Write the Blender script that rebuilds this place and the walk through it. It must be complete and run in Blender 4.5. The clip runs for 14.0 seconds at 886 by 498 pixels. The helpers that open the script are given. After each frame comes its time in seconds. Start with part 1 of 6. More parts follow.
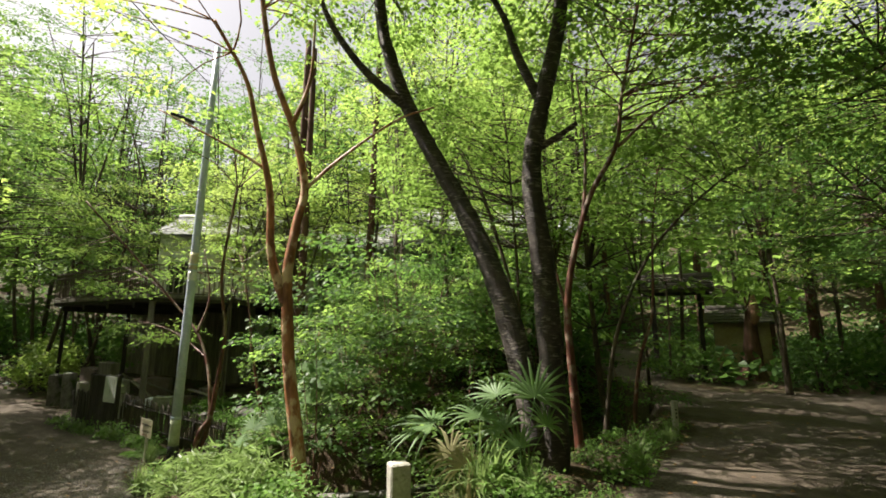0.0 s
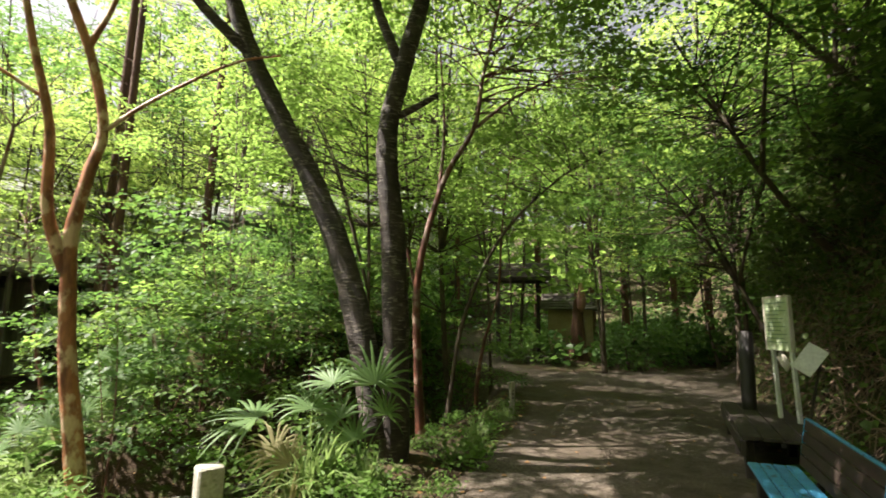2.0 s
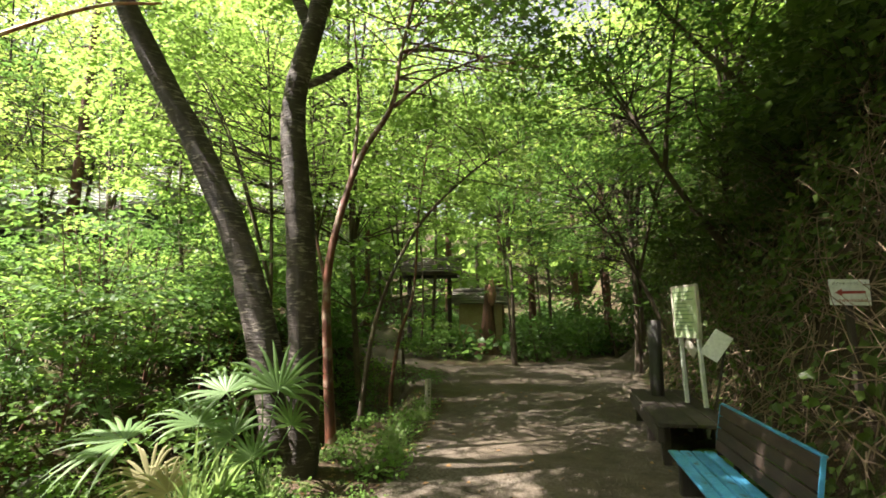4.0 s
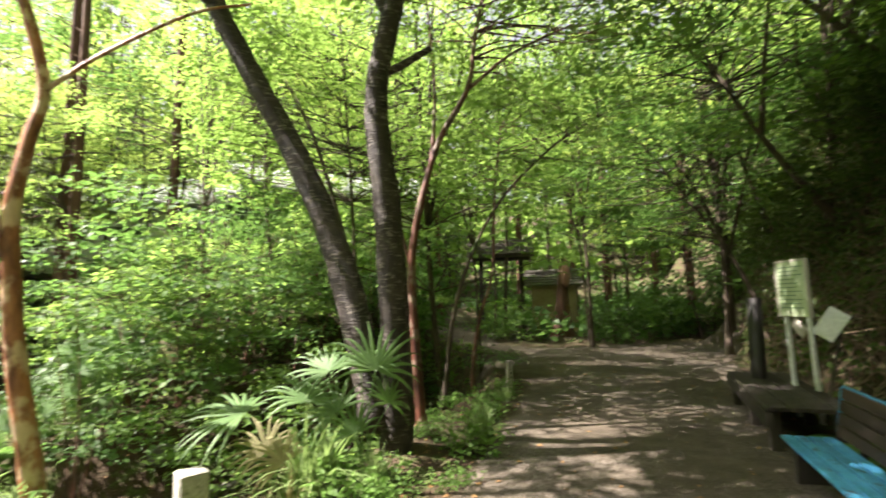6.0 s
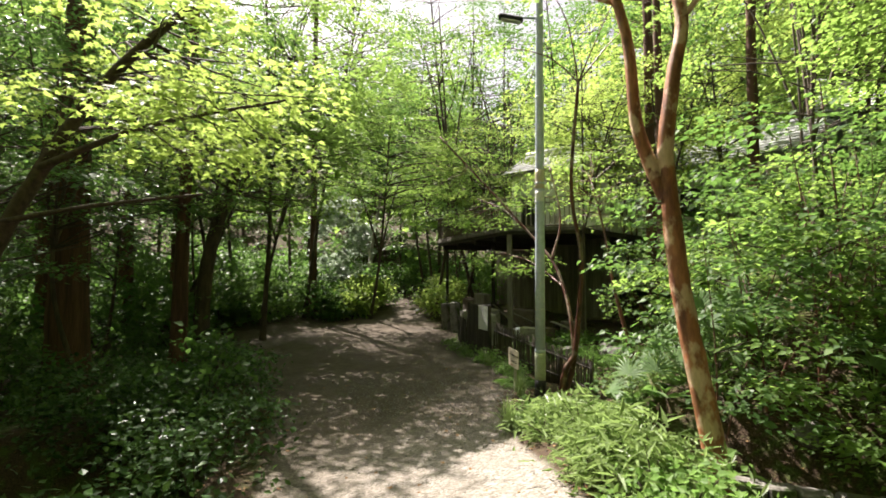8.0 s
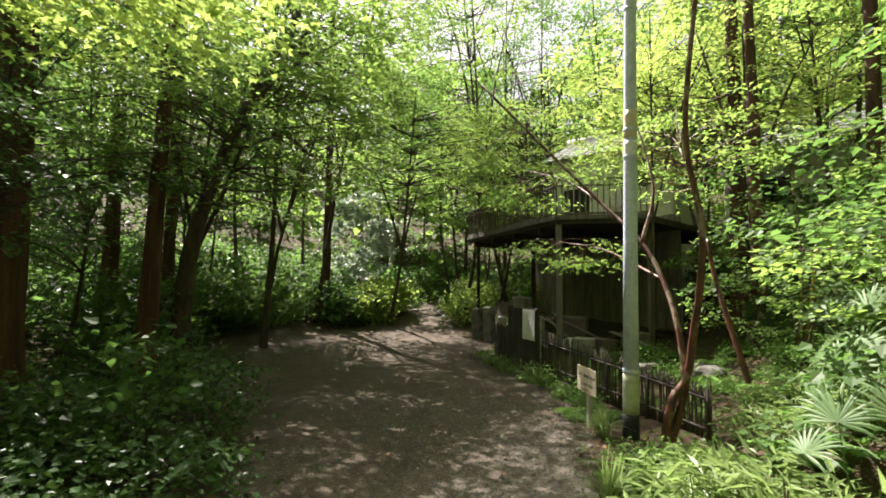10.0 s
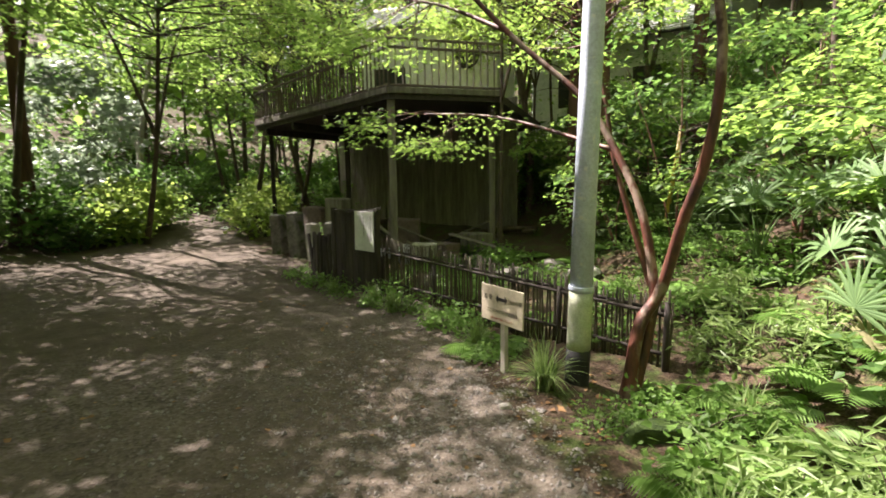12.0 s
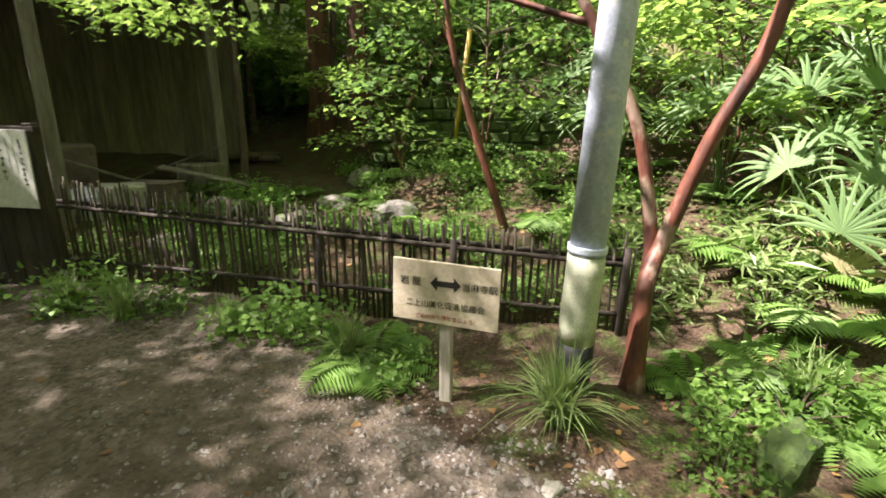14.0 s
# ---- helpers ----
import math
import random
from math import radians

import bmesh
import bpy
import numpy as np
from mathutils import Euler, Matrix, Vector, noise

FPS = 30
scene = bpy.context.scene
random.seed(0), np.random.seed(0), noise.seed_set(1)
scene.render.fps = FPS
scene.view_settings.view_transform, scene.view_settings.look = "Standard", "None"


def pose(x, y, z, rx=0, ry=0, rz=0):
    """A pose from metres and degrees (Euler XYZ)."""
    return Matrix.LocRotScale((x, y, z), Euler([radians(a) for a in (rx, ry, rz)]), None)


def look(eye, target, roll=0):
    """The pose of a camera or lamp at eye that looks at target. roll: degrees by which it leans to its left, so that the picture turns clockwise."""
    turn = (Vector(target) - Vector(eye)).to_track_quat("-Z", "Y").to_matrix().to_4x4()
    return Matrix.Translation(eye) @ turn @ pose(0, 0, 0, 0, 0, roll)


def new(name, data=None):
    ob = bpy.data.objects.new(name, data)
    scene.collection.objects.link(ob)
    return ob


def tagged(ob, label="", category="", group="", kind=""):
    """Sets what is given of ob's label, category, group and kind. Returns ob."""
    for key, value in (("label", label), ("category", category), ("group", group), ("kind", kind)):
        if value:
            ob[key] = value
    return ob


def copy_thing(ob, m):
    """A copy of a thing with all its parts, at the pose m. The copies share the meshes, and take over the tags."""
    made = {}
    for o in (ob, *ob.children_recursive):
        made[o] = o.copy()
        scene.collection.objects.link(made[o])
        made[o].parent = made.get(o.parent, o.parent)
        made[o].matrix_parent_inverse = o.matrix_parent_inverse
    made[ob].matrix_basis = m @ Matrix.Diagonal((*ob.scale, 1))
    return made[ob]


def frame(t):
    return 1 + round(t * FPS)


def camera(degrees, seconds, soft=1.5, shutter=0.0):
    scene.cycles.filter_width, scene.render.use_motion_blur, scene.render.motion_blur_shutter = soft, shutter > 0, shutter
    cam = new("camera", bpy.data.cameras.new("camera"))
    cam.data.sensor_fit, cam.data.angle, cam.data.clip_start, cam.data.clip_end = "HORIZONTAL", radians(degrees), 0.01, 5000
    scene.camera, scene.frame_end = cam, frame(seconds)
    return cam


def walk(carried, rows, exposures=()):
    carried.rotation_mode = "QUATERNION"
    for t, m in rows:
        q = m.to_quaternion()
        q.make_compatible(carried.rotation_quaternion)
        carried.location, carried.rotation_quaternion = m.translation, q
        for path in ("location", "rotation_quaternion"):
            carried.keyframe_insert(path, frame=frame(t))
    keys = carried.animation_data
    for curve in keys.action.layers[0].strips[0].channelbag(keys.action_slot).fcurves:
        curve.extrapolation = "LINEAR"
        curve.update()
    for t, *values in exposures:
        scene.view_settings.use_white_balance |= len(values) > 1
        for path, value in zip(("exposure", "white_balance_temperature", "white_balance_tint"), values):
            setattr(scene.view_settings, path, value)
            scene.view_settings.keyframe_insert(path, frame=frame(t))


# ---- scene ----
cam = camera(85.0, 14.0, 1.75, 0.18)
PATH = [
    (0, (-0.132, -0.125, 1.602), (-0.08, 1.841, 1.966), 0.2),
    (0.5, (-0.09, -0.069, 1.591), (-0.057, 1.899, 1.948), 0.1),
    (1, (0.0, 0.007, 1.594), (0.023, 1.978, 1.929), 0.3),
    (1.5, (0.037, 0.216, 1.583), (0.269, 2.179, 1.885), 0.7),
    (2, (0.078, 0.394, 1.576), (0.704, 2.269, 1.882), 0.6),
    (2.5, (0.158, 0.596, 1.557), (0.963, 2.402, 1.86), 0.4),
    (3, (0.208, 0.766, 1.558), (1.069, 2.546, 1.862), -0.1),
    (3.5, (0.207, 0.883, 1.546), (1.137, 2.627, 1.847), -0.4),
    (3.7, (0.196, 0.907, 1.554), (1.163, 2.633, 1.85), -0.7),
    (5.8, (0.068, 0.983, 1.557), (1.01, 2.728, 1.809), -1.6),
    (6, (-0.013, 1.019, 1.535), (0.714, 2.868, 1.764), -1.5),
    (6.5, (-0.197, 1.059, 1.516), (-0.144, 3.051, 1.689), -1.8),
    (7, (-0.362, 1.281, 1.453), (-0.959, 3.185, 1.589), -1.3),
    (7.5, (-0.655, 1.574, 1.393), (-1.787, 3.218, 1.528), -0.2),
    (8, (-1.028, 1.932, 1.377), (-2.26, 3.503, 1.495), -0.2),
    (8.5, (-1.423, 2.384, 1.295), (-2.725, 3.896, 1.426), 0.2),
    (8.7, (-1.619, 2.58, 1.275), (-2.948, 4.068, 1.411), 0.4),
    (10.8, (-3.807, 4.566, 0.941), (-5.033, 6.137, 1.109), 0.4),
    (11, (-4.067, 4.78, 0.919), (-5.161, 6.451, 1.005), 0.3),
    (11.5, (-4.613, 5.311, 0.879), (-5.411, 7.143, 0.78), -0.5),
    (12, (-5.145, 5.851, 0.84), (-5.665, 7.77, 0.617), -0.9),
    (12.5, (-5.581, 6.448, 0.776), (-5.76, 8.414, 0.455), -0.4),
    (13, (-6.028, 7.048, 0.728), (-5.838, 9.0, 0.337), 0.3),
    (13.5, (-6.375, 7.56, 0.715), (-5.926, 9.45, 0.239), 0.3),
    (14, (-6.682, 8.008, 0.711), (-5.934, 9.785, 0.181), 0.3),
]
EXPOSURES = [(0.0, 1.58, 6700, 14), (1.5, 1.85, 6700, 18), (3.0, 2.5, 6700, 14), (3.7, 2.6, 6700, 16), (6.0, 2.6, 6600, 18), (6.6, 2.38, 6600, 20), (7.0, 2.18, 6600, 20), (7.5, 2.0, 6600, 20), (8.2, 1.86, 6700, 18), (11.0, 2.22, 6600, 22), (12.5, 2.5, 6600, 26), (14.0, 2.6, 6600, 24)]
walk(cam, [(t, look(eye, target, roll)) for t, eye, target, roll in PATH], EXPOSURES)

# ---- light: sky and one sun, high on the left ----
SUN = Vector((-0.55, 0.16, 0.82)).normalized()
world = bpy.data.worlds.new("sky")
scene.world = world
world.use_nodes = True
wn = world.node_tree
sky = wn.nodes.new("ShaderNodeTexSky")
sky.sky_type, sky.sun_disc = "NISHITA", False
sky.sun_elevation = math.asin(SUN.z)
sky.sun_rotation = math.atan2(SUN.x, SUN.y)
sky.air_density, sky.dust_density = 1.0, 5.0
haze = wn.nodes.new("ShaderNodeHueSaturation")
haze.inputs["Saturation"].default_value = 0.28
wn.links.new(sky.outputs[0], haze.inputs["Color"])
wn.links.new(haze.outputs[0], wn.nodes["Background"].inputs[0])
wn.nodes["Background"].inputs[1].default_value = 0.055
sun = new("sun", bpy.data.lights.new("sun", "SUN"))
sun.data.energy, sun.data.angle, sun.data.color = 5.0, radians(0.6), (1.0, 0.95, 0.86)
sun.matrix_basis = look(SUN * 60, (0, 0, 0))
tagged(sun, "warm high sun", "sun", kind="structure")

# ---- materials ----
def nodes_of(name):
    m = bpy.data.materials.new(name)
    m.use_nodes = True
    nt = m.node_tree
    return m, nt, nt.nodes["Principled BSDF"]


def noise_node(nt, coord, scale, detail=4.0, rough=0.6, stretch=None):
    n = nt.nodes.new("ShaderNodeTexNoise")
    n.inputs["Scale"].default_value, n.inputs["Detail"].default_value, n.inputs["Roughness"].default_value = scale, detail, rough
    if stretch:
        mp = nt.nodes.new("ShaderNodeMapping")
        mp.inputs["Scale"].default_value = stretch
        nt.links.new(coord, mp.inputs[0])
        coord = mp.outputs[0]
    nt.links.new(coord, n.inputs["Vector"])
    return n


def ramp(nt, fac, stops):
    r = nt.nodes.new("ShaderNodeValToRGB")
    els = r.color_ramp.elements
    while len(els) < len(stops):
        els.new(0.5)
    for e, (p, c) in zip(els, stops):
        e.position, e.color = p, (*c, 1)
    nt.links.new(fac, r.inputs[0])
    return r


def mixed(nt, fac, a, b, mode="MIX"):
    n = nt.nodes.new("ShaderNodeMix")
    n.data_type, n.blend_type = "RGBA", mode
    for sock, val in ((0, fac), (6, a), (7, b)):
        if isinstance(val, bpy.types.NodeSocket):
            nt.links.new(val, n.inputs[sock])
        else:
            n.inputs[sock].default_value = val if sock == 0 else (*val, 1)
    return n.outputs[2]


def bumped(nt, bsdf, height, strength, distance=0.02):
    b = nt.nodes.new("ShaderNodeBump")
    b.inputs["Strength"].default_value, b.inputs["Distance"].default_value = strength, distance
    nt.links.new(height, b.inputs["Height"])
    nt.links.new(b.outputs[0], bsdf.inputs["Normal"])


def surface(name, stops, scale, rough=0.8, bump=0.4, stretch=None, fine=6.0, metal=0.0, spots=None, vary=0.0):
    """A grained surface: colours over a noise, a finer grain on top, and relief. spots: (colour, scale, threshold)."""
    m, nt, b = nodes_of(name)
    co = nt.nodes.new("ShaderNodeTexCoord").outputs["Object"]
    n1 = noise_node(nt, co, scale, 5, 0.65, stretch)
    n2 = noise_node(nt, co, scale * fine, 3, 0.6, stretch)
    col = ramp(nt, n1.outputs[0], stops).outputs[0]
    col = mixed(nt, 0.5, col, ramp(nt, n2.outputs[0], [(0.3, (0.45, 0.45, 0.45)), (0.7, (1.0, 1.0, 1.0))]).outputs[0], "MULTIPLY")
    if spots:
        n3 = noise_node(nt, co, spots[1], 4, 0.6)
        mask = ramp(nt, n3.outputs[0], [(spots[2], (0, 0, 0)), (spots[2] + 0.08, (1, 1, 1))]).outputs[0]
        col = mixed(nt, mask, col, spots[0])
    if vary:
        info = nt.nodes.new("ShaderNodeObjectInfo")
        f = ramp(nt, info.outputs["Random"], [(0.0, (1 - vary,) * 3), (1.0, (1.0, 1.0, 1.0))]).outputs[0]
        col = mixed(nt, 1.0, col, f, "MULTIPLY")
    nt.links.new(col, b.inputs["Base Color"])
    b.inputs["Roughness"].default_value, b.inputs["Metallic"].default_value = rough, metal
    if bump:
        bumped(nt, b, n2.outputs[0], bump)
    return m


def leaf_material(name, dark, light, glow, through_it=0.5, gloss=0.5):
    """A thin leaf: coat on top, light let through, colours differing from leaf to leaf and from bough to bough."""
    m, nt, b = nodes_of(name)
    geo = nt.nodes.new("ShaderNodeNewGeometry")
    co = nt.nodes.new("ShaderNodeTexCoord").outputs["Object"]
    n = noise_node(nt, co, 0.9, 3, 0.6)
    a = nt.nodes.new("ShaderNodeMath")
    a.operation = "MULTIPLY_ADD"
    a.inputs[1].default_value, a.inputs[2].default_value = 0.40, 0.08
    nt.links.new(geo.outputs["Random Per Island"], a.inputs[0])
    s = nt.nodes.new("ShaderNodeMath")
    s.operation = "MULTIPLY_ADD"
    s.inputs[1].default_value = 0.6
    nt.links.new(n.outputs[0], s.inputs[0])
    nt.links.new(a.outputs[0], s.inputs[2])
    col = ramp(nt, s.outputs[0], [(0.15, dark), (0.85, light)]).outputs[0]
    tr = ramp(nt, s.outputs[0], [(0.15, tuple(0.6 * c for c in glow)), (0.85, glow)]).outputs[0]
    nt.links.new(col, b.inputs["Base Color"])
    b.inputs["Roughness"].default_value = gloss
    b.inputs["Specular IOR Level"].default_value = 0.22
    t = nt.nodes.new("ShaderNodeBsdfTranslucent")
    nt.links.new(tr, t.inputs[0])
    mx = nt.nodes.new("ShaderNodeMixShader")
    mx.inputs[0].default_value = through_it
    nt.links.new(b.outputs[0], mx.inputs[1])
    nt.links.new(t.outputs[0], mx.inputs[2])
    nt.links.new(mx.outputs[0], nt.nodes["Material Output"].inputs[0])
    return m


def bark_cherry():
    """Dark bark with pale, broken rings of pores across it."""
    m, nt, b = nodes_of("cherry_bark")
    co = nt.nodes.new("ShaderNodeTexCoord").outputs["Object"]
    n1 = noise_node(nt, co, 5, 5, 0.6)
    ring = noise_node(nt, co, 5.0, 4, 0.6, (1.7, 1.7, 8.5))
    patch = noise_node(nt, co, 6.0, 2, 0.5)
    col = ramp(nt, n1.outputs[0], [(0.3, (0.012, 0.009, 0.007)), (0.7, (0.055, 0.040, 0.031))]).outputs[0]
    mask = ramp(nt, ring.outputs[0], [(0.53, (0, 0, 0)), (0.60, (1, 1, 1))]).outputs[0]
    part_mask = ramp(nt, patch.outputs[0], [(0.40, (0, 0, 0)), (0.60, (1, 1, 1))]).outputs[0]
    both = mixed(nt, 1.0, mask, part_mask, "MULTIPLY")
    col = mixed(nt, both, col, (0.17, 0.145, 0.12))
    moss = noise_node(nt, co, 1.6, 4, 0.7)
    mm = ramp(nt, moss.outputs[0], [(0.60, (0, 0, 0)), (0.72, (0.7, 0.7, 0.7))]).outputs[0]
    col = mixed(nt, mm, col, (0.06, 0.075, 0.035))
    nt.links.new(col, b.inputs["Base Color"])
    b.inputs["Roughness"].default_value = 0.75
    bumped(nt, b, ring.outputs[0], 0.8, 0.03)
    return m


def bark_peeling(name, dark, mid, pale):
    """Smooth reddish bark that peels in upright flakes and leaves pale patches."""
    m, nt, b = nodes_of(name)
    co = nt.nodes.new("ShaderNodeTexCoord").outputs["Object"]
    n1 = noise_node(nt, co, 6, 5, 0.6, (1.6, 1.6, 0.45))
    n2 = noise_node(nt, co, 5, 4, 0.6, (1.0, 1.0, 0.6))
    n3 = noise_node(nt, co, 40, 3, 0.6, (1, 1, 0.3))
    col = ramp(nt, n1.outputs[0], [(0.35, dark), (0.55, mid), (0.72, tuple(1.35 * c for c in mid))]).outputs[0]
    mask = ramp(nt, n2.outputs[0], [(0.53, (0, 0, 0)), (0.60, (0.85, 0.85, 0.85))]).outputs[0]
    col = mixed(nt, mask, col, pale)
    col = mixed(nt, 0.5, col, ramp(nt, n3.outputs[0], [(0.3, (0.5, 0.5, 0.5)), (0.7, (1, 1, 1))]).outputs[0], "MULTIPLY")
    nt.links.new(col, b.inputs["Base Color"])
    b.inputs["Roughness"].default_value = 0.55
    bumped(nt, b, n1.outputs[0], 0.5, 0.02)
    return m


def ground_material():
    """Trodden gravel and earth on the paths, leaf litter and moss off them, by the share of path at each place."""
    m, nt, b = nodes_of("forest_ground")
    co = nt.nodes.new("ShaderNodeTexCoord").outputs["Object"]
    at = nt.nodes.new("ShaderNodeAttribute")
    at.attribute_name = "path"
    big = noise_node(nt, co, 0.55, 4, 0.6)
    mid = noise_node(nt, co, 4.0, 5, 0.65)
    fine = noise_node(nt, co, 45.0, 3, 0.7)
    grit = nt.nodes.new("ShaderNodeTexVoronoi")
    grit.inputs["Scale"].default_value = 38.0
    nt.links.new(co, grit.inputs["Vector"])
    earth = ramp(nt, mid.outputs[0], [(0.3, (0.052, 0.040, 0.028)), (0.7, (0.112, 0.090, 0.065))]).outputs[0]
    stone = ramp(nt, grit.outputs["Color"], [(0.2, (0.036, 0.030, 0.024)), (0.8, (0.175, 0.155, 0.13))]).outputs[0]
    stony = ramp(nt, big.outputs[0], [(0.42, (0.12, 0.12, 0.12)), (0.60, (0.50, 0.50, 0.50))]).outputs[0]
    path = mixed(nt, stony, earth, stone)
    # paler gravel about the sun patch, part of the sunlight put into its colour
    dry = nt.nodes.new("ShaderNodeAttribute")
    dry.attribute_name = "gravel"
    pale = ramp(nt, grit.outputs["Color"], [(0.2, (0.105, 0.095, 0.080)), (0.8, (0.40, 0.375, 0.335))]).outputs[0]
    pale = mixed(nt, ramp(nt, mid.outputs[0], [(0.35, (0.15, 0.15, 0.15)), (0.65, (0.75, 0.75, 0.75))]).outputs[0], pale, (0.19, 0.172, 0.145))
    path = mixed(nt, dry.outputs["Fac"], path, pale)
    litter = ramp(nt, fine.outputs[0], [(0.3, (0.018, 0.012, 0.008)), (0.55, (0.060, 0.040, 0.025)), (0.75, (0.12, 0.082, 0.052))]).outputs[0]
    moss = ramp(nt, fine.outputs[0], [(0.3, (0.015, 0.028, 0.006)), (0.7, (0.075, 0.115, 0.025))]).outputs[0]
    mossy = ramp(nt, mid.outputs[0], [(0.48, (0, 0, 0)), (0.62, (0.8, 0.8, 0.8))]).outputs[0]
    wild = mixed(nt, mossy, litter, moss)
    s = nt.nodes.new("ShaderNodeMath")
    s.operation = "MULTIPLY_ADD"
    s.inputs[1].default_value, s.inputs[2].default_value = 0.5, -0.25
    nt.links.new(mid.outputs[0], s.inputs[0])
    t = nt.nodes.new("ShaderNodeMath")
    t.operation = "ADD"
    nt.links.new(at.outputs["Fac"], t.inputs[0])
    nt.links.new(s.outputs[0], t.inputs[1])
    edge = ramp(nt, t.outputs[0], [(0.38, (0, 0, 0)), (0.62, (1, 1, 1))]).outputs[0]
    nt.links.new(mixed(nt, edge, wild, path), b.inputs["Base Color"])
    b.inputs["Roughness"].default_value = 0.95
    b.inputs["Specular IOR Level"].default_value = 0.2
    h = mixed(nt, 0.5, fine.outputs[0], grit.outputs["Distance"])
    bumped(nt, b, h, 0.7, 0.03)
    return m


M_GROUND = ground_material()
M_CHERRY = bark_cherry()
M_RED = bark_peeling("red_peeling_bark", (0.13, 0.045, 0.022), (0.36, 0.15, 0.068), (0.64, 0.47, 0.32))
M_RUST = bark_peeling("rust_red_bark", (0.040, 0.014, 0.009), (0.13, 0.042, 0.024), (0.26, 0.19, 0.14))
M_BARK = surface("brown_bark", [(0.3, (0.035, 0.024, 0.016)), (0.7, (0.13, 0.095, 0.065))], 7, 0.9, 0.8, (1, 1, 0.25), spots=((0.08, 0.10, 0.05), 2.0, 0.6))
M_CEDAR = surface("cedar_bark", [(0.3, (0.045, 0.022, 0.014)), (0.7, (0.17, 0.085, 0.05))], 9, 0.95, 0.9, (1, 1, 0.08))
M_PALE_BARK = surface("pale_bark", [(0.3, (0.20, 0.18, 0.15)), (0.7, (0.42, 0.40, 0.34))], 6, 0.85, 0.4, (1, 1, 0.5))
M_TWIG = surface("twig_bark", [(0.3, (0.03, 0.02, 0.013)), (0.7, (0.10, 0.07, 0.045))], 20, 0.85, 0.3)
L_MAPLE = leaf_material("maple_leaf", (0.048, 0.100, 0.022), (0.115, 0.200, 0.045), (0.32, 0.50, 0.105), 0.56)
# the maple leaf again but lighter, with sunlight put into its colour
L_SUNNY = leaf_material("maple_leaf_painted_sunlit", (0.080, 0.145, 0.026), (0.17, 0.26, 0.055), (0.46, 0.62, 0.14), 0.58)
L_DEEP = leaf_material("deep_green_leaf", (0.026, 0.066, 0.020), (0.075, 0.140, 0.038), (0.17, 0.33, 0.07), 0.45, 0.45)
L_GLOSSY = leaf_material("glossy_evergreen_leaf", (0.024, 0.062, 0.020), (0.070, 0.135, 0.040), (0.08, 0.16, 0.03), 0.25, 0.32)
L_SHRUB = leaf_material("shrub_leaf", (0.036, 0.090, 0.016), (0.095, 0.175, 0.034), (0.22, 0.38, 0.085), 0.45)
L_PALM = leaf_material("palm_leaf", (0.060, 0.120, 0.045), (0.15, 0.24, 0.095), (0.22, 0.38, 0.09), 0.35, 0.45)
L_DRYPALM = leaf_material("dry_palm_leaf", (0.19, 0.175, 0.085), (0.40, 0.37, 0.20), (0.28, 0.26, 0.12), 0.3, 0.6)
L_GRASS = leaf_material("grass_blade", (0.085, 0.145, 0.045), (0.22, 0.30, 0.115), (0.30, 0.44, 0.13), 0.42, 0.38)
L_FERN = leaf_material("fern_leaf", (0.060, 0.14, 0.028), (0.16, 0.27, 0.060), (0.24, 0.44, 0.10), 0.45, 0.5)
L_PALE = leaf_material("pale_silver_leaf", (0.20, 0.26, 0.20), (0.42, 0.48, 0.42), (0.3, 0.38, 0.25), 0.35, 0.4)
L_LITTER = leaf_material("fallen_leaf", (0.06, 0.03, 0.015), (0.26, 0.15, 0.06), (0.05, 0.03, 0.01), 0.1, 0.7)
L_VINE = leaf_material("vine_leaf", (0.032, 0.060, 0.014), (0.085, 0.125, 0.030), (0.14, 0.22, 0.04), 0.3, 0.4)
M_STEEL = surface("galvanised_steel", [(0.3, (0.44, 0.51, 0.62)), (0.7, (0.62, 0.69, 0.80))], 9, 0.42, 0.05, metal=0.0, spots=((0.62, 0.64, 0.64), 14, 0.6))
M_STEEL_PALE = surface("pale_worn_coating", [(0.3, (0.38, 0.42, 0.30)), (0.7, (0.55, 0.58, 0.42))], 12, 0.6, 0.15)
M_BLACK = surface("black_rubber_coating", [(0.3, (0.012, 0.012, 0.013)), (0.7, (0.035, 0.035, 0.037))], 15, 0.7, 0.2)
M_PLY = surface("cream_painted_board", [(0.3, (0.58, 0.50, 0.36)), (0.7, (0.70, 0.62, 0.47))], 5, 0.6, 0.08, fine=9, spots=((0.50, 0.42, 0.28), 4, 0.66))
M_POSTWOOD = surface("weathered_pale_wood", [(0.3, (0.38, 0.35, 0.29)), (0.7, (0.60, 0.56, 0.48))], 12, 0.85, 0.3, (1, 1, 0.1))
M_WHITE = surface("white_painted_panel", [(0.3, (0.66, 0.68, 0.64)), (0.7, (0.80, 0.81, 0.78))], 4, 0.5, 0.05, spots=((0.52, 0.54, 0.46), 6, 0.68))
M_INK = surface("black_ink", [(0.3, (0.015, 0.012, 0.012)), (0.7, (0.03, 0.025, 0.024))], 30, 0.6, 0.0)
M_REDINK = surface("red_ink", [(0.3, (0.30, 0.04, 0.03)), (0.7, (0.40, 0.07, 0.05))], 30, 0.6, 0.0)
M_GREENINK = surface("faded_green_ink", [(0.3, (0.16, 0.26, 0.16)), (0.7, (0.24, 0.34, 0.22))], 30, 0.6, 0.0)
M_PALEGREEN = surface("pale_green_board", [(0.3, (0.42, 0.52, 0.30)), (0.7, (0.56, 0.64, 0.42))], 3, 0.55, 0.05, spots=((0.34, 0.40, 0.22), 5, 0.66))
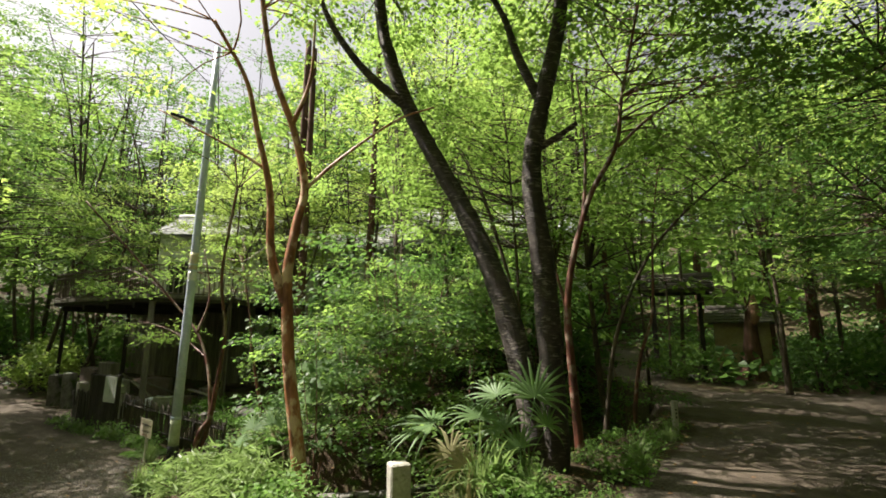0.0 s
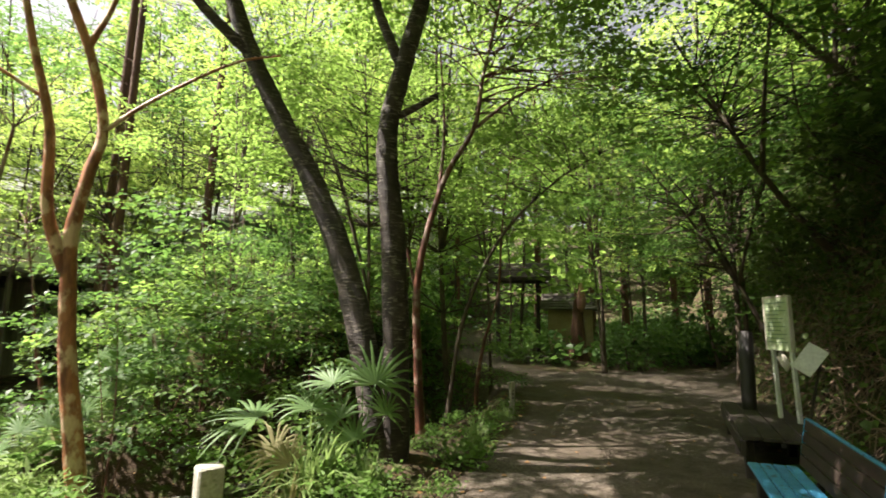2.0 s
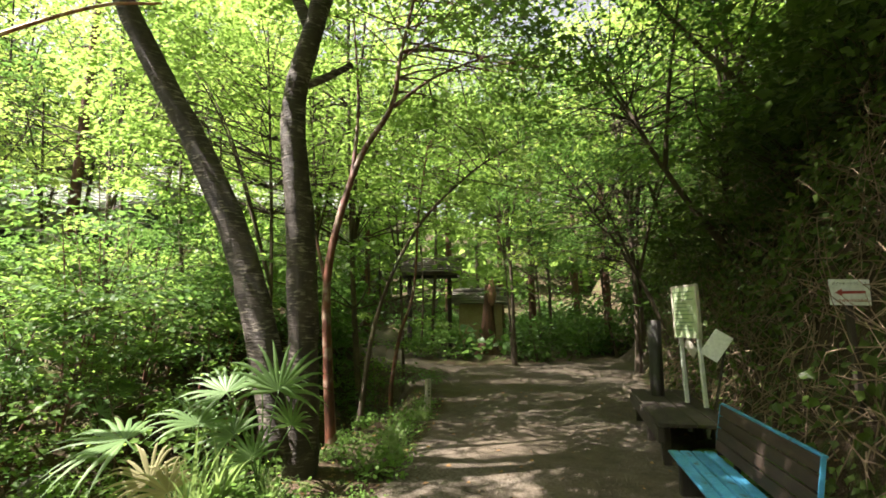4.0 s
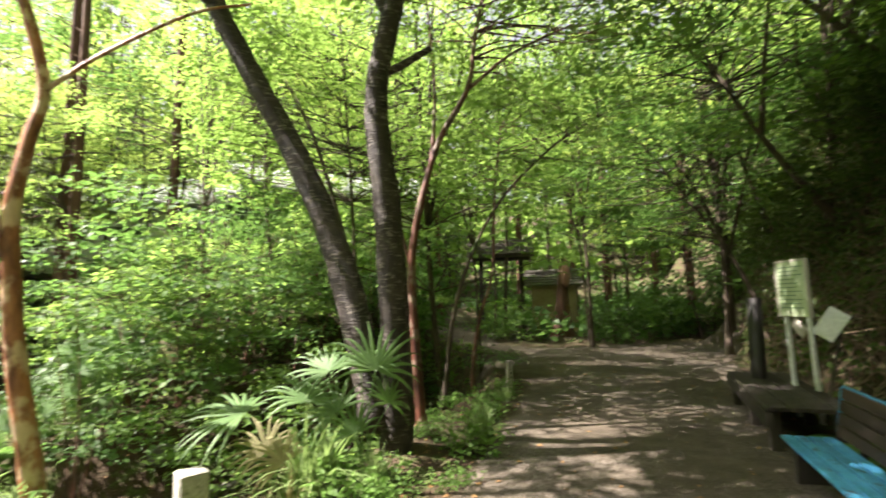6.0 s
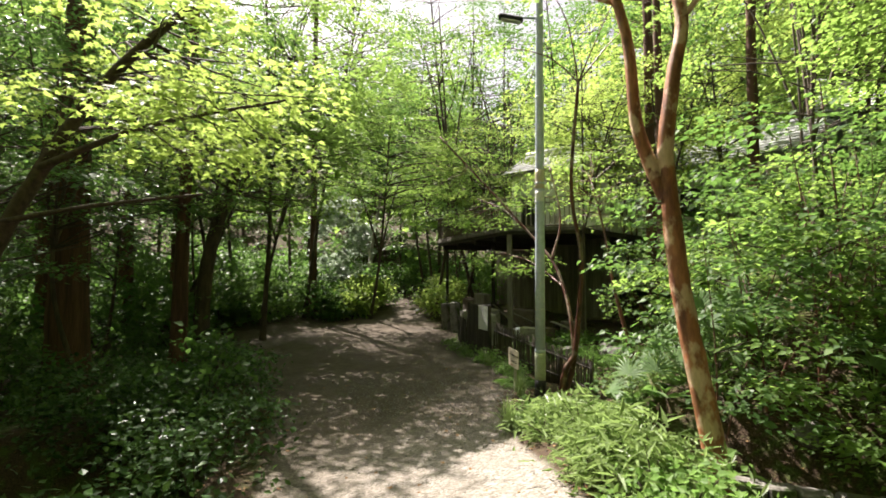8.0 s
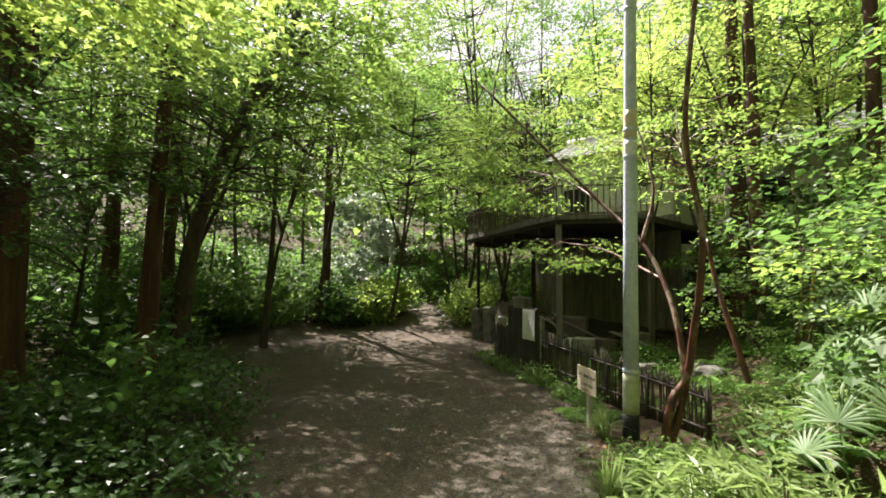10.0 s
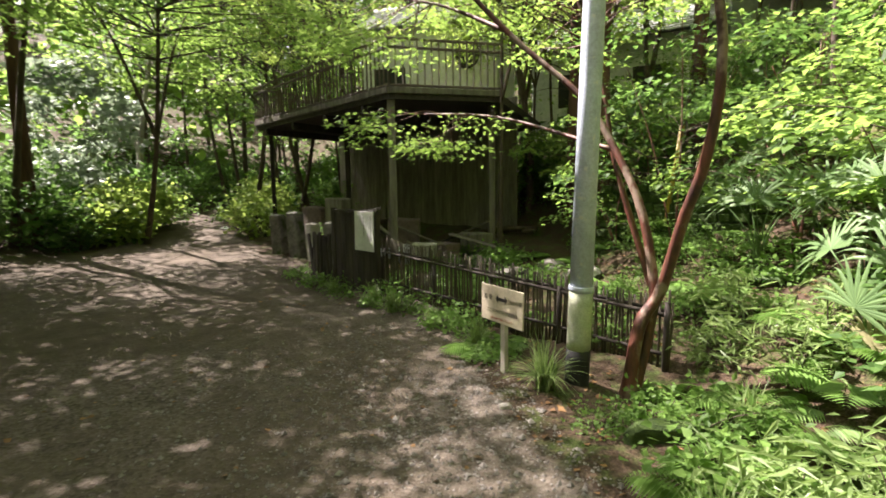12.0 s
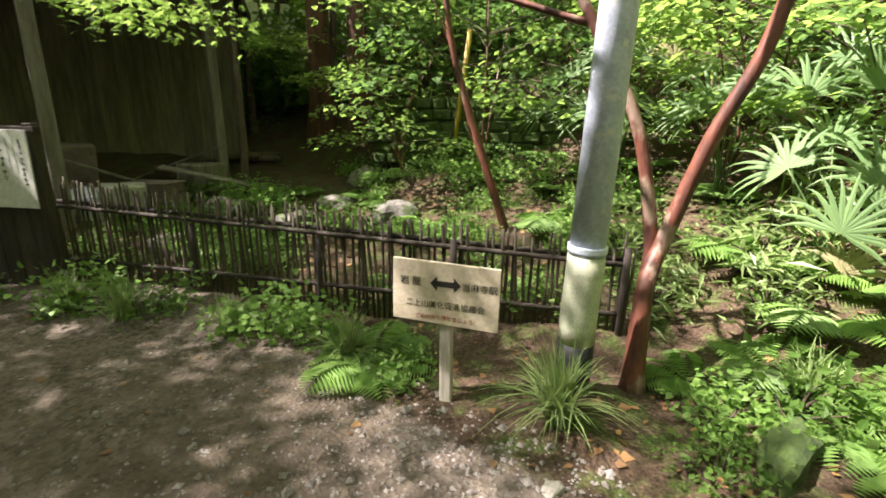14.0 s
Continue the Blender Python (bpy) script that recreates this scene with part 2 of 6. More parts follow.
M_DARKWOOD = surface("dark_weathered_timber", [(0.3, (0.020, 0.015, 0.012)), (0.7, (0.075, 0.058, 0.045))], 10, 0.85, 0.5, (1, 1, 0.12), vary=0.35)
M_CHAR = surface("charred_wet_timber", [(0.3, (0.008, 0.007, 0.006)), (0.7, (0.028, 0.023, 0.020))], 10, 0.55, 0.5, (1, 1, 0.12))
M_BAMBOO = surface("old_bamboo_stick", [(0.3, (0.045, 0.036, 0.022)), (0.7, (0.150, 0.120, 0.070))], 14, 0.75, 0.4, (1, 1, 0.15), vary=0.5)
M_GREYWOOD = surface("grey_weathered_wood", [(0.3, (0.12, 0.105, 0.085)), (0.7, (0.30, 0.27, 0.22))], 10, 0.9, 0.5, (1, 1, 0.12), vary=0.3)
M_BLUE = surface("worn_blue_paint", [(0.3, (0.035, 0.22, 0.42)), (0.7, (0.07, 0.36, 0.60))], 6, 0.55, 0.25, (1, 1, 1), spots=((0.035, 0.06, 0.075), 7, 0.60), vary=0.2)
M_BENCHWOOD = surface("brown_bench_board", [(0.3, (0.028, 0.018, 0.013)), (0.7, (0.075, 0.046, 0.032))], 10, 0.7, 0.3, (0.12, 1, 1), vary=0.3)
M_STONE = surface("mossy_stone", [(0.3, (0.085, 0.080, 0.068)), (0.7, (0.30, 0.285, 0.25))], 5, 0.92, 0.8, spots=((0.05, 0.075, 0.022), 3.2, 0.54), vary=0.4)
M_PALESTONE = surface("pale_dry_stone", [(0.3, (0.30, 0.285, 0.24)), (0.7, (0.52, 0.50, 0.43))], 6, 0.9, 0.6, spots=((0.12, 0.14, 0.06), 4, 0.6), vary=0.3)
M_PLASTER = surface("white_plaster_wall", [(0.3, (0.72, 0.73, 0.71)), (0.7, (0.84, 0.85, 0.83))], 1.5, 0.9, 0.1, spots=((0.48, 0.48, 0.42), 1.2, 0.66))
M_TILE = surface("grey_roof_tile", [(0.3, (0.42, 0.43, 0.44)), (0.7, (0.62, 0.63, 0.64))], 3, 0.35, 0.2, vary=0.25)
M_OLDROOF = surface("mossy_old_shingle", [(0.3, (0.10, 0.09, 0.075)), (0.7, (0.22, 0.20, 0.17))], 4, 0.95, 0.5, spots=((0.09, 0.11, 0.05), 2.0, 0.55), vary=0.25)
M_OCHRE = surface("ochre_mud_wall", [(0.3, (0.36, 0.29, 0.15)), (0.7, (0.50, 0.42, 0.25))], 3, 0.95, 0.2)
M_BAG = surface("pale_plastic_sheet", [(0.3, (0.42, 0.46, 0.50)), (0.7, (0.72, 0.76, 0.80))], 5, 0.35, 0.4)
M_YELLOW = surface("yellow_plastic_tube", [(0.3, (0.30, 0.21, 0.02)), (0.7, (0.42, 0.31, 0.035))], 9, 0.45, 0.1, spots=((0.06, 0.05, 0.03), 5, 0.64))
M_WIRE = surface("black_cable_sheath", [(0.3, (0.01, 0.01, 0.011)), (0.7, (0.025, 0.025, 0.026))], 20, 0.6, 0.0)
M_IRON = surface("rusty_iron_rail", [(0.3, (0.045, 0.032, 0.024)), (0.7, (0.15, 0.11, 0.08))], 12, 0.7, 0.3, spots=((0.30, 0.30, 0.28), 9, 0.62))
M_DRYTWIG = surface("dry_brown_twig", [(0.3, (0.16, 0.10, 0.065)), (0.7, (0.40, 0.29, 0.20))], 12, 0.85, 0.3)
M_MOSS = surface("deep_moss", [(0.3, (0.02, 0.045, 0.008)), (0.7, (0.075, 0.13, 0.02))], 25, 0.98, 0.9)
M_BRICK = surface("dusty_box_wood", [(0.3, (0.10, 0.075, 0.065)), (0.7, (0.20, 0.15, 0.13))], 6, 0.9, 0.3)
M_WATER, _nt, _b = nodes_of("dark_stream_water")
_b.inputs["Base Color"].default_value, _b.inputs["Roughness"].default_value = (0.012, 0.014, 0.010, 1), 0.45
_w = noise_node(_nt, _nt.nodes.new("ShaderNodeTexCoord").outputs["Object"], 6, 3)
bumped(_nt, _b, _w.outputs[0], 0.15, 0.02)

# ---- mesh tools ----
RNG = np.random.default_rng(7)


def thing(name, at=(0, 0, 0), rz=0.0, label="", category="", group="", kind=""):
    e = new(name)
    e.empty_display_size = 0.1
    e.matrix_basis = pose(*at, 0, 0, rz)
    return tagged(e, label, category, group, kind)


def attach(ob, parent, label=""):
    ob.parent = parent
    if label:
        ob["label"] = label
    return ob


def mesh_from(name, verts, faces, material, smooth=False):
    me = bpy.data.meshes.new(name)
    me.from_pydata([tuple(map(float, v)) for v in verts], [], [tuple(map(int, f)) for f in faces])
    me.materials.append(material)
    if smooth:
        me.polygons.foreach_set("use_smooth", [True] * len(me.polygons))
    me.update()
    return me


def mesh_fast(name, verts, polys, material, smooth=False):
    """Many faces of one corner count, straight from arrays."""
    me = bpy.data.meshes.new(name)
    n, k = polys.shape
    me.vertices.add(len(verts))
    me.vertices.foreach_set("co", np.ascontiguousarray(verts, dtype=np.float32).ravel())
    me.loops.add(n * k)
    me.loops.foreach_set("vertex_index", np.ascontiguousarray(polys, dtype=np.int32).ravel())
    me.polygons.add(n)
    me.polygons.foreach_set("loop_start", np.arange(0, n * k, k, dtype=np.int32))
    me.polygons.foreach_set("use_smooth", np.full(n, smooth))
    me.materials.append(material)
    me.update(calc_edges=True)
    return me


def part(name, bm, material, parent, label=""):
    me = bpy.data.meshes.new(name)
    bm.to_mesh(me)
    bm.free()
    me.materials.append(material)
    return attach(new(name, me), parent, label)


def solid(name, mesh, parent, label=""):
    return attach(new(name, mesh), parent, label)


def box_bm(size, at=(0, 0, 0), turn=(0, 0, 0), bevel=0.006, rough=0.0, cuts=0):
    bm = bmesh.new()
    bmesh.ops.create_cube(bm, size=1.0)
    bmesh.ops.scale(bm, vec=size, verts=bm.verts)
    if cuts:
        bmesh.ops.subdivide_edges(bm, edges=bm.edges[:], cuts=cuts, use_grid_fill=True)
    if bevel:
        bmesh.ops.bevel(bm, geom=bm.edges[:] if not cuts else [e for e in bm.edges if len(e.link_faces) == 2 and e.calc_face_angle() > 0.8], offset=bevel, segments=1, affect="EDGES", profile=0.7)
    if rough:
        for v in bm.verts:
            v.co += Vector(noise.noise_vector(v.co * 3.1 + Vector(at))) * rough
    bm.transform(pose(*at, *turn))
    return bm


def tube(points, radii, seg=10, closed=True, lumps=0.0, seed=0):
    """Verts and faces of a tapered, bent tube."""
    P = np.asarray(points, float)
    R = np.asarray(radii, float)
    T = np.gradient(P, axis=0)
    T /= np.linalg.norm(T, axis=1)[:, None] + 1e-9
    ref = np.where(np.abs(T[:, 2:3]) > 0.9, np.array([[1.0, 0, 0]]), np.array([[0, 0, 1.0]]))
    A = np.cross(T, ref)
    A /= np.linalg.norm(A, axis=1)[:, None]
    for i in range(1, len(A)):
        A[i] = A[i - 1] - T[i] * (A[i - 1] @ T[i])
        A[i] /= np.linalg.norm(A[i]) + 1e-9
    B = np.cross(T, A)
    ang = np.linspace(0, 2 * np.pi, seg, endpoint=False)
    rr = R[:, None] * np.ones(seg)
    if lumps:
        g = np.random.default_rng(seed)
        rr = rr * (1 + lumps * np.cumsum(g.normal(0, 0.35, rr.shape), 0).clip(-2, 2) * 0.4 + lumps * g.normal(0, 0.4, rr.shape))
    V = P[:, None] + rr[..., None] * (np.cos(ang)[None, :, None] * A[:, None] + np.sin(ang)[None, :, None] * B[:, None])
    V = V.reshape(-1, 3)
    n = len(P)
    F = [(i * seg + j, i * seg + (j + 1) % seg, (i + 1) * seg + (j + 1) % seg, (i + 1) * seg + j) for i in range(n - 1) for j in range(seg)]
    if closed:
        F.append(tuple(range(seg - 1, -1, -1)))
        F.append(tuple((n - 1) * seg + j for j in range(seg)))
    return V, F


def smooth_line(points, n):
    """A Catmull-Rom line of n points through the given ones."""
    P = np.asarray(points, float)
    P = np.vstack([2 * P[0] - P[1], P, 2 * P[-1] - P[-2]])
    out = []
    for u in np.linspace(0, len(P) - 3 - 1e-6, n):
        i, f = int(u), u - int(u)
        a, b, c, d = P[i : i + 4]
        out.append(0.5 * (2 * b + (c - a) * f + (2 * a - 5 * b + 4 * c - d) * f * f + (3 * b - a - 3 * c + d) * f**3))
    return np.array(out)


def merged(pieces):
    V, F, k = [], [], 0
    for v, f in pieces:
        V.append(v)
        F += [tuple(i + k for i in q) for q in f]
        k += len(v)
    return np.vstack(V), F


LEAF = {
    "oval": np.array([(0, 0, 0), (0.42, 0.30, 0.05), (1, 0, -0.04), (0.42, -0.30, 0.05)]),
    "broad": np.array([(0, 0, 0), (0.30, 0.42, 0.05), (1, 0, -0.08), (0.30, -0.42, 0.05)]),
    "tri": np.array([(0, 0, 0), (0.25, 0.46, -0.03), (0.42, 0.16, 0.03), (1, 0, -0.06), (0.42, -0.16, 0.03), (0.25, -0.46, -0.03)]),
    "star": np.array([(0, 0, 0), (-0.06, 0.40, -0.03), (0.26, 0.17, 0.02), (0.44, 0.52, -0.04), (0.46, 0.15, 0.02), (1.0, 0, -0.06), (0.46, -0.15, 0.02), (0.44, -0.52, -0.04), (0.26, -0.17, 0.02), (-0.06, -0.40, -0.03)]),
    "long": np.array([(0, 0, 0), (0.4, 0.09, 0.03), (1, 0, -0.12), (0.4, -0.09, 0.03)]),
}


def leaf_mesh(name, C, D, N, S, shape, material):
    """One flat leaf at each centre C, along D, facing N, of length S."""
    T = LEAF[shape]
    k, n = len(T), len(C)
    D = D / (np.linalg.norm(D, axis=1)[:, None] + 1e-9)
    Y = np.cross(N, D)
    Y /= np.linalg.norm(Y, axis=1)[:, None] + 1e-9
    Z = np.cross(D, Y)
    V = C[:, None] + S[:, None, None] * (T[None, :, :1] * D[:, None] + T[None, :, 1:2] * Y[:, None] + T[None, :, 2:] * Z[:, None])
    return mesh_fast(name, V.reshape(-1, 3), np.arange(n * k).reshape(n, k), material)


def pads(centres, aims, radius, count, size, rng, droop=0.30, tilt=0.30):
    """Layered sprays: leaves scattered along fans of twigs about each centre."""
    n = len(centres)
    ang = aims[:, None] + rng.normal(0, 1.0, (n, count))
    r = radius[:, None] * np.sqrt(rng.random((n, count)))
    side = rng.normal(0, 0.06, (n, count))
    x = np.cos(ang) * r - np.sin(ang) * side
    y = np.sin(ang) * r + np.cos(ang) * side
    z = -droop * r * r / np.maximum(radius[:, None], 0.2) + rng.normal(0, 0.055, (n, count)) * (0.7 + 0.5 * radius[:, None])
    C = centres[:, None] + np.stack([x, y, z], -1)
    a2 = ang + rng.normal(0, 0.8, (n, count))
    D = np.stack([np.cos(a2), np.sin(a2), -0.25 + rng.normal(0, 0.3, (n, count))], -1)
    N = np.stack([rng.normal(0, tilt, (n, count)), rng.normal(0, tilt, (n, count)), np.ones((n, count))], -1)
    S = size * rng.uniform(0.6, 1.25, (n, count))
    return C.reshape(-1, 3), D.reshape(-1, 3), N.reshape(-1, 3), S.ravel()


# openings in the canopy through which the sun reaches the ground: (place, radius)
CLEARINGS = [((-3.2, 6.6, -0.4), 0.8), ((-3.0, 7.5, -0.3), 0.75), ((-1.6, 9.3, 0.9), 0.7), ((-2.9, 9.8, -0.4), 0.7), ((0.6, 5.7, 0.5), 0.55), ((-9.0, 20.4, 4.4), 1.1), ((6.2, 7.6, -0.1), 0.15), ((-12.0, 12.4, -0.8), 0.3), ((-10.4, 11.2, -0.8), 0.12), ((-13.2, 13.6, -0.8), 0.3), ((1.0, 14.5, 3.5), 1.8), ((-20.0, 18.5, 2.0), 1.4)]


def in_clearing(P, margin=0.0):
    """Which places stand between the sun and one of the canopy's openings."""
    P = np.asarray(P, float)
    hit = np.zeros(len(P), bool)
    for place, radius in CLEARINGS:
        d = P - np.array(place)
        along = d @ np.array(SUN)
        off = np.linalg.norm(d - along[:, None] * np.array(SUN), axis=1)
        hit |= (along > 1.6) & (off < radius + margin * min(1.0, 0.3 + 0.8 * radius))
    return hit


def ball(n, rng, shell=0.0):
    v = rng.normal(0, 1, (n, 3))
    v /= np.linalg.norm(v, axis=1)[:, None]
    return v * (shell + (1 - shell) * rng.random((n, 1))) ** (1 / 3)


def tree(name, at, trunks, crowns, bark, leaves, label, category="tree", group="", leaf=0.11, tilt=0.30, shape="tri", per=70, pad=0.65, seg=10, limb_r=0.014, lumps=0.10, seed=1, droop=0.30, limb=True, kind="", tiers=0):
    """trunks: (points, foot radius, top radius) in the world. crowns: (centre, radii, number of sprays, trunk that bears it)."""
    g = np.random.default_rng(seed)
    base = np.array(at, float)
    th = thing(name, at, 0, label, category, group, kind)
    lines = []
    for i, (pts, r0, r1) in enumerate(trunks):
        L = smooth_line(np.asarray(pts, float), 8 + 5 * len(pts))
        R = r0 + (r1 - r0) * np.linspace(0, 1, len(L)) ** 0.8
        if i == 0:
            R[:3] *= (1.45, 1.22, 1.08)
        lines.append((L, R))
        V, F = tube(L - base, R, seg, True, lumps, seed + i)
        solid("trunk" if i == 0 else "limb", mesh_from("trunk", V, F, bark, True), th)
    cs, aims, rad, twigs = [], [], [], []
    for centre, radii, n, bears in crowns:
        E = np.asarray(centre) + ball(n, g, 0.25) * np.asarray(radii)
        if tiers:
            rel = (E[:, 2] - centre[2]) / radii[2]
            E[:, 2] = centre[2] + radii[2] * (np.round(rel * tiers) / tiers + g.normal(0, 0.12 / tiers, n))
        E = E[~in_clearing(E, 0.9 * pad)]
        L, R = lines[bears]
        lo = len(L) // 3
        for e in E:
            ok = [i for i in range(lo, len(L)) if L[i, 2] < e[2] + 0.2] or [lo]
            i = min(ok, key=lambda q: np.linalg.norm(L[q] - e) + 0.4 * abs(L[q, 2] - (e[2] - 0.35 * np.linalg.norm(L[q, :2] - e[:2]))))
            d = e - L[i]
            aims.append(math.atan2(d[1], d[0]))
            if limb:
                mid = L[i] + d * (0.45, 0.45, 0.62) + g.normal(0, 0.05, 3) * np.linalg.norm(d)
                tip = e + 0.45 * pad * np.array([math.cos(aims[-1]), math.sin(aims[-1]), -0.2])
                r0 = min(R[i] * 0.6, limb_r * (0.6 + 0.35 * np.linalg.norm(d)))
                twigs.append(tube(smooth_line([L[i], mid, e, tip], 7) - base, np.linspace(r0, 0.003, 7), 4, False))
            cs.append(e)
            rad.append(pad * g.uniform(0.65, 1.3))
    if twigs:
        V, F = merged(twigs)
        tagged(solid("twigwork", mesh_fast("twigwork", V, np.array(F), bark if seg > 8 else M_TWIG, True), th), kind="stuff")
    if cs:
        C, D, N, S = pads(np.array(cs) - base, np.array(aims), np.array(rad), per, leaf, g, droop, tilt)
        solid("crown", leaf_mesh("crown", C, D, N, S, shape, leaves), th)
    return th


def bush(name, at, radii, clumps, per, leaf, leaves, label, seed, shape="broad", category="shrub", group="", clump=0.28, stems=7, up=0.5, kind=""):
    """Many leafy clumps on thin stems from one foot."""
    g = np.random.default_rng(seed)
    th = thing(name, at, 0, label, category, group, kind)
    E = ball(clumps, g, 0.4) * np.asarray(radii) + (0, 0, radii[2])
    E[:, 2] = np.maximum(E[:, 2], 0.08)
    rods = [tube(smooth_line([(0, 0, -0.05), e * (0.35, 0.35, 0.6) + g.normal(0, 0.04, 3), e], 5), np.linspace(0.012, 0.003, 5), 4, False) for e in E[:stems]]
    if rods:
        V, F = merged(rods)
        tagged(solid("stemwork", mesh_fast("stemwork", V, np.array(F), M_TWIG, True), th), kind="stuff")
    C = (E[:, None] + g.normal(0, clump, (clumps, per, 3)) * (1, 1, 0.55)).reshape(-1, 3)
    C[:, 2] = np.maximum(C[:, 2], 0.02)
    n = len(C)
    D = g.normal(0, 1, (n, 3)) * (1, 1, 0.45)
    N = g.normal(0, 0.55, (n, 3)) + (0, 0, up + 0.4)
    solid("foliage", leaf_mesh("foliage", C, D, N, leaf * g.uniform(0.6, 1.3, n), shape, leaves), th)
    return th

# ---- the lie of the land ----
LEFT_PATH = [(-0.6, -6, 2.6), (-0.4, -1, 2.4), (0, 0.8, 2.2), (-1.8, 2.8, 1.5), (-4.2, 5.4, 1.42), (-6.6, 7.6, 1.75), (-9.4, 10.4, 3.2), (-13.2, 12.2, 4.0), (-14.6, 15.6, 1.9), (-17, 19.0, 0.75), (-19.6, 22.0, 0.6), (-20.2, 22.8, 0.4)]
RIGHT_PATH = [(0, 0.8, 2.2), (1.8, 2.9, 1.5), (3.5, 5.0, 1.5), (6.3, 7.9, 1.9), (9.4, 12.2, 3.0), (14, 13.5, 1.5)]
BACK_PATH = [(8.2, 11.5, 2.4), (6.6, 16.5, 1.6), (8.5, 22, 1.3), (12, 32, 1.2)]
GULLY = [(6, 14.5, 0.5), (1.2, 9.0, 0.55), (-1.0, 7.5, 1.15), (-3.0, 7.5, 0.65), (-4.7, 6.0, 0.6), (-6.3, 4.5, 0.6), (-8.5, 2.4, 0.7), (-13, -1.5, 0.8), (-25, -9, 1.0)]


def ease(v):
    v = np.clip(v, 0, 1)
    return v * v * (3 - 2 * v)


def beyond(x, y, line):
    """How far outside a strip of varying half-width a place lies (negative: inside)."""
    best = np.full(np.shape(x), 1e9)
    for (ax, ay, aw), (bx, by, bw) in zip(line, line[1:]):
        dx, dy = bx - ax, by - ay
        u = np.clip(((x - ax) * dx + (y - ay) * dy) / (dx * dx + dy * dy), 0, 1)
        best = np.minimum(best, np.hypot(x - ax - u * dx, y - ay - u * dy) - (aw + u * (bw - aw)))
    return best


def path_share(x, y):
    d = np.minimum(np.minimum(beyond(x, y, LEFT_PATH), beyond(x, y, RIGHT_PATH)), beyond(x, y, BACK_PATH))
    return ease(0.5 - d / 0.7)


def land(x, y):
    """The height of the ground at a place."""
    x, y = np.asarray(x, float), np.asarray(y, float)
    z = -0.08 - 0.72 * ease((-x - 0.6) / 4.6)
    z = z + 0.075 * np.maximum(0, -0.64 * x + 0.77 * y - 17)
    up = 1 - ease((x - 1 - 0.35 * (y - 11)) / 4)
    dn = (x + 4.3) * 0.63 + (y - 10.3) * 0.78
    hill = 0.15 * np.clip(dn, 0, 6) + 0.60 * ease((dn - 4.0) / 0.5) * ease((x + 6) / 2) + 0.20 * np.maximum(0, dn - 4.5)
    z = z + hill * up * ease((x + 16 + 0.2 * y) / 5)
    dr = (x - 3.5) * 0.714 - (y - 1.1) * 0.70
    steep = ease(((x - 3.5) * 0.70 + (y - 1.1) * 0.714 + 0.5) / 2)
    z = z + np.clip((1.7 + 0.9 * steep) * (dr + 0.1), 0, 3.4 + 2.8 * steep) + 0.5 * np.maximum(0, dr - 2.2)
    z = z + 0.16 * np.maximum(0, -x - 15 - 0.35 * np.maximum(y - 9, 0)) + 0.05 * np.maximum(0, y - 14) * ease((x - 4) / 4)
    r = np.hypot(x + 3, y - 8)
    z = z + 0.30 * np.clip(r - 32, 0, 60)
    share = path_share(x, y)
    gully = ease(1 - beyond(x, y, GULLY) / 1.45)
    edge = np.minimum(beyond(x, y, LEFT_PATH), beyond(x, y, RIGHT_PATH))
    z = z - 1.25 * gully * ease((edge - 0.45) / 0.8)
    z = z + (1 - share) * (0.06 * np.sin(2.1 * x + 0.7 * y) * np.sin(1.3 * y - 0.4 * x) + 0.03 * np.sin(5.1 * x) * np.sin(4.3 * y))
    z = z + 0.012 * np.sin(3.7 * x + 1.1 * y) * np.sin(2.9 * y)
    return z


def zat(x, y):
    return float(land(x, y))


def ground():
    near_x, near_y = np.arange(-16, 12.01, 0.14), np.arange(-4, 22.01, 0.14)
    out = np.array([0.5, 1.2, 2, 3, 4.5, 6.5, 9, 12, 16, 21, 28, 37, 50, 68, 95, 140, 230, 420, 800])
    xs = np.concatenate([-16 - out[::-1], near_x, 12 + out])
    ys = np.concatenate([-4 - out[::-1], near_y, 22 + out])
    X, Y = np.meshgrid(xs, ys)
    Z = land(X, Y)
    V = np.stack([X, Y, Z], -1).reshape(-1, 3)
    w, h = len(xs), len(ys)
    i = (np.arange(h - 1)[:, None] * w + np.arange(w - 1)[None]).ravel()
    me = mesh_fast("ground", V, np.stack([i, i + 1, i + w + 1, i + w], 1), M_GROUND, True)
    a = me.attributes.new("path", "FLOAT", "POINT")
    a.data.foreach_set("value", path_share(X, Y).ravel().astype(np.float32))
    # round pale gravel area under the opening, partly painting in the sun's brightness
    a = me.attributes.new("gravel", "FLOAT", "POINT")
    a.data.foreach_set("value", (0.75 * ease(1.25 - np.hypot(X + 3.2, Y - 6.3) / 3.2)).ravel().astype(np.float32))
    tagged(new("ground", me), "brown earth woodland floor with two trodden gravel paths", "ground", kind="structure")


ground()


def water():
    c = smooth_line([(a, b, -1.62) for a, b, _ in GULLY[:4]], 40)
    d = smooth_line([(a, b, -1.72) for a, b, _ in GULLY[5:]], 40)
    for n, line in enumerate((c, d)):
        t = np.gradient(line, axis=0)
        s = np.stack([-t[:, 1], t[:, 0], 0 * t[:, 0]], -1)
        s /= np.linalg.norm(s, axis=1)[:, None]
        V = np.concatenate([line - 0.7 * s, line + 0.7 * s])
        k = len(line)
        F = [(i, i + 1, k + i + 1, k + i) for i in range(k - 1)]
        tagged(new("water", mesh_from("water", V, F, M_WATER, True)), "dark shallow stream water in the gully", "water", kind="structure")


water()

